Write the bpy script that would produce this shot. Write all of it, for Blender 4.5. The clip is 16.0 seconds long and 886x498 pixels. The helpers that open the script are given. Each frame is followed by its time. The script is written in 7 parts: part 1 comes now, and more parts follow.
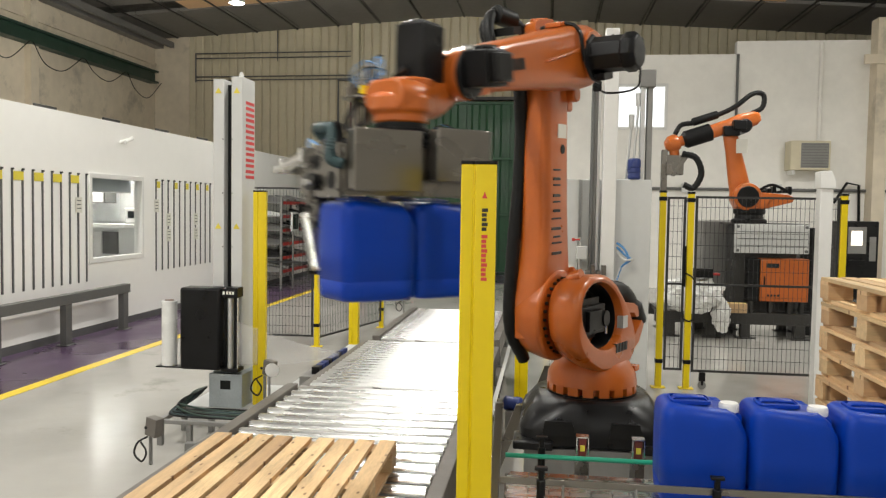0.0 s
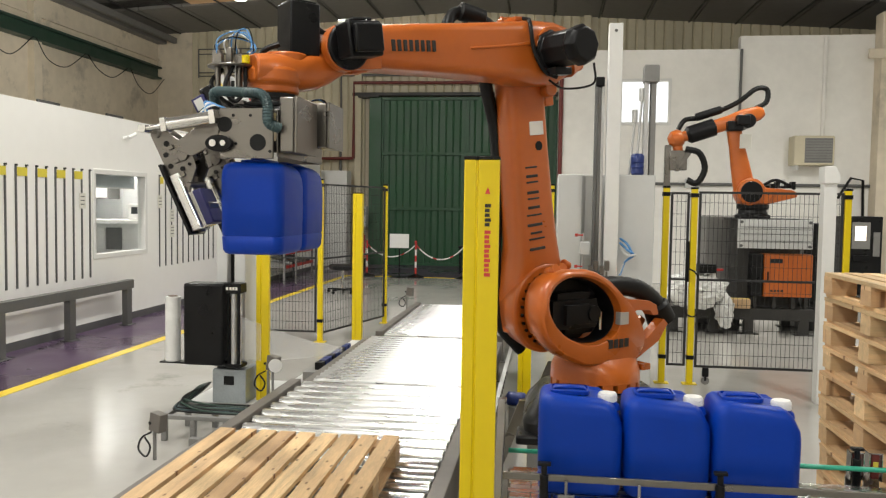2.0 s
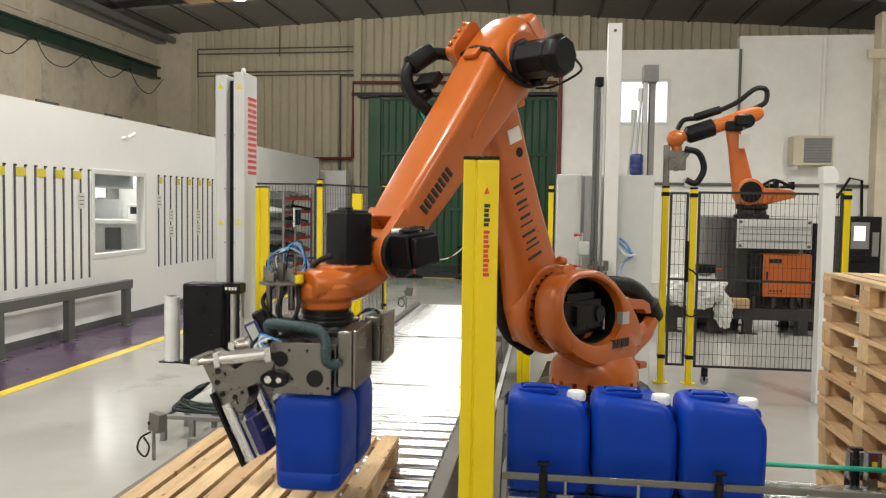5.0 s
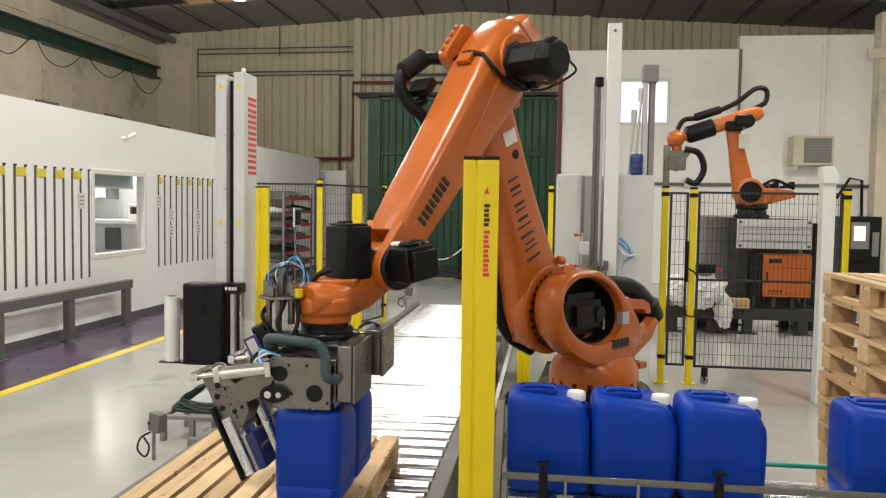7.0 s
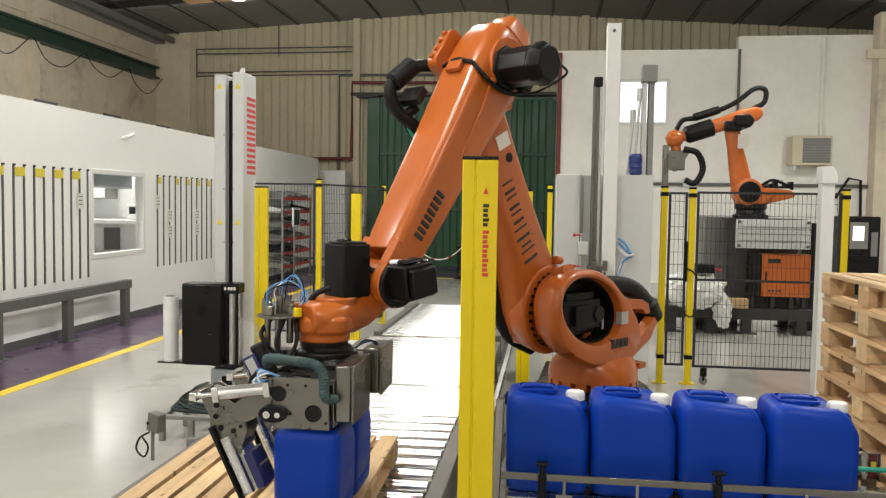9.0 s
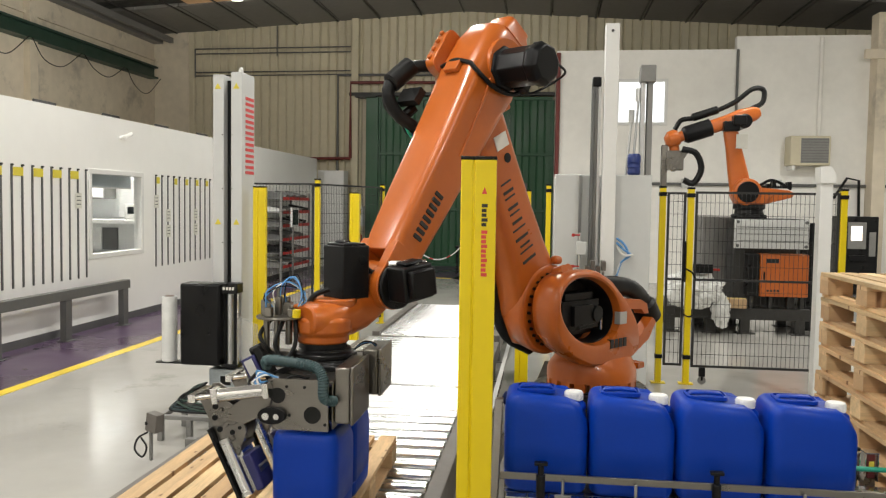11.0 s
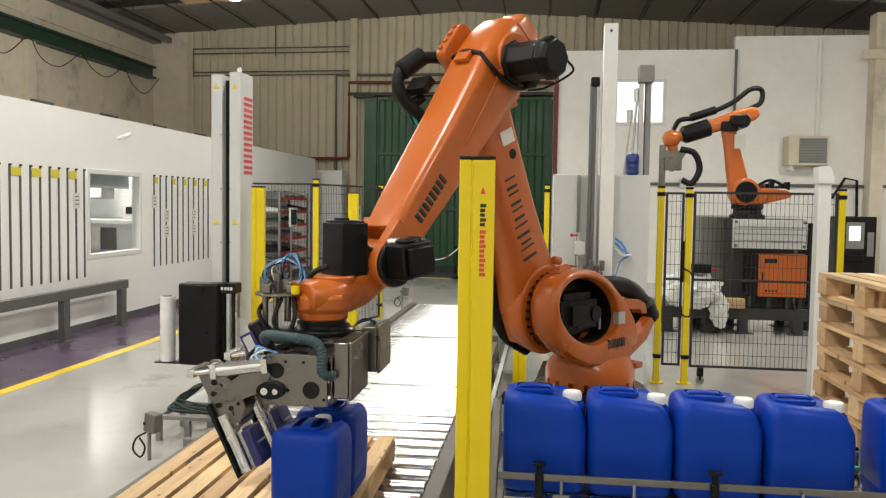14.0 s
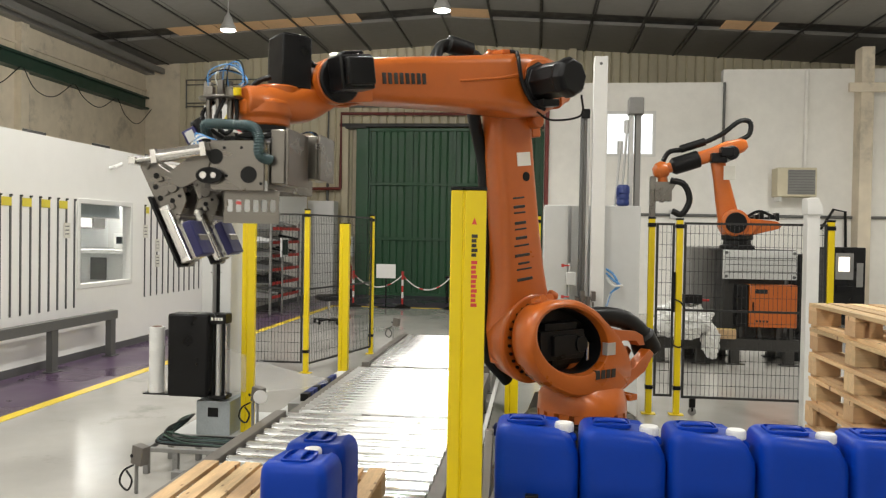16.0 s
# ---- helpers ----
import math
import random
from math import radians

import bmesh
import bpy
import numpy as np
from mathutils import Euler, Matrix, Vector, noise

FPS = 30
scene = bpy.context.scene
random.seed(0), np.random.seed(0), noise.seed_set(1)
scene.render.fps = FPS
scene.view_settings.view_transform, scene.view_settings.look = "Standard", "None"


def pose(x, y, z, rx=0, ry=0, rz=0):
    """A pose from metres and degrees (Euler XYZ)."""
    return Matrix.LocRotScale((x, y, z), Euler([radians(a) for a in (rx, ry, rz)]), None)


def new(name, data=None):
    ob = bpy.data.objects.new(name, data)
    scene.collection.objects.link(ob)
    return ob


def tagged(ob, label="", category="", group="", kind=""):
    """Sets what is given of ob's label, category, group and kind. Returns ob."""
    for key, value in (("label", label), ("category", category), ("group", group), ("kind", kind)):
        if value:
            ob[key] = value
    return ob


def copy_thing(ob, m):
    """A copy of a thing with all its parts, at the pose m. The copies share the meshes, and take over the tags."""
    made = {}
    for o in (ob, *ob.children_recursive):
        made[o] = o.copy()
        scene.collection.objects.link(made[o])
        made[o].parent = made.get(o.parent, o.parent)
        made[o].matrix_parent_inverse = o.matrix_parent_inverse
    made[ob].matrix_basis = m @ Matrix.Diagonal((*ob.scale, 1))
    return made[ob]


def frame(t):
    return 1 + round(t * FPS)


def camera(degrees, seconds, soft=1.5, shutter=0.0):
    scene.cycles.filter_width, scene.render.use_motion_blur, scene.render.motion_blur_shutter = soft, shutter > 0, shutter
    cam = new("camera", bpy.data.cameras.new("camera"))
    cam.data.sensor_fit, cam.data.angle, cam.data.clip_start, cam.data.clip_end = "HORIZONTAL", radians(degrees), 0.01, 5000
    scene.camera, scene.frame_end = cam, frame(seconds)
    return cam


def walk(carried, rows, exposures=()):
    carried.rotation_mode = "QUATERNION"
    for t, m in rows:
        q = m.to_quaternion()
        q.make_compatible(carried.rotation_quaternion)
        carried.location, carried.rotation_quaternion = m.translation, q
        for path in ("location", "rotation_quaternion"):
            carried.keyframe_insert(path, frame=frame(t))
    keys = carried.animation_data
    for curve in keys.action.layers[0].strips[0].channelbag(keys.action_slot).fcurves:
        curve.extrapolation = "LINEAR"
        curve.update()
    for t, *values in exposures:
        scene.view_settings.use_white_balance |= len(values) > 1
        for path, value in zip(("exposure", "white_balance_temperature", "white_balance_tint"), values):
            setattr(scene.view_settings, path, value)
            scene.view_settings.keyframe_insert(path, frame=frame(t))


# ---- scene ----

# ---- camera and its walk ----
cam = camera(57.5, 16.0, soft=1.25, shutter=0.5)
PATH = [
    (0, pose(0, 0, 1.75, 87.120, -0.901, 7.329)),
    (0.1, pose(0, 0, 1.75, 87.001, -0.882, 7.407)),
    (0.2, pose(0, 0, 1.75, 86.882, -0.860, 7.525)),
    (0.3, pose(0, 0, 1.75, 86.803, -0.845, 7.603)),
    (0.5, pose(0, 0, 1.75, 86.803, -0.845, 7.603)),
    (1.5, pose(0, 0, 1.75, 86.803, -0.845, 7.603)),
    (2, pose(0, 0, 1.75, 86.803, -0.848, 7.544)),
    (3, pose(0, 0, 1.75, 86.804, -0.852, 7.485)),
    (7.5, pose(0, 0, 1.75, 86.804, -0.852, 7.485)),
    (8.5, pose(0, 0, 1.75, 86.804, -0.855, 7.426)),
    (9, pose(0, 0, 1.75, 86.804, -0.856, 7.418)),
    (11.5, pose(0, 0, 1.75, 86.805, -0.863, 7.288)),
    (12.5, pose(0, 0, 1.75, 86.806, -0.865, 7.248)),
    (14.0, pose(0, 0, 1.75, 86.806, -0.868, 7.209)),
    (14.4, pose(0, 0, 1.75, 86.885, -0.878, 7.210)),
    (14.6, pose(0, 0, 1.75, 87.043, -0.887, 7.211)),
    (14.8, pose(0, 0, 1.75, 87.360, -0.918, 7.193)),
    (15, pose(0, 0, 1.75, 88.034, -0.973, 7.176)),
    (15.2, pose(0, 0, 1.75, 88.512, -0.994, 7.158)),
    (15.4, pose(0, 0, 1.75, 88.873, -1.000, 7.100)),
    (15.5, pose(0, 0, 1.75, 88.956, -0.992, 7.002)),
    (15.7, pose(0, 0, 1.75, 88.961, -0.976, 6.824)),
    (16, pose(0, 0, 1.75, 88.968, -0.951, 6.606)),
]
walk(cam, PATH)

# ---- light ----
world = bpy.data.worlds.new("world")
scene.world = world
world.use_nodes = True
_sky = world.node_tree.nodes.new("ShaderNodeTexSky")
_sky.sky_type, _sky.sun_disc = "NISHITA", False
_sky.sun_elevation, _sky.sun_rotation = radians(40), radians(200)
_bg = world.node_tree.nodes["Background"]
_bg.inputs[1].default_value = 0.12
world.node_tree.links.new(_sky.outputs[0], _bg.inputs[0])
scene.view_settings.exposure = -0.07
LAMP_WATTS = 160.0
LAMP_COLOUR = (1.0, 0.985, 0.925)

# ---- materials ----
def mat(name, base, rough=0.5, metal=0.0, var=0.12, scale=6.0, bump=0.0, bscale=120.0, emit=None, spec=0.5, coat=0.0, wear=None, rvar=0.12, stretch=(1, 1, 1), rand=0.0, knots=0.0):
    """A surface: base colour varied at a large and a fine scale, uneven gloss, fine relief; wear: (colour, amount)."""
    m = bpy.data.materials.new(name)
    m.use_nodes = True
    nt = m.node_tree
    b = nt.nodes["Principled BSDF"]
    b.inputs["Metallic"].default_value = metal
    b.inputs["Specular IOR Level"].default_value = spec
    b.inputs["Coat Weight"].default_value = coat
    b.inputs["Coat Roughness"].default_value = 0.12
    L = nt.links.new
    tc = nt.nodes.new("ShaderNodeTexCoord")
    mp = nt.nodes.new("ShaderNodeMapping")
    mp.inputs["Scale"].default_value = stretch
    L(tc.outputs["Object"], mp.inputs["Vector"])
    if rand:
        # every piece takes its own stretch of the grain
        pick = nt.nodes.new("ShaderNodeObjectInfo")
        far = nt.nodes.new("ShaderNodeVectorMath")
        far.operation = "SCALE"
        far.inputs[0].default_value = (31.0, 17.0, 23.0)
        L(pick.outputs["Random"], far.inputs["Scale"]), L(far.outputs[0], mp.inputs["Location"])
    n1 = nt.nodes.new("ShaderNodeTexNoise")
    n1.inputs["Scale"].default_value, n1.inputs["Detail"].default_value = scale, 5
    n2 = nt.nodes.new("ShaderNodeTexNoise")
    n2.inputs["Scale"].default_value, n2.inputs["Detail"].default_value = scale * 9, 4
    L(mp.outputs[0], n1.inputs["Vector"]), L(mp.outputs[0], n2.inputs["Vector"])
    add = nt.nodes.new("ShaderNodeMath")
    add.operation = "MULTIPLY_ADD"
    L(n2.outputs[0], add.inputs[0])
    add.inputs[1].default_value = 0.45
    L(n1.outputs[0], add.inputs[2])
    ramp = nt.nodes.new("ShaderNodeMapRange")
    ramp.inputs[1].default_value, ramp.inputs[2].default_value = 0.4, 1.05
    ramp.inputs[3].default_value, ramp.inputs[4].default_value = 1 - var, 1 + var
    L(add.outputs[0], ramp.inputs[0])
    last = ramp.outputs[0]
    if rand:
        oi = nt.nodes.new("ShaderNodeObjectInfo")
        rr = nt.nodes.new("ShaderNodeMapRange")
        rr.inputs[3].default_value, rr.inputs[4].default_value = 1 - rand, 1 + rand
        L(oi.outputs["Random"], rr.inputs[0])
        mu = nt.nodes.new("ShaderNodeMath")
        mu.operation = "MULTIPLY"
        L(last, mu.inputs[0]), L(rr.outputs[0], mu.inputs[1])
        last = mu.outputs[0]
    mul = nt.nodes.new("ShaderNodeVectorMath")
    mul.operation = "SCALE"
    mul.inputs[0].default_value = base
    L(last, mul.inputs["Scale"])
    colour = mul.outputs[0]
    if wear:
        w = nt.nodes.new("ShaderNodeTexNoise")
        w.inputs["Scale"].default_value, w.inputs["Detail"].default_value, w.inputs["Roughness"].default_value = scale * 2.3, 8, 0.7
        L(mp.outputs[0], w.inputs["Vector"])
        wr = nt.nodes.new("ShaderNodeMapRange")
        wr.inputs[1].default_value, wr.inputs[2].default_value = 0.75 - wear[1], 0.8 - wear[1] * 0.5
        L(w.outputs[0], wr.inputs[0])
        mx = nt.nodes.new("ShaderNodeMix")
        mx.data_type = "RGBA"
        L(wr.outputs[0], mx.inputs[0]), L(colour, mx.inputs[6])
        mx.inputs[7].default_value = (*wear[0], 1)
        colour = mx.outputs[2]
    if knots:
        vo = nt.nodes.new("ShaderNodeTexVoronoi")
        vo.voronoi_dimensions = "2D"
        vo.inputs["Scale"].default_value = knots
        # some pieces are redder heartwood
        ti = nt.nodes.new("ShaderNodeMath")
        ti.operation = "MULTIPLY"
        ti.inputs[1].default_value = 7.31
        fr = nt.nodes.new("ShaderNodeMath")
        fr.operation = "FRACT"
        hw = nt.nodes.new("ShaderNodeMapRange")
        hw.inputs[3].default_value, hw.inputs[4].default_value = 0.0, 0.6
        L(pick.outputs["Random"], ti.inputs[0]), L(ti.outputs[0], fr.inputs[0]), L(fr.outputs[0], hw.inputs[0])
        hx = nt.nodes.new("ShaderNodeMix")
        hx.data_type = "RGBA"
        L(hw.outputs[0], hx.inputs[0]), L(colour, hx.inputs[6])
        hx.inputs[7].default_value = (0.44, 0.25, 0.13, 1)
        colour = hx.outputs[2]
        sq = nt.nodes.new("ShaderNodeMapping")
        sq.inputs["Scale"].default_value = ((1.0 if stretch[0] > 1 else 0.45) / stretch[0], (1.0 if stretch[1] > 1 else 0.45) / stretch[1], 0.3 / stretch[2])
        L(mp.outputs[0], sq.inputs["Vector"]), L(sq.outputs[0], vo.inputs["Vector"])
        kr = nt.nodes.new("ShaderNodeMapRange")
        kr.inputs[1].default_value, kr.inputs[2].default_value = 0.025, 0.075
        kr.inputs[3].default_value, kr.inputs[4].default_value = 0.95, 0.0
        L(vo.outputs["Distance"], kr.inputs[0])
        kx = nt.nodes.new("ShaderNodeMix")
        kx.data_type = "RGBA"
        L(kr.outputs[0], kx.inputs[0]), L(colour, kx.inputs[6])
        kx.inputs[7].default_value = (0.20, 0.10, 0.045, 1)
        colour = kx.outputs[2]
    L(colour, b.inputs["Base Color"])
    rm = nt.nodes.new("ShaderNodeMapRange")
    rm.inputs[1].default_value, rm.inputs[2].default_value = 0.3, 0.7
    rm.inputs[3].default_value, rm.inputs[4].default_value = max(0.02, rough - rvar), min(1, rough + rvar)
    L(n1.outputs[0], rm.inputs[0]), L(rm.outputs[0], b.inputs["Roughness"])
    if bump:
        n3 = nt.nodes.new("ShaderNodeTexNoise")
        n3.inputs["Scale"].default_value, n3.inputs["Detail"].default_value = bscale, 3
        L(mp.outputs[0], n3.inputs["Vector"])
        bp = nt.nodes.new("ShaderNodeBump")
        bp.inputs["Strength"].default_value, bp.inputs["Distance"].default_value = bump, 0.004
        L(n3.outputs[0], bp.inputs["Height"]), L(bp.outputs[0], b.inputs["Normal"])
    if emit:
        b.inputs["Emission Color"].default_value = (*emit[0], 1)
        b.inputs["Emission Strength"].default_value = emit[1]
    return m


def glass(name, tint=(0.95, 0.97, 0.97)):
    m = bpy.data.materials.new(name)
    m.use_nodes = True
    b = m.node_tree.nodes["Principled BSDF"]
    b.inputs["Base Color"].default_value = (*tint, 1)
    b.inputs["Roughness"].default_value = 0.02
    b.inputs["Transmission Weight"].default_value = 1.0
    b.inputs["IOR"].default_value = 1.02
    return m


def stretch_film(name):
    m = glass(name, (0.95, 0.95, 0.94))
    b = m.node_tree.nodes["Principled BSDF"]
    b.inputs["Transmission Weight"].default_value = 0.0
    b.inputs["Roughness"].default_value = 0.2
    b.inputs["IOR"].default_value = 1.4
    b.inputs["Alpha"].default_value = 0.18
    return m


M_FLOOR = mat("epoxy_floor", (0.41, 0.396, 0.366), 0.14, var=0.10, scale=0.5, bump=0.05, bscale=30, wear=((0.28, 0.27, 0.25), 0.16), rvar=0.09)
M_PURPLE = mat("purple_floor_paint", (0.075, 0.045, 0.085), 0.3, var=0.15, scale=0.8, bump=0.05, bscale=30)
M_LINE = mat("yellow_floor_paint", (0.75, 0.55, 0.03), 0.45, var=0.15, scale=2, wear=((0.4, 0.33, 0.15), 0.1))
M_PANEL = mat("white_panel", (0.90, 0.89, 0.86), 0.4, var=0.03, scale=0.7)
M_PLASTER = mat("stained_plaster", (0.69, 0.61, 0.48), 0.85, var=0.18, scale=0.5, bump=0.3, bscale=25, wear=((0.45, 0.40, 0.32), 0.2))
M_WHITEWALL = mat("whitewashed_block", (0.87, 0.85, 0.80), 0.85, var=0.09, scale=0.6, bump=0.25, bscale=30)
M_CLAD = mat("cream_cladding", (0.60, 0.54, 0.39), 0.5, var=0.10, scale=0.8, wear=((0.4, 0.36, 0.27), 0.1))
M_ROOF = mat("grey_roof_sheet", (0.21, 0.20, 0.185), 0.7, var=0.15, scale=0.7)
M_DARKSTEEL = mat("dark_steel", (0.045, 0.043, 0.04), 0.5, 0.3, var=0.2, scale=4)
M_SKYLIGHT = mat("yellowed_skylight", (0.55, 0.36, 0.2), 0.6, var=0.2, scale=1.2, emit=((0.9, 0.52, 0.25), 0.09))
M_GREEN = mat("green_door_paint", (0.022, 0.095, 0.04), 0.45, var=0.18, scale=1.2, wear=((0.03, 0.06, 0.035), 0.12))
M_GREENBEAM = mat("green_beam_paint", (0.02, 0.05, 0.035), 0.5, var=0.2, scale=2)
M_ORANGE = mat("orange_robot_paint", (0.48, 0.112, 0.013), 0.32, var=0.09, scale=3, coat=0.2, bump=0.03, bscale=300, rvar=0.06)
M_BLACK = mat("black_plastic", (0.006, 0.006, 0.0065), 0.38, spec=0.22, var=0.2, scale=8)
M_BLACKCAST = mat("black_casting", (0.006, 0.006, 0.0065), 0.35, 0.0, spec=0.25, var=0.25, scale=8, bump=0.15, bscale=150)
M_RUBBER = mat("black_rubber", (0.007, 0.007, 0.007), 0.45, spec=0.25, var=0.2, scale=10)
M_YELLOW = mat("yellow_powder_coat", (0.76, 0.57, 0.0), 0.38, var=0.05, scale=3, wear=((0.6, 0.45, 0.04), 0.02))
M_BLUE = mat("blue_polyethylene", (0.001, 0.038, 0.345), 0.40, spec=0.22, var=0.06, scale=5, bump=0.05, bscale=90, rvar=0.07)
M_CAP = mat("white_cap", (0.82, 0.81, 0.78), 0.4, var=0.04, scale=10)
M_STEEL = mat("brushed_steel", (0.215, 0.20, 0.18), 0.30, 0.95, var=0.06, scale=4, stretch=(1, 1, 2), rvar=0.06)
M_CHROME = mat("bright_steel", (0.72, 0.71, 0.69), 0.2, 1.0, var=0.06, scale=8)
M_ZINC = mat("zinc_roller", (0.66, 0.66, 0.65), 0.27, 1.0, var=0.1, scale=4, stretch=(0.5, 4, 4), rvar=0.08)
M_FRAME = mat("grey_painted_steel", (0.22, 0.215, 0.205), 0.5, 0.2, var=0.15, scale=4, wear=((0.12, 0.11, 0.1), 0.1))
M_RAIL = mat("brown_grey_steel", (0.15, 0.135, 0.12), 0.5, 0.2, var=0.15, scale=4)
M_ZINCBOX = mat("zinc_plated_sheet", (0.40, 0.44, 0.46), 0.4, 0.6, var=0.2, scale=7)
M_ALU = mat("aluminium_profile", (0.55, 0.55, 0.54), 0.42, 0.6, var=0.06, scale=5)
M_LIGHTGREY = mat("light_grey_paint", (0.58, 0.585, 0.57), 0.42, var=0.05, scale=2)
M_WHITEPAINT = mat("white_paint", (0.76, 0.755, 0.73), 0.4, var=0.05, scale=2)
M_WOOD = mat("pallet_pine", (0.70, 0.50, 0.27), 0.75, var=0.42, scale=3, bump=0.3, bscale=60, stretch=(8, 0.8, 8), rand=0.26, wear=((0.40, 0.25, 0.13), 0.1), knots=9.0)
M_WOODX = mat("pallet_pine_cross", (0.68, 0.49, 0.27), 0.75, var=0.25, scale=3, bump=0.3, bscale=60, stretch=(0.8, 8, 8), rand=0.2, wear=((0.36, 0.22, 0.11), 0.06), knots=9.0)
M_HOSE = mat("dark_teal_hose", (0.025, 0.055, 0.06), 0.45, var=0.2, scale=8)
M_CYANTUBE = mat("blue_air_tube", (0.10, 0.30, 0.62), 0.3, var=0.1, scale=8)
M_GREENTUBE = mat("green_rod", (0.015, 0.33, 0.20), 0.35, var=0.08, scale=6)
M_RED = mat("red_paint", (0.45, 0.03, 0.025), 0.45, var=0.12, scale=5)
M_DARKRED = mat("dark_red_pipe", (0.16, 0.025, 0.02), 0.5, var=0.15, scale=3)
M_PIPE = mat("grey_conduit", (0.13, 0.13, 0.125), 0.5, 0.2, var=0.15, scale=3)
M_NAVY = mat("navy_motor_paint", (0.012, 0.03, 0.16), 0.4, var=0.1, scale=6)
M_PURPLEPAD = mat("dark_blue_pad", (0.02, 0.02, 0.10), 0.5, var=0.15, scale=8)
M_BROWN = mat("brown_metal_cover", (0.17, 0.10, 0.07), 0.4, 0.3, var=0.12, scale=5)
M_INK = mat("black_print", (0.02, 0.018, 0.016), 0.5, var=0.1, scale=9)
M_REDINK = mat("red_print", (0.62, 0.05, 0.05), 0.5, var=0.1, scale=9)
M_FILM = mat("stretch_film", (0.78, 0.78, 0.76), 0.25, var=0.05, scale=6)
M_PAPER = mat("paper_label", (0.75, 0.73, 0.66), 0.7, var=0.06, scale=12)
M_TAG = mat("yellow_tag", (0.72, 0.60, 0.06), 0.55, var=0.1, scale=9)
M_BARS = mat("grey_bar", (0.10, 0.10, 0.10), 0.5, var=0.1, scale=5)
M_LAMP = mat("lamp_lens", (0.9, 0.9, 0.88), 0.4, var=0.02, emit=((1.0, 0.93, 0.82), 30.0))
M_ROOMLAMP = mat("room_lamp_panel", (0.9, 0.9, 0.88), 0.4, var=0.02, emit=((1.0, 0.97, 0.92), 22.0))
M_SIGNGLOW = mat("lit_panel", (0.8, 0.75, 0.7), 0.4, var=0.05, emit=((1.0, 0.86, 0.7), 1.5))
M_WINGLOW = mat("frosted_daylight", (0.85, 0.88, 0.9), 0.3, var=0.03, scale=2, emit=((0.95, 0.98, 1.0), 1.1))
M_MESHWIRE = mat("black_mesh_wire", (0.02, 0.02, 0.02), 0.5, var=0.1, scale=8)
M_SCREEN = mat("dark_screen", (0.02, 0.022, 0.025), 0.15, var=0.1, scale=8)
M_ROOMWHITE = mat("white_room_paint", (0.72, 0.74, 0.74), 0.5, var=0.04, scale=1.5)
M_GLASS = glass("clear_glass")


# ---- mesh helpers ----
def bx(bm, x0, y0, z0, x1, y1, z1, m=None):
    """A box between two corners."""
    c = [(x0, y0, z0), (x1, y0, z0), (x1, y1, z0), (x0, y1, z0), (x0, y0, z1), (x1, y0, z1), (x1, y1, z1), (x0, y1, z1)]
    v = [bm.verts.new(m @ Vector(p) if m else p) for p in c]
    for f in ((3, 2, 1, 0), (4, 5, 6, 7), (0, 1, 5, 4), (1, 2, 6, 5), (2, 3, 7, 6), (3, 0, 4, 7)):
        bm.faces.new([v[i] for i in f])


def rings(bm, loops, caps=True, closed=False):
    """Skin a run of equal loops of points."""
    vs = [[bm.verts.new(p) for p in loop] for loop in loops]
    n = len(vs[0])
    pairs = list(zip(vs, vs[1:])) + ([(vs[-1], vs[0])] if closed else [])
    for a, b in pairs:
        for i in range(n):
            bm.faces.new((a[i], a[(i + 1) % n], b[(i + 1) % n], b[i]))
    if caps and not closed:
        bm.faces.new(vs[0][::-1]), bm.faces.new(vs[-1])


def frame_of(d):
    d = Vector(d).normalized()
    a = d.cross(Vector((0, 0, 1)) if abs(d.z) < 0.9 else Vector((1, 0, 0))).normalized()
    return a, d.cross(a).normalized()


def cyl(bm, p, q, r, n=20, r2=None, m=None):
    """A cylinder or cone from p to q."""
    p, q = Vector(p), Vector(q)
    a, b = frame_of(q - p)
    r2 = r if r2 is None else r2
    out = []
    for c, rr in ((p, r), (q, r2)):
        out.append([c + (a * math.cos(2 * math.pi * i / n) + b * math.sin(2 * math.pi * i / n)) * rr for i in range(n)])
    if m:
        out = [[m @ v for v in loop] for loop in out]
    rings(bm, out)


def turned(bm, p, d, profile, n=28, caps=True):
    """A turned form round the axis p + s*d; profile: (s, radius)."""
    p, d = Vector(p), Vector(d).normalized()
    a, b = frame_of(d)
    rings(bm, [[p + d * s + (a * math.cos(2 * math.pi * i / n) + b * math.sin(2 * math.pi * i / n)) * r for i in range(n)] for s, r in profile], caps)


def smooth_path(pts, k=6):
    """Catmull-Rom points through pts."""
    P = [Vector(p) for p in pts]
    P = [P[0] * 2 - P[1]] + P + [P[-1] * 2 - P[-2]]
    out = []
    for i in range(1, len(P) - 2):
        a, b, c, d = P[i - 1:i + 3]
        for j in range(k):
            t = j / k
            out.append(0.5 * ((2 * b) + (c - a) * t + (2 * a - 5 * b + 4 * c - d) * t * t + (3 * b - a - 3 * c + d) * t ** 3))
    return out + [P[-2]]


def tube(bm, pts, r, n=8, k=6, ripple=0.0):
    """A hose or cable along pts."""
    path = smooth_path(pts, k) if k > 1 else [Vector(p) for p in pts]
    a = None
    loops = []
    for i, p in enumerate(path):
        d = (path[min(i + 1, len(path) - 1)] - path[max(i - 1, 0)]).normalized()
        if a is None:
            a = frame_of(d)[0]
        a = (a - d * a.dot(d)).normalized()
        b = d.cross(a)
        rr = r * (1 + (ripple if i % 2 else -ripple))
        loops.append([p + (a * math.cos(2 * math.pi * j / n) + b * math.sin(2 * math.pi * j / n)) * rr for j in range(n)])
    rings(bm, loops)


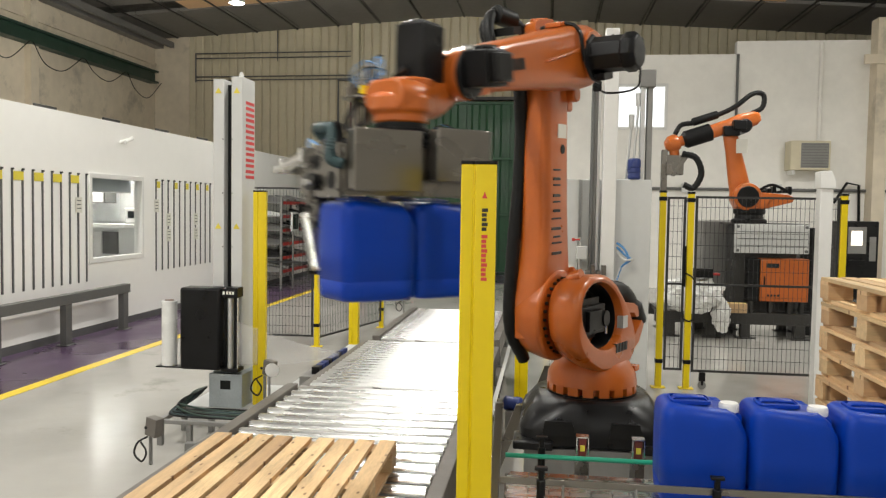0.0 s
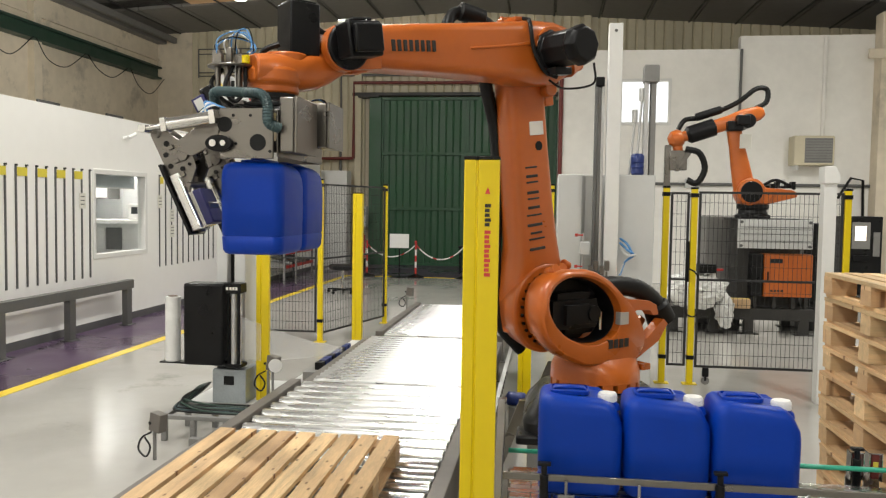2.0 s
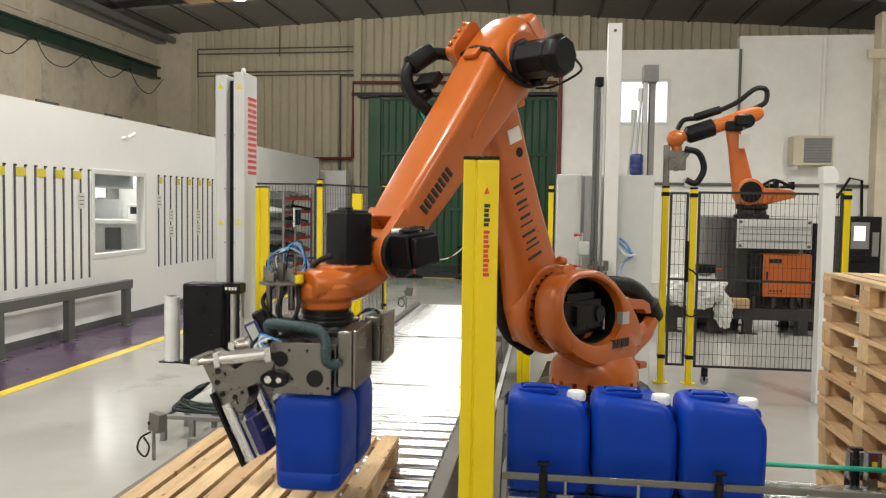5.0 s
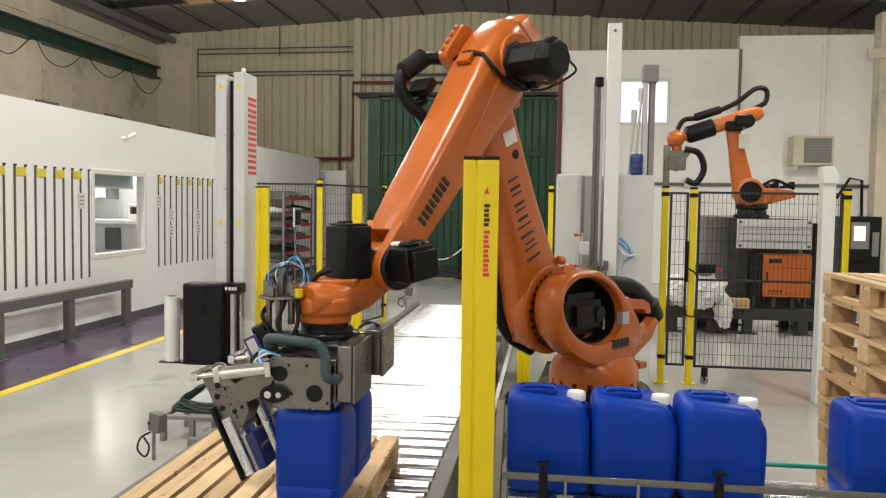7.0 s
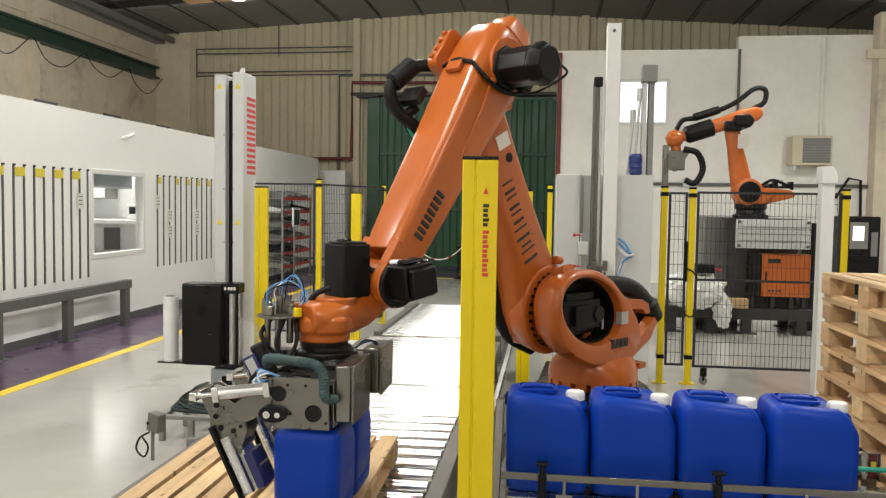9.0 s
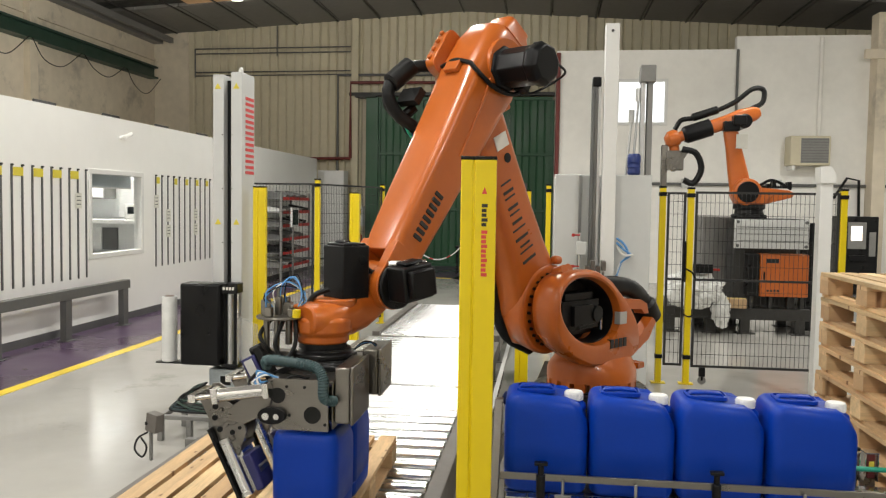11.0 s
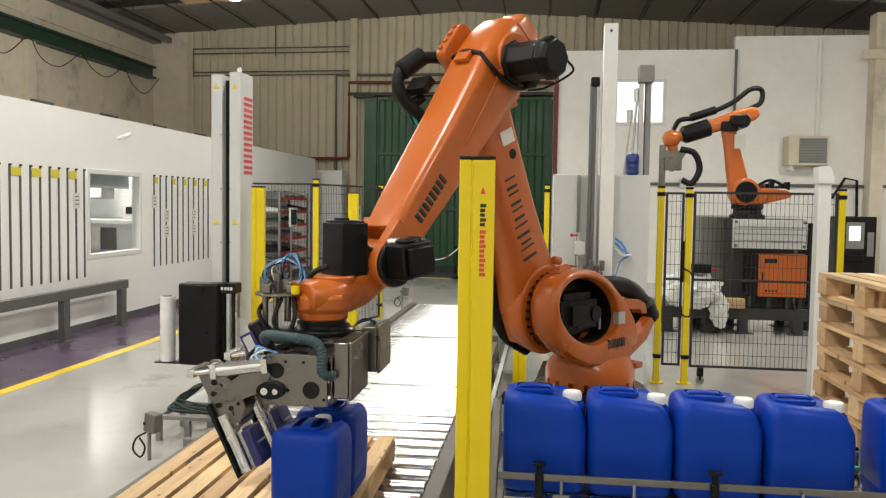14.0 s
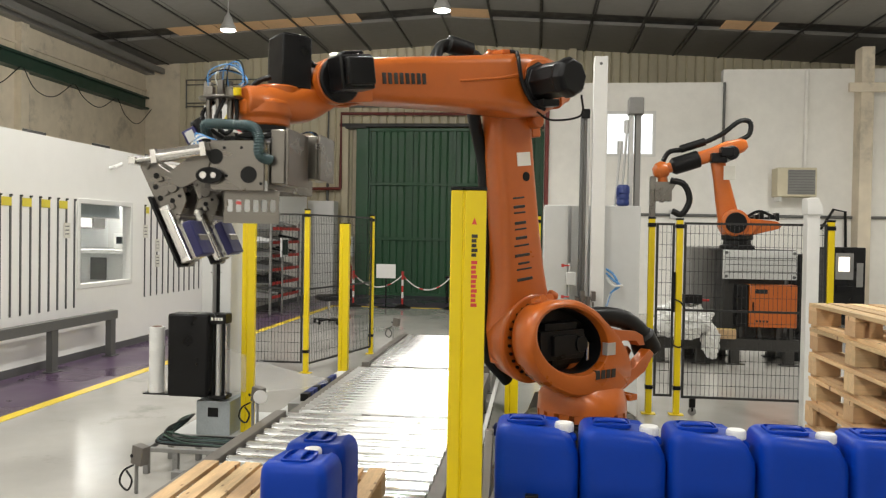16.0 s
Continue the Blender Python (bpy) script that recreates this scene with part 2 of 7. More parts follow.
def rrect(w, h, r, n=5):
    """A rounded rectangle, as (u, v) points."""
    out = []
    r = min(r, w / 2 - 1e-4, h / 2 - 1e-4)
    for cx, cy, a0 in ((w / 2 - r, h / 2 - r, 0), (-w / 2 + r, h / 2 - r, 90), (-w / 2 + r, -h / 2 + r, 180), (w / 2 - r, -h / 2 + r, 270)):
        for i in range(n):
            a = radians(a0 + 90 * i / (n - 1))
            out.append((cx + r * math.cos(a), cy + r * math.sin(a)))
    return out


def prism(bm, pts, axis, a, b, m=None):
    """An outline extruded along an axis from a to b."""
    def at(u, v, s):
        p = Vector({"x": (s, u, v), "y": (u, s, v), "z": (u, v, s)}[axis])
        return m @ p if m else p
    rings(bm, [[at(u, v, s) for u, v in pts] for s in (a, b)])


def part(name, bm, material, parent=None, label="", bevel=0.0, smooth=35, m=None, seg=2):
    """Link a bmesh as one mesh object under a thing or a part."""
    bmesh.ops.recalc_face_normals(bm, faces=bm.faces)
    me = bpy.data.meshes.new(name)
    bm.to_mesh(me)
    bm.free()
    me.materials.append(material)
    if smooth:
        me.shade_smooth()
        me.set_sharp_from_angle(angle=radians(smooth))
    ob = new(name, me)
    if parent:
        ob.parent = parent
    if m:
        ob.matrix_basis = m
    if bevel:
        md = ob.modifiers.new("edge", "BEVEL")
        md.width, md.segments, md.limit_method, md.angle_limit = bevel, seg, "ANGLE", radians(40)
        md.harden_normals = False
    if label:
        ob["label"] = label
    return ob


def thing(name, label, category, m=None, group="", kind=""):
    ob = new(name)
    ob.empty_display_size = 0.1
    if m:
        ob.matrix_basis = m
    return tagged(ob, label, category, group, kind)


def B():
    return bmesh.new()


def box_part(name, dims, material, parent=None, label="", bevel=0.004, m=None):
    bm = B()
    bx(bm, *dims)
    return part(name, bm, material, parent, label, bevel, m=m)


# ---- structure ----
BACK, LEFT, RIGHT, FRONT = 22.7, -11.5, 9.5, -5.0
RIDGE_X, RIDGE_Z, SLOPE = -2.4, 7.11, 0.06


def roof_z(x):
    return RIDGE_Z - SLOPE * abs(x - RIDGE_X)


def structure(name, bm, material, label, bevel=0.0):
    return tagged(part(name, bm, material, None, "", bevel), label, name.split("_")[0], kind="structure")


def build_shell():
    bm = B()
    bx(bm, LEFT - 0.3, FRONT - 0.3, -0.2, RIGHT + 0.3, BACK + 0.3, 0.0)
    structure("floor", bm, M_FLOOR, "glossy light grey epoxy factory floor with scuffs")
    bm = B()
    bx(bm, -6.03, FRONT, 0.0, -4.87, BACK, 0.003)
    bx(bm, -4.87, 18.95, 0.0, 0.2, BACK, 0.003)
    structure("floor_walkway", bm, M_PURPLE, "dark purple painted walkway on the floor")
    bm = B()
    bx(bm, -4.87, FRONT, 0.0, -4.74, 18.8, 0.004)
    bx(bm, -4.87, 18.8, 0.0, -2.2, 18.95, 0.004)
    structure("floor_line", bm, M_LINE, "yellow painted line along the walkway")
    # left hall wall with pilasters
    bm = B()
    bx(bm, LEFT - 0.3, FRONT, 0, LEFT, BACK, 6.7)
    for y in (6.8, 11.8, 16.8):
        bx(bm, LEFT, y - 0.14, 0, LEFT + 0.16, y + 0.14, 6.5)
    bx(bm, LEFT, FRONT, 5.80, LEFT + 0.06, BACK, 5.86)
    structure("wall_west", bm, M_PLASTER, "stained beige plaster hall wall with pilasters")
    # back wall: plaster below the left part, ribbed cladding
    bm = B()
    bx(bm, LEFT, BACK + 0.08, 0, RIGHT, BACK + 0.3, 7.3)
    structure("wall_north", bm, M_PLASTER, "plain gable wall behind the cladding")
    bm = B()
    for i in range(-46, 42):
        x = i * 0.25 + 0.1
        if -5.2 < x < 0.45:
            z0 = 4.8
        else:
            z0 = 0.0
        if x < -10.4 or x > RIGHT - 0.2:
            continue
        zt = roof_z(x) + 0.1
        prism(bm, [(x - 0.125, BACK + 0.05), (x - 0.085, BACK), (x + 0.085, BACK), (x + 0.125, BACK + 0.05), (x + 0.125, BACK + 0.07), (x - 0.125, BACK + 0.07)], "z", z0, zt)
    structure("wall_cladding", bm, M_CLAD, "cream ribbed sheet cladding on the gable wall")
    bm = B()
    bx(bm, LEFT, BACK - 0.04, 0, -10.45, BACK + 0.079, 6.7)
    structure("wall_corner", bm, M_PLASTER, "stained plaster corner of the gable wall")
    # whitewashed block at the right of the gable, with an opening for a window
    bm = B()
    y0, y1 = 19.0, 19.25
    bx(bm, 0.16, y0, 0, 1.51, y1, 5.31)
    bx(bm, 2.67, y0, 0, RIGHT, y1, 5.31)
    bx(bm, 1.51, y0, 0, 2.67, y1, 3.61)
    bx(bm, 1.51, y0, 4.66, 2.67, y1, 5.31)
    bx(bm, 4.15, y0 + 0.003, 5.31, RIGHT, y1, 5.6)
    bx(bm, 0.16, y1, 0, 0.40, BACK - 0.01, 5.31)
    bx(bm, 0.40, y1, 5.2, RIGHT, BACK - 0.01, 5.31)
    structure("wall_inner", bm, M_WHITEWALL, "whitewashed block wall of the inner room")
    # right hall wall and front wall
    bm = B()
    bx(bm, RIGHT, FRONT, 0, RIGHT + 0.3, BACK, 6.7)
    structure("wall_east", bm, M_WHITEWALL, "whitewashed side wall of the hall")
    bm = B()
    bx(bm, LEFT, FRONT - 0.3, 0, RIGHT, FRONT, 7.3)
    structure("wall_south", bm, M_WHITEWALL, "plain whitewashed end wall of the hall")
    # roof
    bm = B()
    for x0, x1 in ((LEFT - 0.3, RIDGE_X), (RIDGE_X, RIGHT + 0.3)):
        n = int(round((x1 - x0) / 1.2))
        w = (x1 - x0) / n
        for i in range(n):
            a, b = x0 + i * w + 0.015, x0 + (i + 1) * w - 0.015
            for ya, yb in ((FRONT - 0.3, 10.0), (10.9, 19.0), (19.9, BACK + 0.3)):
                prism(bm, [(a, roof_z(a)), (b, roof_z(b)), (b, roof_z(b) + 0.08), (a, roof_z(a) + 0.08)], "y", ya, yb)
    ob = part("ceiling", bm, M_ROOF)
    tagged(ob, "grey insulated roof sheets with dark joints", "ceiling", kind="structure")
    bm = B()
    for x0, x1 in ((LEFT - 0.3, RIDGE_X), (RIDGE_X, RIGHT + 0.3)):
        prism(bm, [(x0, roof_z(x0) + 0.085), (x1, roof_z(x1) + 0.085), (x1, roof_z(x1) + 0.2), (x0, roof_z(x0) + 0.2)], "y", FRONT - 0.3, BACK + 0.3)
    tagged(part("ceiling_deck", bm, M_DARKSTEEL), "dark deck above the roof sheets", "ceiling", kind="structure")
    bm = B()
    for ya, yb in ((10.02, 10.88), (19.02, 19.88)):
        for xa, xb in ((-9.2, -4.4), (4.2, 5.4), (-2.2, -1.2)):
            n = max(1, int((xb - xa) / 1.0))
            for i in range(n):
                a, b = xa + (xb - xa) * i / n + 0.02, xa + (xb - xa) * (i + 1) / n - 0.02
                prism(bm, [(a, roof_z(a) + 0.03), (b, roof_z(b) + 0.03), (b, roof_z(b) + 0.05), (a, roof_z(a) + 0.05)], "y", ya, yb)
    tagged(part("skylight_strip", bm, M_SKYLIGHT), "yellowed translucent skylight strips in the roof", "skylight", kind="structure")
    bm = B()
    for x in np.arange(RIDGE_X - 8.4, RIGHT, 1.2):
        prism(bm, [(x - 0.02, roof_z(x) - 0.03), (x + 0.02, roof_z(x) - 0.03), (x + 0.02, roof_z(x) + 0.0), (x - 0.02, roof_z(x) + 0.0)], "y", FRONT, BACK)
    structure("trim_joint", bm, M_DARKSTEEL, "dark joint strips under the roof sheets")


def build_partition():
    X = -6.05
    y0, y1, z0, z1 = 10.13, 11.47, 1.0, 2.09
    bm = B()
    bx(bm, X - 0.1, FRONT, 0, X, y0, 2.89)
    bx(bm, X - 0.1, y1, 0, X, 20.82, 2.89)
    bx(bm, X - 0.1, y0, 0, X, y1, z0)
    bx(bm, X - 0.1, y0, z1, X, y1, 2.89)
    structure("wall_partition", bm, M_PANEL, "smooth white sandwich-panel partition wall")
    bm = B()
    bx(bm, -11.4, FRONT, 2.8, X - 0.1, 20.82, 2.889)
    structure("ceiling_room", bm, M_PANEL, "flat white top of the partitioned room")
    bm = B()
    bx(bm, X, FRONT, 0.0, X + 0.015, 20.82, 0.1)
    structure("baseboard", bm, M_BARS, "dark grey skirting along the partition")
    # window with its room
    w = thing("window_1", "square white-framed window into a bright workroom", "window", kind="structure")
    bm = B()
    for a in ((y0 - 0.06, z1 - 0.004, y1 + 0.06, z1 + 0.06), (y0 - 0.06, z0 - 0.06, y1 + 0.06, z0 + 0.004), (y0 - 0.06, z0 + 0.004, y0 + 0.004, z1 - 0.004), (y1 - 0.004, z0 + 0.004, y1 + 0.06, z1 - 0.004)):
        bx(bm, X - 0.11, a[0], a[1], X + 0.02, a[2], a[3])
    part("window_frame", bm, M_WHITEPAINT, w, bevel=0.004)
    p = box_part("pane", (X - 0.06, y0, z0, X - 0.054, y1, z1), M_GLASS, w, bevel=0)
    p.visible_shadow = False
    bm = B()
    bx(bm, -9.0, 8.8, 0.0, -8.9, 13.5, 2.8)
    bx(bm, -8.9, 8.7, 0.0, X - 0.1, 8.8, 2.8)
    bx(bm, -8.9, 13.5, 0.0, X - 0.1, 13.6, 2.8)
    structure("wall_room", bm, M_ROOMWHITE, "white walls of the workroom behind the window")
    cab = thing("wall_cabinet", "pale grey wall cabinet inside the workroom", "cabinet")
    box_part("body", (-8.6, 13.12, 1.75, -7.58, 13.497, 2.25), M_FRAME, cab)
    box_part("door", (-8.58, 13.1, 1.77, -8.1, 13.119, 2.23), M_LIGHTGREY, cab)
    box_part("door", (-8.08, 13.1, 1.77, -7.6, 13.119, 2.23), M_LIGHTGREY, cab)
    bench = thing("lab_bench", "white workbench in the workroom", "bench")
    box_part("worktop", (-8.85, 12.7, 1.34, -6.3, 13.45, 1.40), M_WHITEPAINT, bench)
    box_part("body", (-8.8, 12.78, 0.0, -6.35, 13.45, 1.339), M_LIGHTGREY, bench)
    for x, m in ((-8.05, M_FRAME), (-7.72, M_LIGHTGREY), (-7.42, M_PIPE)):
        box_part("drawer", (x, 12.76, 0.9, x + 0.28, 12.779, 1.27), m, bench)
    # dark room ceiling behind the pane, put in as a grey-green strip
    bl = thing("roller_blind", "grey-green strip added behind the window top in place of dark room ceiling", "blind")
    box_part("fabric", (X - 0.16, y0 + 0.01, z1 - 0.17, X - 0.155, y1 - 0.01, z1 + 0.02), M_ZINCBOX, bl, bevel=0)
    box_part("rail", (X - 0.17, y0 + 0.01, z1 - 0.19, X - 0.145, y1 - 0.01, z1 - 0.171), M_ALU, bl)
    for x, z, w, mt in ((-8.5, 1.401, 0.3, M_LIGHTGREY), (-7.95, 1.401, 0.22, M_FRAME), (-6.9, 1.401, 0.34, M_WHITEPAINT)):
        it = thing("lab_instrument", "boxy grey instrument standing on the workbench", "instrument", pose(x, 13.0, z), group="bench instruments")
        box_part("body", (-w / 2, -0.15, 0, w / 2, 0.15, w * 0.8), mt, it, bevel=0.012)
        box_part("screen", (-w / 3, -0.156, w * 0.3, w / 5, -0.151, w * 0.65), M_SCREEN, it, bevel=0)
    dev = thing("lab_device", "grey measuring device on the floor of the workroom", "device")
    box_part("body", (-7.75, 12.2, 0.0, -7.5, 12.45, 1.12), M_FRAME, dev)
    door = thing("room_door", "pale grey door at the back of the workroom", "door")
    box_part("leaf", (-7.5, 13.46, 1.42, -7.05, 13.497, 2.1), M_LIGHTGREY, door)
    lamp = thing("room_lamp", "white ceiling lamp panel in the workroom", "lamp")
    box_part("diffuser", (-8.5, 12.2, 2.74, -7.5, 13.3, 2.79), M_ROOMLAMP, lamp, bevel=0)


build_shell()
build_partition()


# ---- lamps ----
def high_bay(x, y, down=1.0, fill=1.0):
    z = 5.5
    t = thing("high_bay_lamp", "round high-bay lamp hanging from the roof, in a set with added ones", "lamp", pose(x, y, z), group="high-bay lamps")
    bm = B()
    turned(bm, (0, 0, 0), (0, 0, 1), [(0.0, 0.15), (0.06, 0.14), (0.16, 0.09), (0.24, 0.07), (0.3, 0.03), (0.34, 0.012), (roof_z(x) - 5.5, 0.010)])
    part("housing", bm, M_ALU, t)
    bm = B()
    turned(bm, (0, 0, -0.02), (0, 0, 1), [(0.0, 0.10), (0.015, 0.13)])
    part("lens", bm, M_LAMP, t)
    # clear lens below; an added point light, set by row, brightens walls and roof
    L = bpy.data.lights.new("high_bay_light", "AREA")
    L.shape, L.size, L.energy, L.color, L.spread = "DISK", 0.26, LAMP_WATTS * 0.42 * down, LAMP_COLOUR, radians(160)
    ob = new("high_bay_light", L)
    ob.matrix_basis = pose(x, y, z - 0.05)
    L = bpy.data.lights.new("high_bay_stray", "POINT")
    L.shadow_soft_size, L.energy, L.color = 0.13, LAMP_WATTS * 0.58 * fill, LAMP_COLOUR
    ob = new("high_bay_stray", L)
    ob.matrix_basis = pose(x, y, z - 0.25)


# rows x 3.2 and 6.2 are unseen, added to light the inner wall
for _x, _ys, _d, _s in ((-5.80, (14.6, 8.9, 3.0, -2.4), 1.05, 1.45), (-1.64, (13.5, 8.0, 2.6, -2.4), 1.0, 1.45), (3.2, (11.2, 5.6, 0.0), 1.15, 0.75), (6.2, (13.5,), 2.2, 0.7)):
    for _y in _ys:
        high_bay(_x, _y, _d, _s)


# ---- blue canisters ----
# the pallet line lies lower and a little farther out than the infeed
LINE = 1.064
PALLET_TOP = 1.75 - 1.175 * LINE


def canister_mesh(tall):
    """Body of a stackable canister: 0.30 long, 0.27 deep, 0.345 high, base at z=0; the shoulder under the cap slopes."""
    bm = B()
    loops = []
    for z, w, d, r in ((0.0, 0.270, 0.240, 0.040), (0.005, 0.290, 0.258, 0.042), (0.018, 0.304, 0.272, 0.044), (0.064, 0.310, 0.278, 0.045), (0.067, 0.304, 0.272, 0.044), (0.070, 0.3045, 0.2725, 0.044), (0.073, 0.3105, 0.2785, 0.045),
                       (0.17, 0.313, 0.281, 0.046), (0.225, 0.313, 0.281, 0.046), (0.255, 0.313, 0.281, 0.046), (0.285, 0.312, 0.280, 0.046), (0.310, 0.308, 0.276, 0.046), (0.327, 0.296, 0.264, 0.046), (0.337, 0.274, 0.242, 0.044), (0.3415, 0.240, 0.208, 0.040)):
        d -= 0.018
        loop = []
        for u, v in rrect(w, d, r, 7):
            k = max(0.0, min(1.0, (z - 0.25) / 0.07))
            drop = 0.50 * max(0.0, u - 0.066) * k
            lean = 0.012 * max(0.0, min(1.0, (z - 0.235) / 0.08)) * max(0.0, min(1.0, (u - 0.06) / 0.09))
            loop.append(Vector((u - lean, v, z - drop)))
        loops.append(loop)
    rings(bm, loops)
    # sunken grip with a raised lip and its bridge
    outer, inner = rrect(0.150, 0.120, 0.024, 5), rrect(0.136, 0.104, 0.020, 5)
    rings(bm, [[Vector((-0.040 + u, v, z)) for u, v in lp] for z, lp in ((0.336, outer), (0.3485, outer), (0.3505, inner), (0.3350, inner))])
    bridge = []
    for x, zz in ((-0.106, 0.340), (-0.095, 0.3505), (-0.040, 0.3525), (0.014, 0.3505), (0.026, 0.340)):
        bridge.append([Vector((x, v, zz + u)) for u, v in rrect(0.010, 0.040, 0.004, 4)])
    rings(bm, bridge)
    turned(bm, (0.104, -0.012, 0.282), (0, 0, 1), [(0, 0.050), (0.016, 0.046), (0.024, 0.034), (0.030, 0.033)], 28)
    bmesh.ops.scale(bm, vec=(1, 1, tall), verts=bm.verts)
    return bm


def cap_mesh(tall):
    bm = B()
    turned(bm, (0.104, -0.012, 0.309), (0, 0, 1), [(0, 0.034), (0.002, 0.036), (0.026, 0.035), (0.031, 0.032), (0.033, 0.02)], n=32)
    for i in range(24):
        a = 2 * math.pi * i / 24
        c = Vector((0.104 + 0.0355 * math.cos(a), -0.012 + 0.0355 * math.sin(a), 0))
        bx(bm, -0.0012, -0.0015, 0.312, 0.0012, 0.0015, 0.333, Matrix.Translation(c) @ Matrix.Rotation(a, 4, "Z"))
    bmesh.ops.scale(bm, vec=(1, 1, tall), verts=bm.verts)
    return bm


def canister(m, label, tall=1.085):
    t = thing("canister", label, "canister", m, group="blue canisters")
    part("body", canister_mesh(tall), M_BLUE, t, smooth=50)
    part("cap", cap_mesh(tall), M_CAP, t, "white ribbed screw cap", smooth=30)
    return t


ROW_Y, ROW_Z = 3.128, 0.670
ROW_X = [0.015, 0.333, 0.651, 0.973, 1.291]
row_canisters = [canister(pose(ROW_X[0], ROW_Y, ROW_Z), "blue plastic canister with white cap on the infeed conveyor")]
for _x in ROW_X[1:]:
    row_canisters.append(copy_thing(row_canisters[0], pose(_x, ROW_Y, ROW_Z)))
held_canisters = []
for _s in (-1, 1):
    c = canister(pose(-1.16, 3.33 + 0.155 * _s, 1.56, 0, 0, 90), "blue plastic canister carried by the robot gripper to the pallet")
    held_canisters.append(c)


# ---- palletizing robot ----
BASE = Vector((0.282, 4.792, 0.494))
OFF, LINK, ARM, WRIST, DROP = 0.345, 1.402, 1.232, 0.295, 0.244
FLANGE_OVER = 0.262      # flange above the canister tops


HUB_Z = 0.638


def build_robot():
    r = thing("palletizing_robot", "large orange industrial robot arm with black motors on a black base", "robot", pose(*BASE))
    # fixed base
    bm = B()
    lp = []
    for z, w, d, c in ((-0.04, 0.80, 0.80, 0.12), (0.05, 0.82, 0.82, 0.14), (0.10, 0.78, 0.78, 0.16), (0.17, 0.68, 0.68, 0.2), (0.20, 0.64, 0.64, 0.24)):
        lp.append([Vector((u, v, z)) for u, v in rrect(w, d, c, 5)])
    rings(bm, lp)
    base = part("base", bm, M_BLACKCAST, r, "black cast base frame", bevel=0.015)
    for sx in (-1, 1):
        for sy in (-1, 1):
            box_part("foot", (sx * 0.33 - 0.11, sy * 0.33 - 0.11, -0.05, sx * 0.33 + 0.11, sy * 0.33 + 0.11, 0.0), M_BLACKCAST, base, bevel=0.012)
    for sx in (-0.22, 0.14):
        bm = B()
        prism(bm, [(sx - 0.06, 0.03), (sx + 0.12, 0.03), (sx + 0.10, 0.11), (sx - 0.05, 0.11)], "y", -0.417, -0.393)
        part("cover", bm, M_RUBBER, base)
    bm = B()
    bx(bm, -0.38, -0.38, -BASE.z, 0.38, 0.38, -0.05)
    bx(bm, -0.48, -0.48, -BASE.z, 0.48, 0.48, -BASE.z + 0.03)
    part("pedestal", bm, M_FRAME, r, "grey steel pedestal", bevel=0.006)
    # turning column
    col = part("column", column_mesh(), M_ORANGE, r, bevel=0.008, smooth=40)
    bm = B()
    cyl(bm, (0, 0, 0.16), (0, 0, 0.208), 0.262, 48)
    part("bearing", bm, M_BLACKCAST, r)
    # hub motor inside the ring; added black plate and liner deepen its shade
    bm = B()
    rings(bm, [shell_loop(y, 0.9, oval_radius) for y in (-0.010, 0.034)], caps=True)
    bx(bm, OFF - 0.21, 0.010, HUB_Z - 0.06, OFF + 0.13, 0.13, HUB_Z + 0.10)
    bx(bm, OFF - 0.17, 0.015, HUB_Z + 0.09, OFF + 0.08, 0.11, HUB_Z + 0.14)
    bx(bm, OFF - 0.13, 0.12, HUB_Z - 0.035, OFF + 0.05, 0.155, HUB_Z + 0.075)
    bx(bm, OFF - 0.22, 0.01, HUB_Z - 0.10, OFF - 0.02, 0.07, HUB_Z - 0.05)
    cyl(bm, (OFF - 0.16, 0.06, HUB_Z + 0.02), (OFF - 0.16, 0.165, HUB_Z + 0.02), 0.045, 20)
    rings(bm, [shell_loop(y, k, oval_radius) for y, k in ((0.005, 0.925), (0.135, 0.955), (0.135, 0.935), (0.005, 0.90))], closed=True)
    part("hub_motor", bm, M_BLACK, col, "black drive motor with dark lining added to the opening", bevel=0.008)
    bm = B()
    cyl(bm, (OFF - 0.25, 0.12, HUB_Z - 0.08), (OFF - 0.25, 0.12, HUB_Z + 0.02), 0.010, 10)
    part("plug", bm, M_CHROME, col)
    bm = B()
    tube(bm, [(OFF - 0.06, -0.06, HUB_Z + 0.05), (OFF - 0.20, -0.02, HUB_Z + 0.12), (OFF - 0.42, 0.02, HUB_Z + 0.15), (OFF - 0.66, 0.04, HUB_Z + 0.12), (OFF - 0.84, 0.03, HUB_Z + 0.02), (OFF - 0.93, 0.02, HUB_Z - 0.1)], 0.058, 14, 8, 0.025)
    turned(bm, (OFF - 0.83, 0.03, HUB_Z + 0.03), (-0.5, 0, -0.8), [(0, 0.062), (0.02, 0.082), (0.06, 0.085), (0.13, 0.09), (0.15, 0.07)], 18)
    tube(bm, [(OFF - 0.91, 0.02, HUB_Z - 0.08), (OFF - 0.84, -0.02, HUB_Z - 0.2), (OFF - 0.68, -0.08, HUB_Z - 0.28)], 0.04, 12, 8, 0.025)
    part("hose", bm, M_RUBBER, col, "thick black cable hose")
    for u in (0, 0.044, 0.088, 0.132):
        bm = B()
        bx(bm, OFF - 0.42 + u, 0.160, HUB_Z - 0.185, OFF - 0.42 + u + 0.032, 0.187, HUB_Z - 0.135)
        part("marking", bm, M_INK, col, "dark lettering bar")
    bm = B()
    bx(bm, OFF - 0.415, 0.150, HUB_Z - 0.055, OFF - 0.345, 0.187, HUB_Z + 0.015)
    part("plate", bm, M_ALU, col, "small metal type plate")
    # link arm: origin at its lower axis, z along the arm
    link = part("link_arm", link_mesh(), M_ORANGE, r, bevel=0.01, smooth=40)
    bm = B()
    for i in range(28):
        a = 2 * math.pi * i / 28
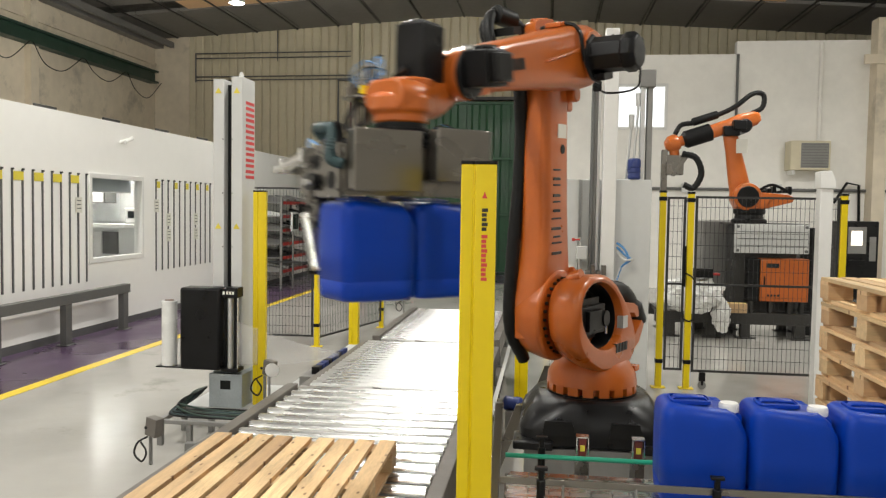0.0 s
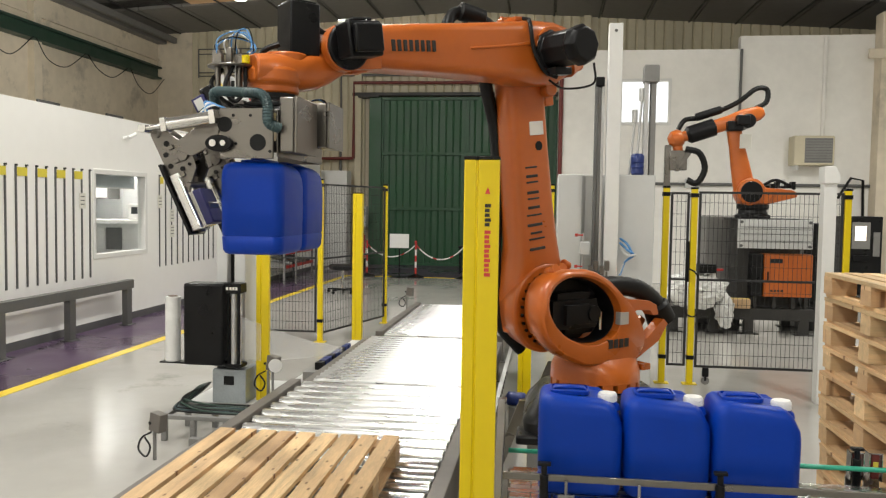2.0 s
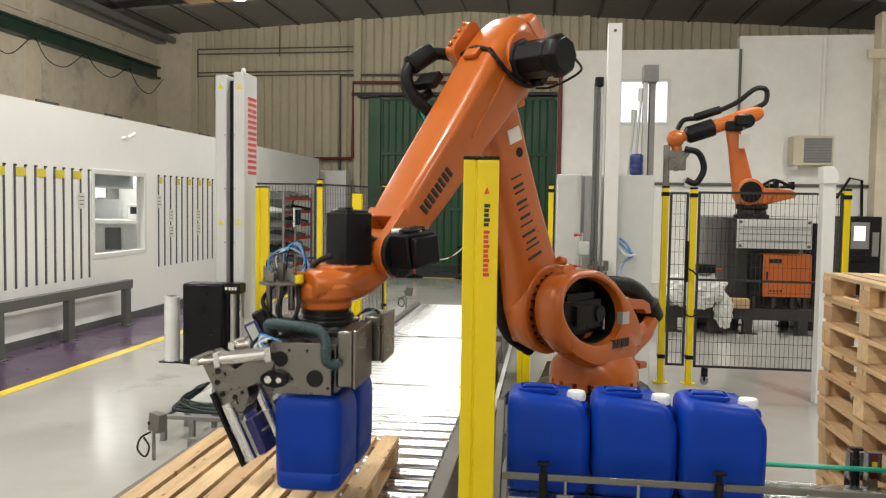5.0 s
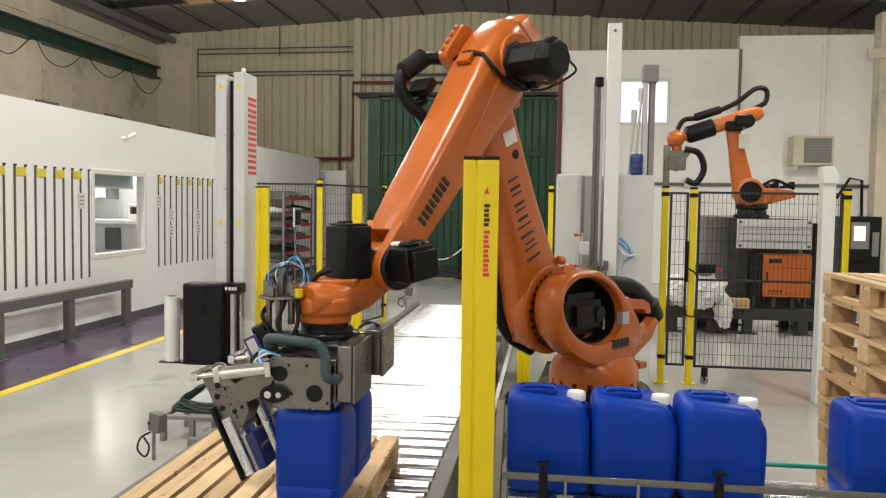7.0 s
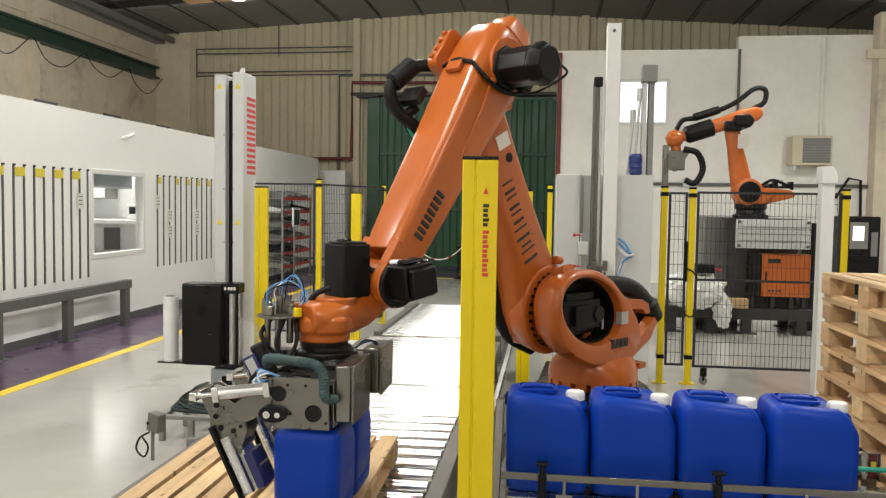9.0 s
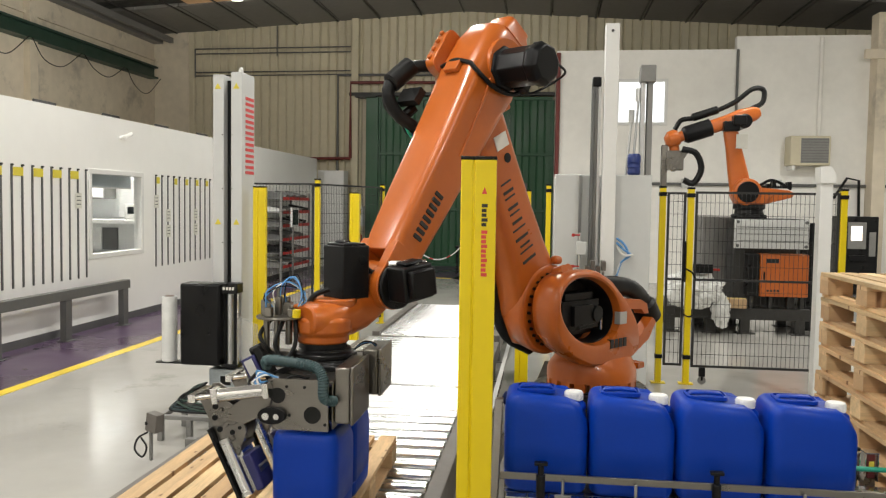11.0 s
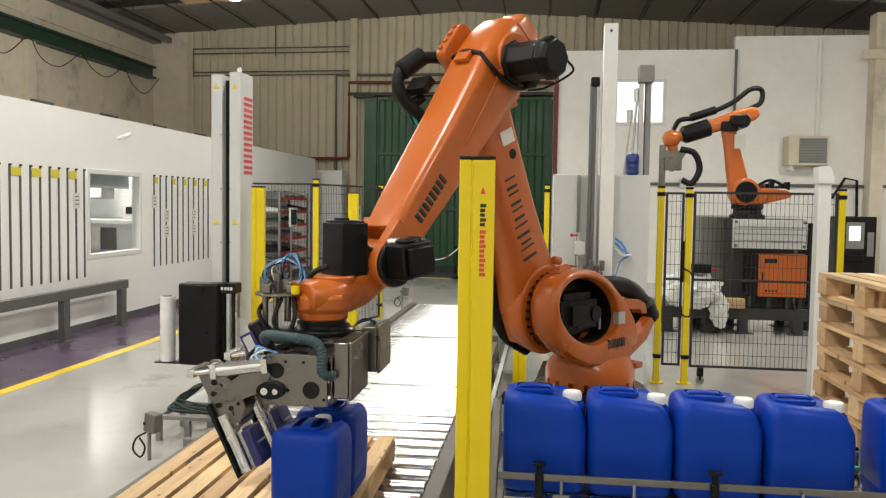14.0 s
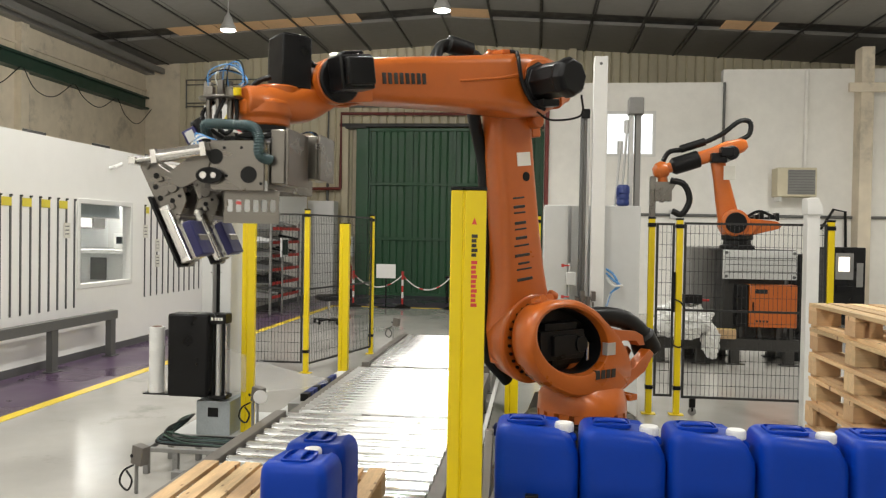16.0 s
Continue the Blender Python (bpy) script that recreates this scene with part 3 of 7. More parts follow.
        cyl(bm, (0.205 * math.cos(a), -0.042, 0.205 * math.sin(a)), (0.205 * math.cos(a), -0.028, 0.205 * math.sin(a)), 0.009, 6)
    part("bolt_ring", bm, M_BLACKCAST, link)["kind"] = "stuff"
    # unlettered print along the arm: pairs of strokes
    for s, x0, x1, w in ((0.340, -0.015, 0.100, 0.070), (0.432, 0.0, 0.085, 0.024), (0.475, -0.005, 0.105, 0.068), (0.572, 0.005, 0.090, 0.062), (0.655, 0.005, 0.090, 0.070), (0.745, 0.005, 0.090, 0.062)):
        for k in ((0, 0.016), (w - 0.010, w)) if w > 0.03 else ((0, 0.012),):
            bm = B()
            bx(bm, x0, -0.053, s + k[0], x1, -0.046, s + k[1])
            part("marking", bm, M_INK, link, "dark lettering bar", bevel=0.002)
    bm = B()
    cyl(bm, (-0.02, -0.054, 0.915), (-0.02, -0.047, 0.915), 0.026, 20)
    part("port", bm, M_RUBBER, link)
    bm = B()
    bx(bm, -0.06, -0.0535, 0.975, 0.04, -0.046, 1.05)
    st = part("sticker", bm, M_PAPER, link, "white and yellow type label")
    box_part("band", (0.005, -0.0545, 0.98, 0.035, -0.0536, 1.045), M_TAG, st, bevel=0)
    box_part("band", (-0.055, -0.0545, 0.985, -0.01, -0.0536, 1.005), M_BARS, st, bevel=0)
    bm = B()
    tube(bm, [(0.06, -0.24, -0.26), (0.20, -0.25, -0.05), (0.20, -0.24, 0.3), (0.15, -0.23, 0.7), (0.14, -0.22, 1.0), (0.19, -0.2, 1.2), (0.22, -0.18, 1.3)], 0.036, 12, 8, 0.03)
    part("hose", bm, M_RUBBER, link, "black cable hose behind the arm")
    # forearm: origin at the elbow axis, x along the arm
    arm = part("forearm", forearm_mesh(), M_ORANGE, r, bevel=0.01, smooth=40)
    bm = B()
    turned(bm, (0.025, 0.125, 0.0), (0, 1, 0), [(0, 0.112), (0.03, 0.110), (0.035, 0.094), (0.2, 0.094), (0.205, 0.103), (0.25, 0.103), (0.275, 0.085)], 8)
    bx(bm, -0.045, 0.15, -0.13, 0.075, 0.22, -0.09)
    part("elbow_motor", bm, M_BLACK, arm, "black elbow motor", bevel=0.008)
    for s in (0.760, 0.824, 0.888, 0.952):
        for u in (0.0, 0.032):
            bm = B()
            bx(bm, s + u, 0.112, -0.014, s + u + 0.019, 0.1350 - 0.028 * max(0.0, s - 0.70), 0.038)
            part("marking", bm, M_INK, arm, "dark lettering bar on the forearm", bevel=0.002)
    bm = B()
    tube(bm, [(0.12, 0.09, 0.165), (0.16, 0.142, 0.12), (0.15, 0.15, 0.0), (0.1, 0.16, -0.1), (0.02, 0.17, -0.14)], 0.011, 8)
    tube(bm, [(0.12, 0.09, 0.165), (0.11, 0.0, 0.185), (0.12, -0.1, 0.165)], 0.011, 8)
    tube(bm, [(-0.05, 0.37, -0.09), (-0.08, 0.33, -0.19), (0.0, 0.2, -0.2), (0.06, 0.15, -0.15)], 0.006, 6)
    part("cable", bm, M_RUBBER, arm)
    bm = B()
    tube(bm, [(0.05, -0.17, 0.08), (0.12, -0.23, 0.19), (0.22, -0.27, 0.255), (0.33, -0.28, 0.25), (0.39, -0.26, 0.15), (0.40, -0.22, 0.03), (0.5, -0.17, -0.06), (0.8, -0.15, -0.05)], 0.031, 12, 8, 0.03)
    turned(bm, (0.14, -0.25, 0.225), (1, -0.15, 0.28), [(0, 0.036), (0.01, 0.05), (0.15, 0.05), (0.16, 0.036)], 14)
    tube(bm, [(0.28, -0.27, 0.26), (0.36, -0.30, 0.21), (0.37, -0.28, 0.12), (0.30, -0.24, 0.10)], 0.026, 10, 6, 0.03)
    bx(bm, 0.26, -0.27, 0.15, 0.34, -0.14, 0.19)
    part("hose", bm, M_RUBBER, arm, "black hose package behind the forearm")
    for k in range(4):
        bm = B()
        tube(bm, [(0.34, -0.27, 0.19), (0.37 + 0.015 * k, -0.27, 0.13 - 0.02 * k), (0.43, -0.24, 0.06 - 0.02 * k), (0.47, -0.19, 0.0)], 0.008, 6)
        part("air_tube", bm, (M_GREENTUBE, M_CYANTUBE, M_RUBBER, M_RUBBER)[k], arm, "thin air tube")
    # wrist: origin at its tilt axis, x forward, kept level
    wr = part("wrist", wrist_mesh(), M_ORANGE, r, bevel=0.008, smooth=40)
    bm = B()
    bx(bm, WRIST - 0.185, -0.065, -0.05, WRIST - 0.045, 0.075, 0.175)
    bx(bm, WRIST - 0.175, -0.055, 0.172, WRIST - 0.055, 0.065, 0.185)
    bx(bm, WRIST - 0.125, -0.025, 0.18, WRIST - 0.075, 0.025, 0.195)
    part("swivel_motor", bm, M_BLACK, wr, "upright black motor", bevel=0.014)
    bm = B()
    cyl(bm, (0.0, 0.118, 0.0), (0.0, 0.14, 0.0), 0.102, 28)
    tm = Matrix.Translation((-0.01, 0, 0.025)) @ Matrix.Rotation(radians(8), 4, "Y")
    bx(bm, -0.09, 0.135, -0.08, 0.075, 0.25, 0.07, tm)
    bx(bm, -0.075, 0.25, -0.065, 0.06, 0.285, 0.055, tm)
    bx(bm, -0.06, 0.16, 0.07, 0.04, 0.23, 0.088, tm)
    part("tilt_motor", bm, M_BLACK, wr, "black tilt motor", bevel=0.01)
    bm = B()
    for k in range(2):
        tube(bm, [(WRIST - 0.15, 0.03, 0.12 - 0.05 * k), (WRIST - 0.21, 0.06, 0.06), (0.05, 0.12, 0.05 + 0.02 * k), (0.02, 0.2, 0.09), (-0.06, 0.24, 0.07)], 0.009, 8)
    part("cable", bm, M_RUBBER, wr)
    for p, q in (((WRIST - 0.165, 0.03, 0.02), (WRIST - 0.165, 0.03, 0.13)), ((0.05, 0.13, 0.095), (-0.04, 0.22, 0.1)), ((-0.03, 0.17, 0.09), (-0.1, 0.2, 0.1))):
        bm = B()
        cyl(bm, p, q, 0.016, 12)
        part("plug", bm, M_CHROME, wr, "bright metal cable plug")
    bm = B()
    cyl(bm, (WRIST, 0, -DROP + 0.02), (WRIST, 0, -DROP), 0.1, 32)
    part("flange", bm, M_BLACKCAST, wr)
    return r, col, link, arm, wr


CAST = [(0.334, 0.01), (0.309, 0.15), (0.24, 0.205), (0.057, 0.224), (-0.125, 0.19), (-0.266, 0.10), (-0.36, 0.026), (-0.44, -0.05), (-0.50, -0.14), (-0.545, -0.22), (-0.54, -0.285), (-0.38, -0.32), (-0.15, -0.312), (0.074, -0.27), (0.20, -0.21), (0.306, -0.10)]


def cast_radius(a):
    """Distance of the shell's outline from the middle of its opening, in the direction a."""
    k = sorted((math.atan2(v, u) % (2 * math.pi), math.hypot(u, v)) for u, v in CAST)
    k = [(k[-1][0] - 2 * math.pi, k[-1][1])] + k + [(k[0][0] + 2 * math.pi, k[0][1])]
    return float(np.interp(a % (2 * math.pi), [p for p, _ in k], [q for _, q in k]))


def smooth_radius(a):
    return sum(cast_radius(a + d) * w for d, w in ((-0.16, 0.2), (-0.08, 0.2), (0, 0.2), (0.08, 0.2), (0.16, 0.2)))


def oval_radius(a):
    """Distance of the tilted oval's edge from its middle."""
    p, q, c = 0.285, 0.195, 0.28
    m = (math.cos(a) / p) ** 2 - 2 * c * math.cos(a) * math.sin(a) / (p * q) + (math.sin(a) / q) ** 2
    return math.sqrt((1 - c * c) / m)


def shell_loop(y, k, radius):
    n = 72
    f = smooth_radius if radius is cast_radius else radius
    return [Vector((OFF - 0.08 + k * f(2 * math.pi * i / n) * math.cos(2 * math.pi * i / n), y, HUB_Z + 0.04 + k * f(2 * math.pi * i / n) * math.sin(2 * math.pi * i / n))) for i in range(n)]


def column_mesh():
    bm = B()
    # toothed lower ring and turntable
    turned(bm, (0, 0, 0.205), (0, 0, 1), [(0, 0.18), (0.0, 0.205), (0.07, 0.205), (0.11, 0.20)], 48)
    for i in range(18):
        a = 2 * math.pi * i / 18
        bx(bm, 0.20, -0.030, 0.209, 0.258, 0.030, 0.262, Matrix.Rotation(a, 4, "Z"))
    # neck and rounded shoulder over the turntable
    lp = []
    for v, cx, w, d, c in ((-0.385, 0.0, 0.52, 0.52, 0.255), (-0.36, 0.0, 0.515, 0.515, 0.25), (-0.325, 0.0, 0.50, 0.49, 0.22), (-0.285, 0.0, 0.50, 0.42, 0.19), (-0.24, -0.01, 0.47, 0.33, 0.15), (-0.21, -0.02, 0.46, 0.24, 0.11), (-0.17, -0.02, 0.45, 0.12, 0.05), (-0.10, -0.05, 0.40, 0.06, 0.02), (0.0, -0.11, 0.2, 0.05, 0.02)):
        lp.append([Vector((cx + p, q, HUB_Z + v)) for p, q in rrect(w, d, c, 6)])
    rings(bm, lp)
    # cast shell with its large oval opening, drawn out towards the turntable
    lp = []
    for y, k in ((-0.022, 0.82), (0.0, 0.90), (0.06, 0.98), (0.13, 1.0), (0.16, 0.985), (0.176, 0.95)):
        lp.append(shell_loop(y, k, cast_radius))
    for y, k in ((0.184, 1.07), (0.178, 1.0), (0.15, 0.97), (0.03, 0.95), (-0.012, 0.86)):
        lp.append(shell_loop(y, k, oval_radius))
    rings(bm, lp, caps=True)
    # prongs at the rear that carry the hose
    for y0, y1 in ((0.06, 0.13), (-0.10, -0.04)):
        prism(bm, [(OFF - 0.30, HUB_Z + 0.10), (OFF - 0.50, HUB_Z + 0.075), (OFF - 0.66, HUB_Z + 0.06), (OFF - 0.73, HUB_Z + 0.03), (OFF - 0.75, HUB_Z - 0.03), (OFF - 0.70, HUB_Z - 0.03), (OFF - 0.67, HUB_Z + 0.0), (OFF - 0.55, HUB_Z + 0.01), (OFF - 0.38, HUB_Z - 0.02)], "y", y0, y1)
        prism(bm, [(OFF - 0.50, HUB_Z - 0.20), (OFF - 0.66, HUB_Z - 0.16), (OFF - 0.80, HUB_Z - 0.06), (OFF - 0.84, HUB_Z - 0.09), (OFF - 0.76, HUB_Z - 0.19), (OFF - 0.52, HUB_Z - 0.30)], "y", y0, y1)
    bx(bm, -0.27, 0.08, 0.30, -0.20, 0.19, 0.335)
    for x, y in ((OFF + 0.02, 0.02), (OFF + 0.10, 0.05)):
        cyl(bm, (x, y, HUB_Z + 0.25), (x, y + 0.07, HUB_Z + 0.275), 0.03, 14)
    return bm


def link_mesh():
    """Lower arm: lies beside the shoulder ring, tapers upward."""
    bm = B()
    n = 40
    lp = []
    for y, r0 in ((-0.045, 0.20), (-0.045, 0.245), (-0.06, 0.255), (-0.10, 0.25), (-0.20, 0.225), (-0.26, 0.17), (-0.27, 0.10)):
        lp.append([Vector((r0 * math.cos(2 * math.pi * i / n), y, r0 * math.sin(2 * math.pi * i / n))) for i in range(n)])
    rings(bm, lp)
    lp = []
    for z, cx, w, y0, y1 in ((-0.12, 0.03, 0.36, -0.24, -0.07), (0.08, 0.012, 0.41, -0.26, -0.07), (0.22, 0.015, 0.355, -0.25, -0.055), (0.38, 0.015, 0.305, -0.235, -0.05), (0.6, 0.02, 0.285, -0.225, -0.05),
                             (0.9, 0.022, 0.275, -0.215, -0.05), (1.15, 0.022, 0.272, -0.21, -0.05), (1.28, 0.016, 0.28, -0.215, -0.045), (1.387, 0.0, 0.24, -0.215, -0.045), (1.47, 0.0, 0.14, -0.20, -0.06)):
        lp.append([Vector((cx + u, (y0 + y1) / 2 + v, z)) for u, v in rrect(w, y1 - y0, 0.05, 5)])
    rings(bm, lp)
    # lugs at both ends
    cyl(bm, (0.0, -0.23, 1.387), (0.0, 0.02, 1.387), 0.14, 32)
    bx(bm, -0.17, -0.19, 1.13, -0.10, -0.06, 1.22)
    cyl(bm, (-0.19, -0.05, 0.21), (-0.14, -0.05, 0.24), 0.025, 14)
    cyl(bm, (-0.10, -0.06, 1.22), (-0.10, 0.0, 1.22), 0.045, 16)
    return bm


def forearm_mesh():
    bm = B()
    lp = []
    for x, cz, h, y0, y1, r in ((-0.19, 0.02, 0.16, -0.10, 0.10, 0.06), (-0.16, 0.01, 0.26, -0.13, 0.12, 0.07), (-0.06, 0.0, 0.33, -0.145, 0.13, 0.08), (0.1, 0.0, 0.335, -0.145, 0.13, 0.07), (0.25, 0.005, 0.295, -0.135, 0.13, 0.055),
                                (0.55, 0.008, 0.252, -0.12, 0.13, 0.045), (0.85, 0.01, 0.22, -0.11, 0.125, 0.04), (1.03, 0.01, 0.20, -0.105, 0.12, 0.045), (1.11, 0.0, 0.20, -0.105, 0.115, 0.06)):
        lp.append([Vector((x, (y0 + y1) / 2 + u, cz + v)) for u, v in rrect(y1 - y0, h, r, 5)])
    rings(bm, lp)
    # fork end, cast crease, eye lugs
    cyl(bm, (ARM, 0.065, 0), (ARM, 0.118, 0), 0.105, 32)
    cyl(bm, (ARM, -0.118, 0), (ARM, -0.065, 0), 0.105, 32)
    for s in (-1, 1):
        bx(bm, 1.06, s * 0.092 - 0.026, -0.095, ARM, s * 0.092 + 0.026, 0.1)
    prism(bm, [(0.12, 0.03), (0.55, 0.0), (0.55, 0.012), (0.3, 0.03), (0.12, 0.055)], "y", 0.12, 0.138)
    rings(bm, [[Vector((x, 0.02 + u, -0.01 + v)) for u, v in rrect(w, h, 0.03, 4)] for x, w, h in ((-0.16, 0.21, 0.24), (-0.235, 0.16, 0.17), (-0.262, 0.155, 0.165), (-0.268, 0.14, 0.15))])
    bx(bm, 0.10, -0.05, 0.165, 0.17, 0.04, 0.19)
    cyl(bm, (0.0, 0.12, 0), (0, 0.145, 0), 0.13, 32)
    # gear housing on the far side, with bolted lid
    rings(bm, [[Vector((0.02 + u, y, 0.12 + v)) for u, v in rrect(w, w * 0.8, 0.04, 4)] for y, w in ((-0.12, 0.24), (-0.19, 0.22), (-0.22, 0.16))])
    for k in range(4):
        cyl(bm, (-0.06 + 0.05 * k, -0.16, 0.205), (-0.06 + 0.05 * k, -0.16, 0.225), 0.014, 8)
    return bm


def wrist_mesh():
    bm = B()
    cyl(bm, (0, -0.062, 0), (0, 0.062, 0), 0.1, 28)
    lp = []
    for x, cz, h, w, r in ((-0.05, -0.02, 0.15, 0.12, 0.04), (0.03, -0.06, 0.18, 0.13, 0.05), (0.10, -0.10, 0.17, 0.15, 0.05), (0.19, -0.125, 0.155, 0.20, 0.06), (0.28, -0.13, 0.15, 0.235, 0.07), (0.35, -0.13, 0.145, 0.225, 0.07), (0.405, -0.125, 0.12, 0.18, 0.05)):
        lp.append([Vector((x, u, cz + v)) for u, v in rrect(w, h, r, 5)])
    rings(bm, lp)
    turned(bm, (WRIST, 0, -DROP + 0.02), (0, 0, 1), [(0, 0.108), (0.035, 0.11), (0.045, 0.125), (0.10, 0.125), (0.12, 0.10)], 32)
    cyl(bm, (WRIST - 0.06, 0, -0.10), (WRIST - 0.06, 0, -0.045), 0.095, 28)
    return bm


def build_gripper(r):
    """Origin at the middle of the canisters' tops; x across, y along the pair."""
    g = part("gripper", gripper_mesh(), M_STEEL, r, "stainless steel clamping gripper for two canisters", bevel=0.003)
    # flat black discs stand in for the shaded holes in the front plate
    for x, z, rr in ((0.05, 0.055, 0.033), (-0.085, 0.125, 0.03), (0.02, 0.16, 0.006), (-0.05, 0.16, 0.006), (0.085, 0.15, 0.006), (-0.04, 0.05, 0.006), (0.1, 0.02, 0.006)):
        bm = B()
        cyl(bm, (x - 0.012, -0.3225, z), (x - 0.012, -0.3195, z), rr, 22)
        part("hole", bm, M_RUBBER, g)
    bm = B()
    rings(bm, [[Vector((u, v, z)) for u, v in rrect(w, w, 0.06, 5)] for z, w in ((0.184, 0.27), (0.205, 0.27), (0.212, 0.24), (0.222, 0.24))])
    turned(bm, (0.0, 0, 0.222), (0, 0, 1), [(0, 0.13), (0.02, 0.13), (0.028, 0.105), (0.04, 0.105)], 28)
    part("mount", bm, M_BLACKCAST, g, "black tool mount", bevel=0.004)
    # second clamp actuator above the near one
    act = part("actuator", actuator_mesh(), M_BLACK, g, "black actuator bracket", bevel=0.004)
    m2 = Matrix.Translation((-0.235, -0.20, 0.205)) @ Matrix.Rotation(radians(-28), 4, "Y")
    bm = B()
    bx(bm, -0.028, -0.03, -0.045, 0.028, 0.03, 0.045, m2)
    part("valve_block", bm, M_PURPLEPAD, act, "dark blue valve block", bevel=0.004)
    bm = B()
    bx(bm, -0.018, -0.034, -0.035, 0.018, -0.0305, 0.035, m2)
    part("face_plate", bm, M_ALU, act, bevel=0.002)
    # junction boxes on the right
    for y0, y1, x0, x1, z0, z1 in ((-0.30, -0.03, 0.118, 0.178, 0.02, 0.235), (0.02, 0.25, 0.151, 0.218, 0.06, 0.25)):
        b = box_part("junction_box", (x0, y0, z0, x1, y1, z1), M_STEEL, g, "steel junction box", 0.006)
        box_part("lid", (x1 + 0.001, y0 - 0.004, z0 - 0.004, x1 + 0.014, y1 + 0.004, z1 + 0.004), M_STEEL, b, "steel lid with rounded edges", 0.004)
    bm = B()
    tube(bm, [(-0.16, -0.27, 0.225), (-0.14, -0.30, 0.255), (-0.02, -0.315, 0.250), (0.055, -0.335, 0.240), (0.085, -0.345, 0.20), (0.092, -0.35, 0.13), (0.125, -0.315, 0.11)], 0.020, 14, 14, 0.06)
    part("hose", bm, M_HOSE, g, "dark teal corrugated hose")
    # pneumatic cylinders and clamp jaws, one for each canister
    for i, y in enumerate((-0.19, 0.14)):
        bm = B()
        yc = -0.345 if i == 0 else 0.02
        cyl(bm, (-0.13, yc, 0.15), (-0.33, yc, 0.12), 0.026, 20)
        cyl(bm, (-0.33, yc, 0.12), (-0.425, yc, 0.106), 0.010, 12)
        bx(bm, -0.44, yc - 0.015, 0.09, -0.41, y, 0.12)
        for s in (0.0, 0.20):
            p = Vector((-0.13 - s, yc, 0.15 - s * 0.15))
            bx(bm, -0.012, -0.028, -0.028, 0.012, 0.028, 0.028, Matrix.Translation(p) @ Matrix.Rotation(radians(-8), 4, "Y"))
        part("air_cylinder", bm, M_CHROME, g, "bright pneumatic cylinder", bevel=0.002)
        jaw = part("jaw", jaw_mesh(y), M_STEEL, g, "tilted clamp jaw with slotted plates", bevel=0.002)
        bm = B()
        m = Matrix.Translation((-0.272, y, -0.165)) @ Matrix.Rotation(radians(-25), 4, "Y")
        bx(bm, 0.018, -0.072, -0.13, 0.055, 0.055, 0.02, m)
        part("pad", bm, M_PURPLEPAD, jaw, "dark blue clamping pad", bevel=0.006)
        bm = B()
        rings(bm, [[m @ Vector((-0.022 + u, -0.06 + v, z)) for u, v in rrect(0.05, 0.05, 0.018, 5)] for z in (-0.13, 0.11)])
        bx(bm, -0.046, -0.05, -0.125, 0.02, 0.055, 0.09, m)
        part("bar", bm, M_CHROME, jaw, "polished clamp bar")
        bm = B()
        bx(bm, -0.060, -0.09, -0.14, -0.048, 0.05, 0.17, m)
        part("strip", bm, M_RUBBER, jaw, "black rubber edge strip", bevel=0.002)
        # the bright disc is a bolt; black ones stand in for shaded holes
        for u, w, rr in ((0.045, 0.17, 0.014), (0.0, 0.24, 0.012), (0.02, 0.12, 0.010), (-0.02, 0.285, 0.008), (-0.022, 0.20, 0.011), (-0.022, 0.15, 0.011), (-0.018, 0.10, 0.010), (0.055, 0.125, 0.007)):
            bm = B()
            cyl(bm, m @ Vector((u, -0.0645, w)), m @ Vector((u, -0.0595, w)), rr, 14)
            part("bolt", bm, M_CHROME if rr > 0.013 else M_RUBBER, jaw)
    # pivot block with round ends on the front plate
    bm = B()
    prism(bm, [(-0.115 + 0.055 * math.cos(a) * (1 if abs(math.cos(a)) > 0.3 else 0.7) , 0.05 + 0.033 * math.sin(a)) for a in np.linspace(0, 2 * math.pi, 24, endpoint=False)], "y", -0.345, -0.321)
    part("pivot_block", bm, M_BLACK, g, bevel=0.003)
    bm = B()
    cyl(bm, (-0.135, -0.354, 0.05), (-0.135, -0.342, 0.05), 0.014, 16)
    cyl(bm, (-0.093, -0.354, 0.05), (-0.093, -0.342, 0.05), 0.012, 6)
    part("pivot_bolt", bm, M_CHROME, g)
    # valve cluster beside the wrist
    vx, vy = -0.17, -0.07
    bm = B()
    turned(bm, (vx, vy, 0.385), (0, 0, 1), [(0, 0.10), (0.010, 0.10)], 28)
    cyl(bm, (vx - 0.05, vy - 0.03, 0.25), (vx - 0.05, vy - 0.03, 0.385), 0.013, 14)
    cyl(bm, (vx + 0.0, vy - 0.05, 0.26), (vx + 0.0, vy - 0.05, 0.385), 0.012, 14)
    cyl(bm, (vx + 0.04, vy - 0.02, 0.28), (vx + 0.04, vy - 0.02, 0.385), 0.014, 14)
    bx(bm, vx - 0.06, vy - 0.02, 0.183, vx + 0.06, vy + 0.05, 0.25)
    part("valve_plate", bm, M_STEEL, g, "steel valve plate with fittings", bevel=0.003)
    for x, y, h, w in ((-0.06, -0.01, 0.09, 0.034), (-0.03, -0.06, 0.055, 0.03), (0.02, 0.03, 0.075, 0.036), (0.055, -0.03, 0.045, 0.028), (-0.01, 0.0, 0.11, 0.026)):
        bm = B()
        bx(bm, vx + x - w / 2, vy + y - w / 2, 0.396, vx + x + w / 2, vy + y + w / 2, 0.396 + h * 0.7)
        cyl(bm, (vx + x, vy + y, 0.396 + h * 0.7), (vx + x, vy + y, 0.396 + h), w * 0.3, 12)
        part("fitting", bm, M_STEEL, g, "steel air fitting", bevel=0.003)
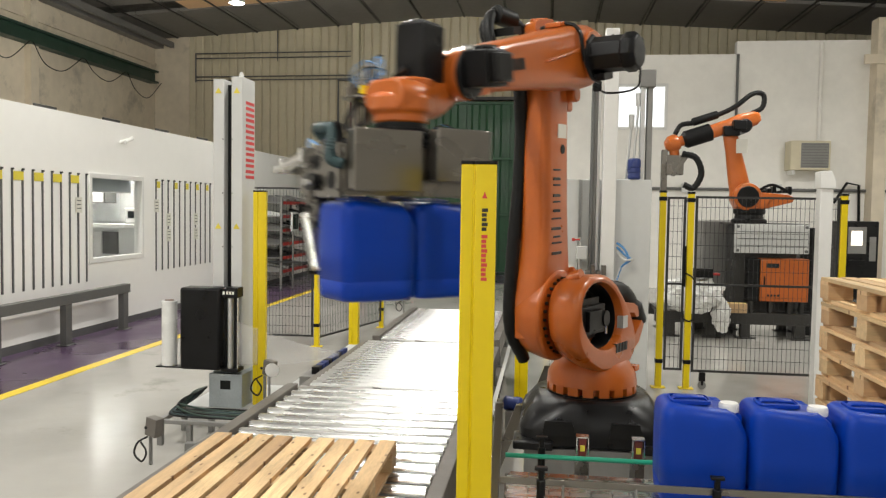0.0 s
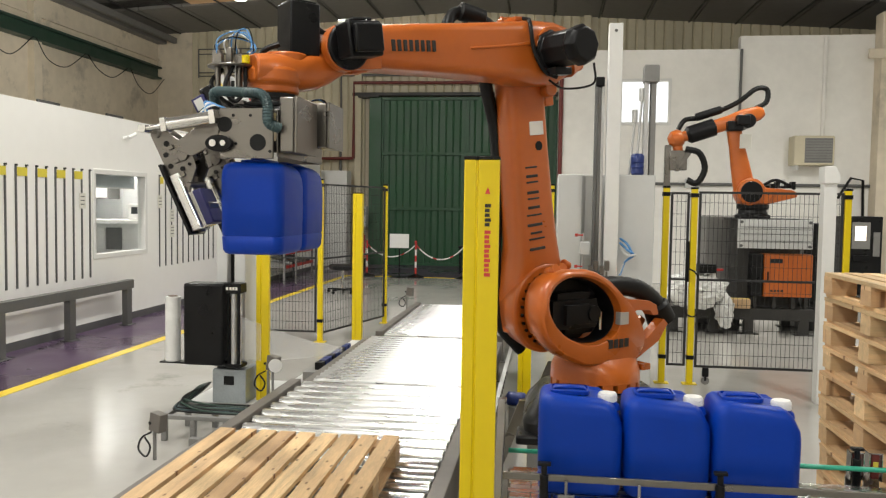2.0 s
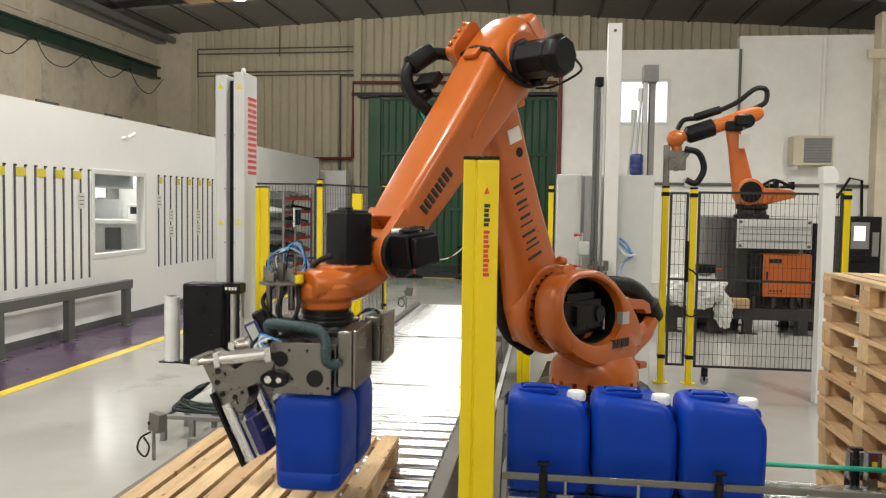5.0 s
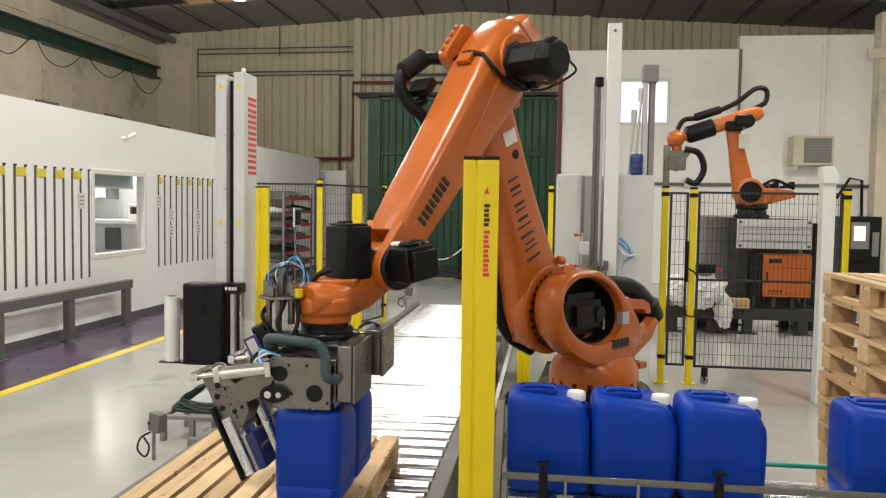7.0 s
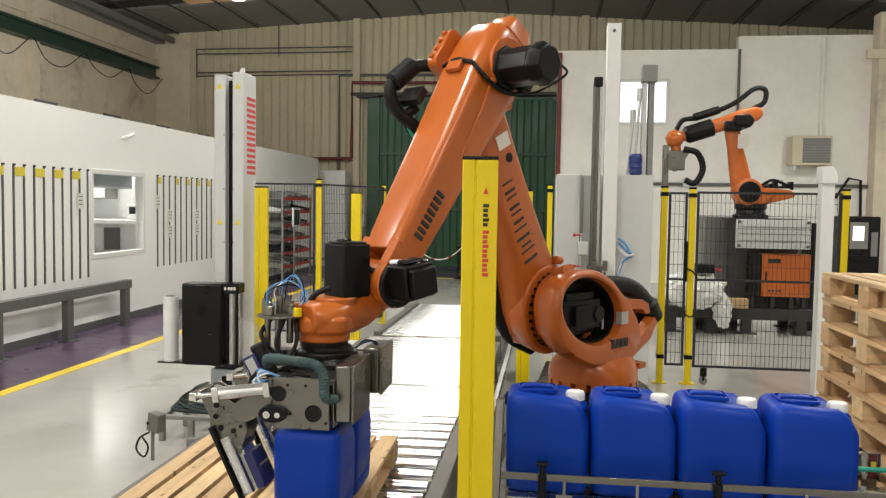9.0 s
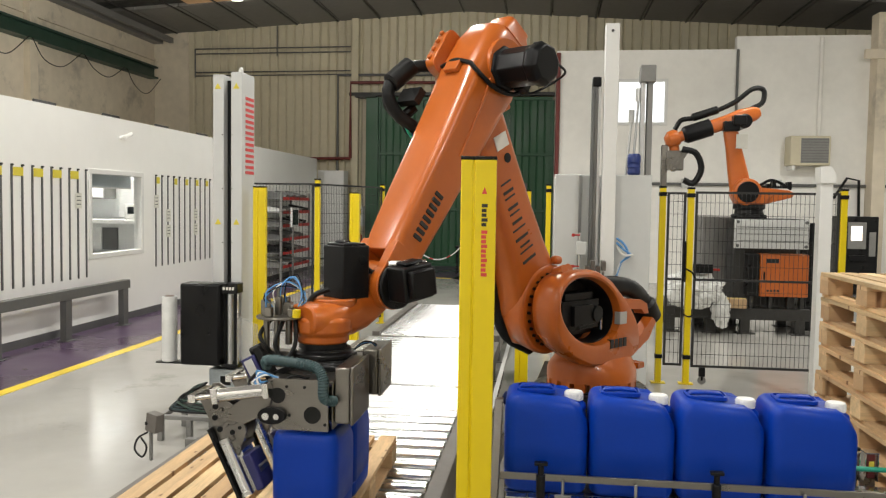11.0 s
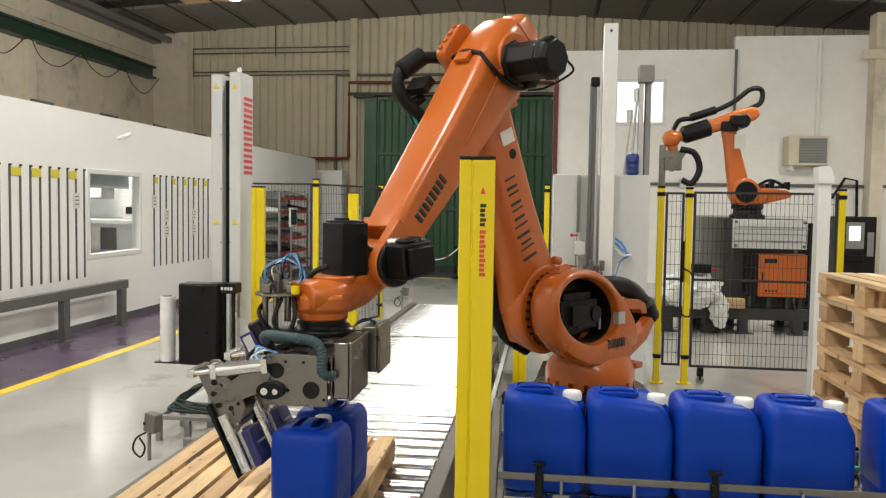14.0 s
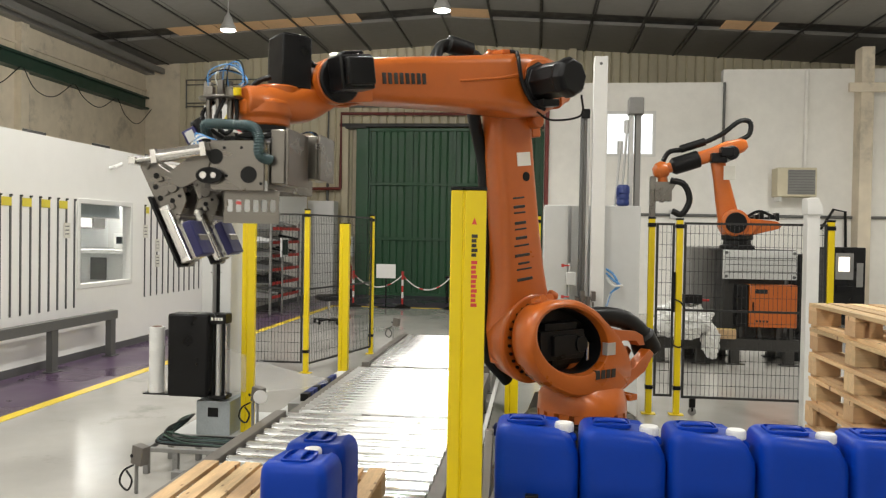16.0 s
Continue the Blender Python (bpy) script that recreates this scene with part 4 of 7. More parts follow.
    bm = B()
    cyl(bm, (vx + 0.085, vy - 0.06, 0.396), (vx + 0.085, vy - 0.06, 0.428), 0.017, 14)
    part("knob", bm, M_YELLOW, g, "small yellow knob")
    for k in range(7):
        d = 0.011 * k
        bm = B()
        e = 0.03 * math.sin(5.3 * k)
        tube(bm, [(vx - 0.05 + d, vy - 0.04 + d, 0.43), (vx - 0.04 + d * 0.6 + e, vy - 0.05 + d, 0.50 + e), (vx + 0.03 + e, vy - 0.02 + d, 0.535 + e * 0.8), (vx + 0.08 + d * 0.4, vy + 0.01 - e, 0.50 - d * 0.5), (vx + 0.09, vy - 0.03 + e, 0.44)], 0.0028, 6)
        part("air_tube", bm, (M_CYANTUBE, M_RUBBER, M_CYANTUBE, M_FILM)[k % 4], g, "thin air tube")
    for k in range(4):
        d = 0.010 * k
        bm = B()
        tube(bm, [(-0.10, -0.30 - d * 0.4, 0.19), (-0.15 - d, -0.315, 0.20 + d * 0.5), (-0.20 + d, -0.315, 0.165 + d * 0.4), (-0.13 - d, -0.31, 0.14 + d), (-0.09, -0.29, 0.18)], 0.004, 6)
        part("air_tube", bm, M_CYANTUBE if k % 2 else M_FILM, g, "thin clear air tube")
        bm = B()
        tube(bm, [(0.19, 0.1 + d, 0.25), (0.175 + d * 0.5, 0.08, 0.268), (0.14, 0.06 + d, 0.262 + d * 0.3), (0.10, 0.05, 0.235)], 0.0028, 6)
        part("air_tube", bm, M_CYANTUBE if k == 1 else M_RUBBER, g, "thin air tube")
    for pts, rr in (([(vx + 0.03, vy - 0.06, 0.385), (vx + 0.01, vy - 0.1, 0.29), (vx + 0.05, vy - 0.09, 0.235), (vx + 0.08, vy - 0.06, 0.29), (vx + 0.07, vy - 0.03, 0.385)], 0.009),
                    ([(vx + 0.08, vy + 0.05, 0.40), (vx + 0.12, vy + 0.06, 0.47), (vx + 0.18, vy + 0.08, 0.50)], 0.012), ([(vx - 0.04, vy, 0.38), (vx - 0.07, vy - 0.05, 0.32), (vx - 0.03, vy - 0.06, 0.26), (vx + 0.02, vy - 0.04, 0.22)], 0.009)):
        bm = B()
        tube(bm, pts, rr, 8)
        part("cable", bm, M_RUBBER, g, "black cable")
    for pts in ([(0.02, -0.30, 0.19), (-0.04, -0.315, 0.20), (-0.1, -0.31, 0.17)], [(-0.1, -0.31, 0.15), (-0.16, -0.33, 0.14), (-0.22, -0.30, 0.16), (-0.2, -0.26, 0.2)]):
        bm = B()
        tube(bm, pts, 0.006, 6)
        part("cable", bm, M_RUBBER, g, "black cable")
    # stripper plate, lowered after release
    bm = B()
    bx(bm, -0.10, -0.012, 0.055, 0.13, -0.006, 0.09)
    bx(bm, -0.10, -0.012, -0.04, 0.13, -0.006, 0.006)
    for i in range(7):
        cx = -0.0915 + i * 0.0355
        prism(bm, [(cx - 0.0085, 0.006), (cx + 0.0085, 0.006), (cx + 0.0055, 0.015), (cx + 0.0055, 0.046), (cx + 0.0085, 0.055), (cx - 0.0085, 0.055), (cx - 0.0055, 0.046), (cx - 0.0055, 0.015)], "y", -0.012, -0.006)
    st = part("stripper_plate", bm, M_STEEL, r, "steel plate with a row of oval holes")
    return g, st


def actuator_mesh():
    bm = B()
    m = Matrix.Translation((-0.19, -0.19, 0.22)) @ Matrix.Rotation(radians(-28), 4, "Y")
    bx(bm, -0.016, -0.03, -0.08, 0.016, 0.03, 0.075, m)
    cyl(bm, m @ Vector((-0.035, 0, 0.065)), m @ Vector((0.02, 0, 0.065)), 0.018, 14)
    cyl(bm, m @ Vector((0, -0.04, -0.05)), m @ Vector((0, 0.04, -0.05)), 0.016, 12)
    bx(bm, -0.01, -0.02, -0.07, 0.09, 0.02, -0.045, m)
    return bm


def gripper_mesh():
    bm = B()
    bx(bm, -0.12, -0.320, -0.008, 0.100, -0.307, 0.19)
    bx(bm, -0.10, 0.307, 0.0, 0.112, 0.320, 0.19)
    bx(bm, -0.14, -0.31, 0.172, 0.117, 0.31, 0.184)
    bx(bm, 0.112, 0.03, 0.10, 0.1505, 0.24, 0.18)
    bx(bm, 0.110, -0.31, 0.0, 0.116, 0.31, 0.176)
    for y in (-0.309, 0.05):
        prism(bm, [(-0.141, 0.04), (-0.11, 0.16), (-0.15, 0.17), (-0.30, 0.06), (-0.30, 0.02), (-0.24, 0.0), (-0.17, 0.035)], "y", y, y + 0.01)
    return bm


def jaw_mesh(y):
    bm = B()
    m = Matrix.Translation((-0.272, y, -0.165)) @ Matrix.Rotation(radians(-25), 4, "Y")
    for s in (-0.06, 0.052):
        prism(bm, [(-0.045, 0.06), (0.0, 0.02), (0.035, 0.06), (0.075, 0.10), (0.085, 0.19), (0.05, 0.24), (0.0, 0.315), (-0.03, 0.325), (-0.05, 0.30)], "y", s, s + 0.008, m)
    for z in (-0.13, -0.02, 0.12, 0.24):
        bx(bm, -0.044, -0.053, z, -0.02, 0.053, z + 0.03, m)
    bx(bm, -0.046, -0.02, -0.14, -0.03, 0.02, 0.29, m)
    for z in (0.09, 0.15, 0.21):
        bx(bm, 0.0, -0.07, z, 0.022, 0.07, z + 0.018, m)
    prism(bm, [(0.0, 0.02), (0.03, 0.0), (0.06, -0.05), (0.05, -0.09), (0.02, -0.06)], "y", -0.045, 0.045, m)
    cyl(bm, m @ Vector((-0.02, -0.07, 0.295)), m @ Vector((-0.02, 0.07, 0.295)), 0.016, 14)
    cyl(bm, m @ Vector((0.045, -0.075, 0.17)), m @ Vector((0.045, 0.075, 0.17)), 0.024, 16)
    cyl(bm, m @ Vector((0.02, -0.075, 0.05)), m @ Vector((0.02, 0.075, 0.05)), 0.012, 12)
    return bm


robot, r_column, r_link, r_arm, r_wrist = build_robot()
r_gripper, r_strip = build_gripper(robot)

# where the canisters' top centre is in time: seconds, x, y, z, turn
CARRY = [
    (0, -0.560, 3.110, 1.792, -50), (0.1, -0.705, 3.140, 1.822, -37), (0.2, -0.850, 3.190, 1.858, -21), (0.3, -1.118, 3.330, 1.903, -8), (0.4, -1.169, 3.370, 1.921, -2), (0.5, -1.178, 3.380, 1.925, 0),
    (2, -1.179, 3.380, 1.925, 0), (3.75, -1.180, 3.380, 1.925, 0), (3.9, -1.153, 3.370, 1.903, 0), (4, -1.096, 3.350, 1.857, 0), (4.1, -1.016, 3.325, 1.812, 0), (4.2, -0.943, 3.300, 1.757, 0),
    (4.4, -0.905, 3.250, 1.578, 0), (4.6, -0.901, 3.250, 1.354, 0), (4.8, -0.901, 3.250, 1.151, 0), (5, -0.901, 3.250, 1.029, 0), (5.3, -0.902, 3.250, 0.99, 0), (6.3, -0.902, 3.250, 0.987, 0),
    (6.5, -0.902, 3.250, 0.984, 0), (7, -0.902, 3.250, 0.972, 0), (8, -0.902, 3.250, 0.934, 0), (9, -0.903, 3.250, 0.895, 0), (9.15, -0.903, 3.250, 0.8895, 0), (10.2, -0.902, 3.250, 0.889, 0),
    (11.1, -0.901, 3.250, 0.8895, 0), (11.5, -0.900, 3.250, 0.904, 0), (12.5, -0.899, 3.250, 0.945, 0), (13.5, -0.900, 3.250, 0.978, 0), (14, -0.900, 3.250, 0.985, 0), (14.3, -0.901, 3.250, 0.99, 0),
    (14.4, -0.903, 3.250, 1.003, 0), (14.5, -0.909, 3.250, 1.037, 0), (14.6, -0.923, 3.250, 1.12, 0), (14.7, -0.932, 3.250, 1.243, 0), (14.8, -0.928, 3.250, 1.415, 0), (14.9, -0.915, 3.250, 1.588, 0),
    (15, -0.902, 3.250, 1.684, 0), (15.1, -0.897, 3.250, 1.72, 0), (15.3, -0.892, 3.250, 1.738, 0), (15.6, -0.892, 3.250, 1.738, 0), (15.7, -0.928, 3.265, 1.761, 0), (15.8, -1.024, 3.300, 1.822, 0),
    (15.9, -1.118, 3.350, 1.888, 0), (16, -1.159, 3.370, 1.916, 0),
]


def carry_at(t):
    rows = CARRY
    for a, b in zip(rows, rows[1:]):
        if t <= b[0] + 1e-6:
            s = (t - a[0]) / (b[0] - a[0])
            return [p + (q - p) * s for p, q in zip(a[1:], b[1:])]
    return list(rows[-1][1:])


def joints(t):
    """Poses of the robot's moving parts, in the robot's space."""
    x, y, z, turn = carry_at(t)
    tip = Vector((x - 0.012, y, z + FLANGE_OVER)) - BASE
    reach = math.hypot(tip.x, tip.y)
    yaw = math.atan2(tip.y, tip.x)
    ax, az = reach - WRIST - OFF, tip.z + DROP - 0.675
    d = math.hypot(ax, az)
    cosb = (LINK ** 2 + d ** 2 - ARM ** 2) / (2 * LINK * d)
    up = math.atan2(az, ax) + math.acos(max(-1, min(1, cosb)))
    ex, ez = LINK * math.cos(up), LINK * math.sin(up)
    fore = math.atan2(az - ez, ax - ex)
    turn_m = Matrix.Rotation(yaw, 4, "Z")
    shoulder = turn_m @ Matrix.Translation((OFF, 0, 0.675))
    link = shoulder @ Matrix.Rotation(math.pi / 2 - up, 4, "Y")
    elbow = turn_m @ Matrix.Translation((OFF + ex, 0, 0.675 + ez)) @ Matrix.Rotation(-fore, 4, "Y")
    wrist = turn_m @ Matrix.Translation((OFF + ax, 0, 0.675 + az))
    grip = Matrix.Translation(Vector((x, y, z)) - BASE) @ Matrix.Rotation(radians(turn), 4, "Z")
    return turn_m, link, elbow, wrist, grip


TIMES = sorted({r[0] for r in CARRY} | {7.25, 7.5, 7.75, 5.6, 6.0, 9.5, 10.6, 11.0, 12.0, 13.0})


def motions():
    poses = [(t, joints(t)) for t in TIMES]
    for i, ob in enumerate((r_column, r_link, r_arm, r_wrist, r_gripper)):
        walk(ob, [(t, p[i]) for t, p in poses])

    def low(t):
        return 0.06 - 0.155 * min(1, max(0, (t - 14.3) / 0.3))
    walk(r_strip, [(t, p[4] @ Matrix.Translation((0.01, -0.24, low(t)))) for t, p in poses])
    # the pair hangs in the gripper until it stands on the pallet; then the gripper lets go and rises
    for s, ob in zip((-1, 1), held_canisters):
        rows = []
        for t in TIMES:
            x, y, z, turn = carry_at(min(t, 9.15))
            rows.append((t, Matrix.Translation((x, y, max(PALLET_TOP + 0.001, z - 0.389))) @ Matrix.Rotation(radians(turn), 4, "Z") @ Matrix.Translation((0, 0.152 * s, 0)) @ Matrix.Rotation(radians(90), 4, "Z")))
        walk(ob, rows)
    for i, ob in enumerate(row_canisters):
        # the row runs in at an even pace, the followers close up one by one
        shift = [(0.25 * k, 0.575 * (1 - k / 10)) for k in range(11)]
        if i >= 3:
            shift = [(t, d + 0.59) for t, d in shift] + [(4.5, 0.59), (4.6, 0.585), (5.0, 0.48), (5.5, 0.37), (5.9, 0.294), (6.0, 0.29), (6.7, 0.286), (7.0, 0.263), (7.3, 0.208), (7.6, 0.149), (7.9, 0.074), (8.2, 0.013), (8.35, 0.0)]
        if i == 4:
            shift = [(t, d + 0.32) for t, d in shift] + [(12.9, 0.32), (13.1, 0.30), (13.7, 0.16), (14.0, 0.082), (14.2, 0.028), (14.35, 0.0)]
        shift.append((16.0, 0.0))
        walk(ob, [(t, pose(ROW_X[i] + d, ROW_Y, ROW_Z)) for t, d in shift])


# ---- roller conveyors for pallets ----
ROLL_Z = PALLET_TOP - 0.1455 * LINE


def conveyor_section(name_label, x0, x1, y0, y1, pitch, r, lip=0.012):
    x0, x1, y0, y1, pitch, r = (v * LINE for v in (x0, x1, y0, y1, pitch, r))
    t = thing("roller_conveyor", name_label, "conveyor", group="roller conveyor sections")
    for xa, xb, nm in ((x0, x0 + 0.085, "side_frame"), (x1 - 0.085, x1, "side_frame")):
        bm = B()
        bx(bm, xa, y0, ROLL_Z - 0.19, xb, y1, ROLL_Z + lip)
        part(nm, bm, M_RAIL, t, bevel=0.006)
    y = y0 + 0.35
    while y < y1:
        for xa in (x0 + 0.005, x1 - 0.08):
            box_part("leg", (xa, y, 0, xa + 0.075, y + 0.08, ROLL_Z - 0.191), M_FRAME, t)
            box_part("foot", (xa - 0.03, y - 0.03, 0, xa + 0.105, y + 0.11, 0.012), M_FRAME, t)
        y += 1.35
    bm = B()
    turned(bm, (x0 + 0.087, 0, 0), (1, 0, 0), [(0, 0.012), (0.012, 0.012), (0.013, r - 0.004), (0.018, r), (x1 - x0 - 0.192, r), (x1 - x0 - 0.187, r - 0.004), (x1 - x0 - 0.186, 0.012), (x1 - x0 - 0.174, 0.012)], 24)
    first = part("roller", bm, M_ZINC, t)
    n = int((y1 - y0 - 2 * r) / pitch)
    for i in range(n + 1):
        o = first if i == 0 else new("roller", first.data)
        o.parent = t
        o.location = (0.0, y0 + r + 0.02 + i * pitch, ROLL_Z - r)
    return t


conveyor_section("zinc roller conveyor section under the wooden pallet", -1.88, -0.44, 1.2, 5.74, 0.165, 0.042)
conveyor_section("zinc roller conveyor section of the wrapping station", -1.83, -0.44, 5.86, 7.92, 0.112, 0.036, -0.035)
conveyor_section("zinc roller conveyor section at the line's end", -1.745, -0.44, 8.05, 10.5, 0.112, 0.036)


# ---- pallets ----
def pallet(m, label, group):
    """A 1.0 x 1.2 m pallet, base centre at the origin."""
    t = thing("pallet", label, "pallet", m, group=group)
    rnd = random.Random(5)
    top = B()
    bx(top, -0.0405, -0.6, 0, 0.0405, 0.6, 0.02)
    tb = None
    for i in range(9):
        x = -0.432 + i * 0.108
        if tb is None:
            tb = part("top_board", top, M_WOOD, t, bevel=0.0)
        o = tb if i == 0 else new("top_board", tb.data)
        o.parent = t
        o.matrix_basis = pose(x + rnd.uniform(-0.004, 0.004), rnd.uniform(-0.008, 0.008), 0.1215 + rnd.uniform(0, 0.001), 0, 0, rnd.uniform(-0.3, 0.3))
    st = None
    for y in (-0.535, 0.0, 0.535):
        if st is None:
            bm = B()
            bx(bm, -0.474, -0.06, 0, 0.474, 0.06, 0.02)
            st = part("stringer_board", bm, M_WOODX, t)
        o = st if y < -0.5 else new("stringer_board", st.data)
        o.parent = t
        o.matrix_basis = pose(0, y, 0.101)
    bl = None
    for y in (-0.53, 0.0, 0.53):
        for x in (-0.408, 0.0, 0.408):
            if bl is None:
                bm = B()
                bx(bm, -0.065, -0.065, 0, 0.065, 0.065, 0.079)
                bl = part("block", bm, M_WOODX, t)
                o = bl
            else:
                o = new("block", bl.data)
            o.parent = t
            o.matrix_basis = pose(x, y, 0.0215)
    bt = None
    for x in (-0.408, 0.0, 0.408):
        if bt is None:
            bm = B()
            bx(bm, -0.05, -0.6, 0, 0.05, 0.6, 0.02)
            bt = part("bottom_board", bm, M_WOOD, t)
        o = bt if x < -0.3 else new("bottom_board", bt.data)
        o.parent = t
        o.matrix_basis = pose(x, 0, 0.0005)
    return t


_p = pallet(Matrix.Identity(4), "new pine pallet lying on the roller conveyor", "pallets")
_q = None
for _i in range(10):
    _m = pose(1.525 + 0.5 + random.uniform(-0.010, 0.010), 4.2 + random.uniform(-0.015, 0.015), 0.002 + _i * 0.1395, 0, 0, random.uniform(-0.6, 0.6) + 180 * (_i % 2)) @ Matrix.Diagonal((1, 1, 0.975, 1))
    c = copy_thing(_p, _m)
    c["label"] = "new pine pallet in a tall stack on the floor"
_p.matrix_basis = pose(-1.205 * LINE + 0.012, 3.36 * LINE, ROLL_Z + 0.001, 0, 0, 0.6) @ Matrix.Scale(LINE, 4)


# ---- light-curtain columns ----
def column(x, y, w, h, label, turn=0, text=False):
    t = thing("sensor_column", label, "safety column", pose(x, y, 0, 0, 0, turn), group="yellow sensor columns")
    bm = B()
    a = w / 2
    pts = [(-a, -a * 0.8), (-a * 0.34, -a * 0.8), (-a * 0.32, -a * 0.70), (-a * 0.22, -a * 0.70), (-a * 0.20, -a * 0.8), (a, -a * 0.8), (a, a * 0.8), (-a, a * 0.8)]
    prism(bm, pts, "z", 0.014, h - 0.012)
    body = part("profile", bm, M_YELLOW, t, bevel=0.004)
    bm = B()
    prism(bm, [(u * 1.02, v * 1.03) for u, v in pts], "z", h - 0.0115, h)
    part("end_cap", bm, M_BLACK, t, "black end cap", bevel=0.002)
    box_part("base_plate", (-a * 1.5, -a * 1.5, 0, a * 1.5, a * 1.5, 0.014), M_YELLOW, t)
    if text:
        z = h - 0.13
        bm = B()
        prism(bm, [(0.012, z), (0.03, z - 0.001), (0.021, z + 0.024)], "y", -a * 0.8 - 0.0012, -a * 0.8 + 0.001)
        part("marking", bm, M_REDINK, body, "small red triangle mark")
        for k, (n, mt) in enumerate(((5, M_INK), (10, M_REDINK))):
            for i in range(n):
                zz = h - 0.165 - (0 if k == 0 else 0.092) - i * 0.0165
                bm = B()
                bx(bm, 0.012, -a * 0.8 - 0.0012, zz - 0.012, 0.029 + (0.004 if i % 3 == 0 else 0), -a * 0.8 + 0.001, zz)
                part("marking", bm, mt, body)
    return t


column(-0.2385, 2.85, 0.123, 1.917, "tall yellow light-curtain column beside the conveyor, dark lettering bars", 3, True)
column(-2.402, 6.58, 0.105, 1.876, "yellow light-curtain column beside the wrapping machine", 10)
column(-0.185, 6.78, 0.11, 1.876, "yellow light-curtain column behind the robot", 0)
column(-2.325, 9.67, 0.115, 1.872, "yellow light-curtain column at the wrapping station's exit", 0)


# ---- mesh fences ----
def fence_post(x, y, h, label="yellow square fence post with black clamps"):
    t = thing("fence_post", label, "post", pose(x, y, 0), group="yellow fence posts")
    box_part("upright", (-0.03, -0.03, 0.01, 0.03, 0.03, h), M_YELLOW, t, bevel=0.004)
    box_part("base_plate", (-0.07, -0.05, 0, 0.07, 0.05, 0.01), M_YELLOW, t)
    box_part("cap", (-0.034, -0.034, h, 0.034, 0.034, h + 0.02), M_BLACK, t, bevel=0.003)
    for z in (0.25, h - 0.08):
        box_part("clamp", (-0.036, -0.04, z, 0.036, 0.04, z + 0.04), M_BLACK, t, bevel=0.003)
    return t


def fence_panel(x0, y0, x1, y1, zb, zt, label="black wire-mesh safety fence panel"):
    d = math.hypot(x1 - x0, y1 - y0)
    t = thing("mesh_fence", label, "fence", pose(x0, y0, 0, 0, 0, math.degrees(math.atan2(y1 - y0, x1 - x0))), group="wire-mesh fence panels")
    for nm, c in (("frame_upright", (0, -0.012, zb, 0.022, 0.012, zt)), ("frame_upright", (d - 0.022, -0.012, zb, d, 0.012, zt)), ("frame_rail", (0.022, -0.012, zt - 0.022, d - 0.022, 0.012, zt)), ("frame_rail", (0.022, -0.012, zb, d - 0.022, 0.012, zb + 0.022)), ("frame_rail", (0.022, -0.014, (zb + zt) / 2 - 0.01, d - 0.022, 0.01, (zb + zt) / 2 + 0.012))):
        box_part(nm, c, M_MESHWIRE, t, bevel=0.0)
    bm = B()
    x = 0.06
    while x < d - 0.03:
        bx(bm, x - 0.0018, -0.002, zb + 0.02, x + 0.0018, 0.0016, zt - 0.02)
        x += 0.042
    z = zb + 0.13
    while z < zt - 0.05:
        bx(bm, 0.02, 0.0018, z - 0.002, d - 0.02, 0.0052, z + 0.002)
        z += 0.125
    part("wire_mesh", bm, M_MESHWIRE, t, smooth=0)["kind"] = "stuff"
    return t


fence_post(-2.82, 9.75, 2.02)
fence_post(-2.36, 11.5, 2.0)
fence_panel(-3.95, 9.72, -2.87, 9.75, 0.12, 1.98)
fence_panel(-2.815, 9.785, -2.365, 11.465, 0.1, 1.98)
fence_post(0.02, 9.9, 1.99)
fence_post(1.135, 8.2, 1.94, "yellow square fence post beside the gate")
fence_post(1.405, 8.2, 1.93, "yellow square gate post with a black latch")
fence_post(2.83, 8.2, 1.93)
fence_panel(1.18, 8.2, 1.36, 8.2, 0.18, 1.90)
fence_panel(1.45, 8.2, 2.62, 8.2, 0.17, 1.91, "black wire-mesh gate panel on a small caster")
fence_panel(2.655, 8.2, 2.795, 8.2, 0.17, 1.91)


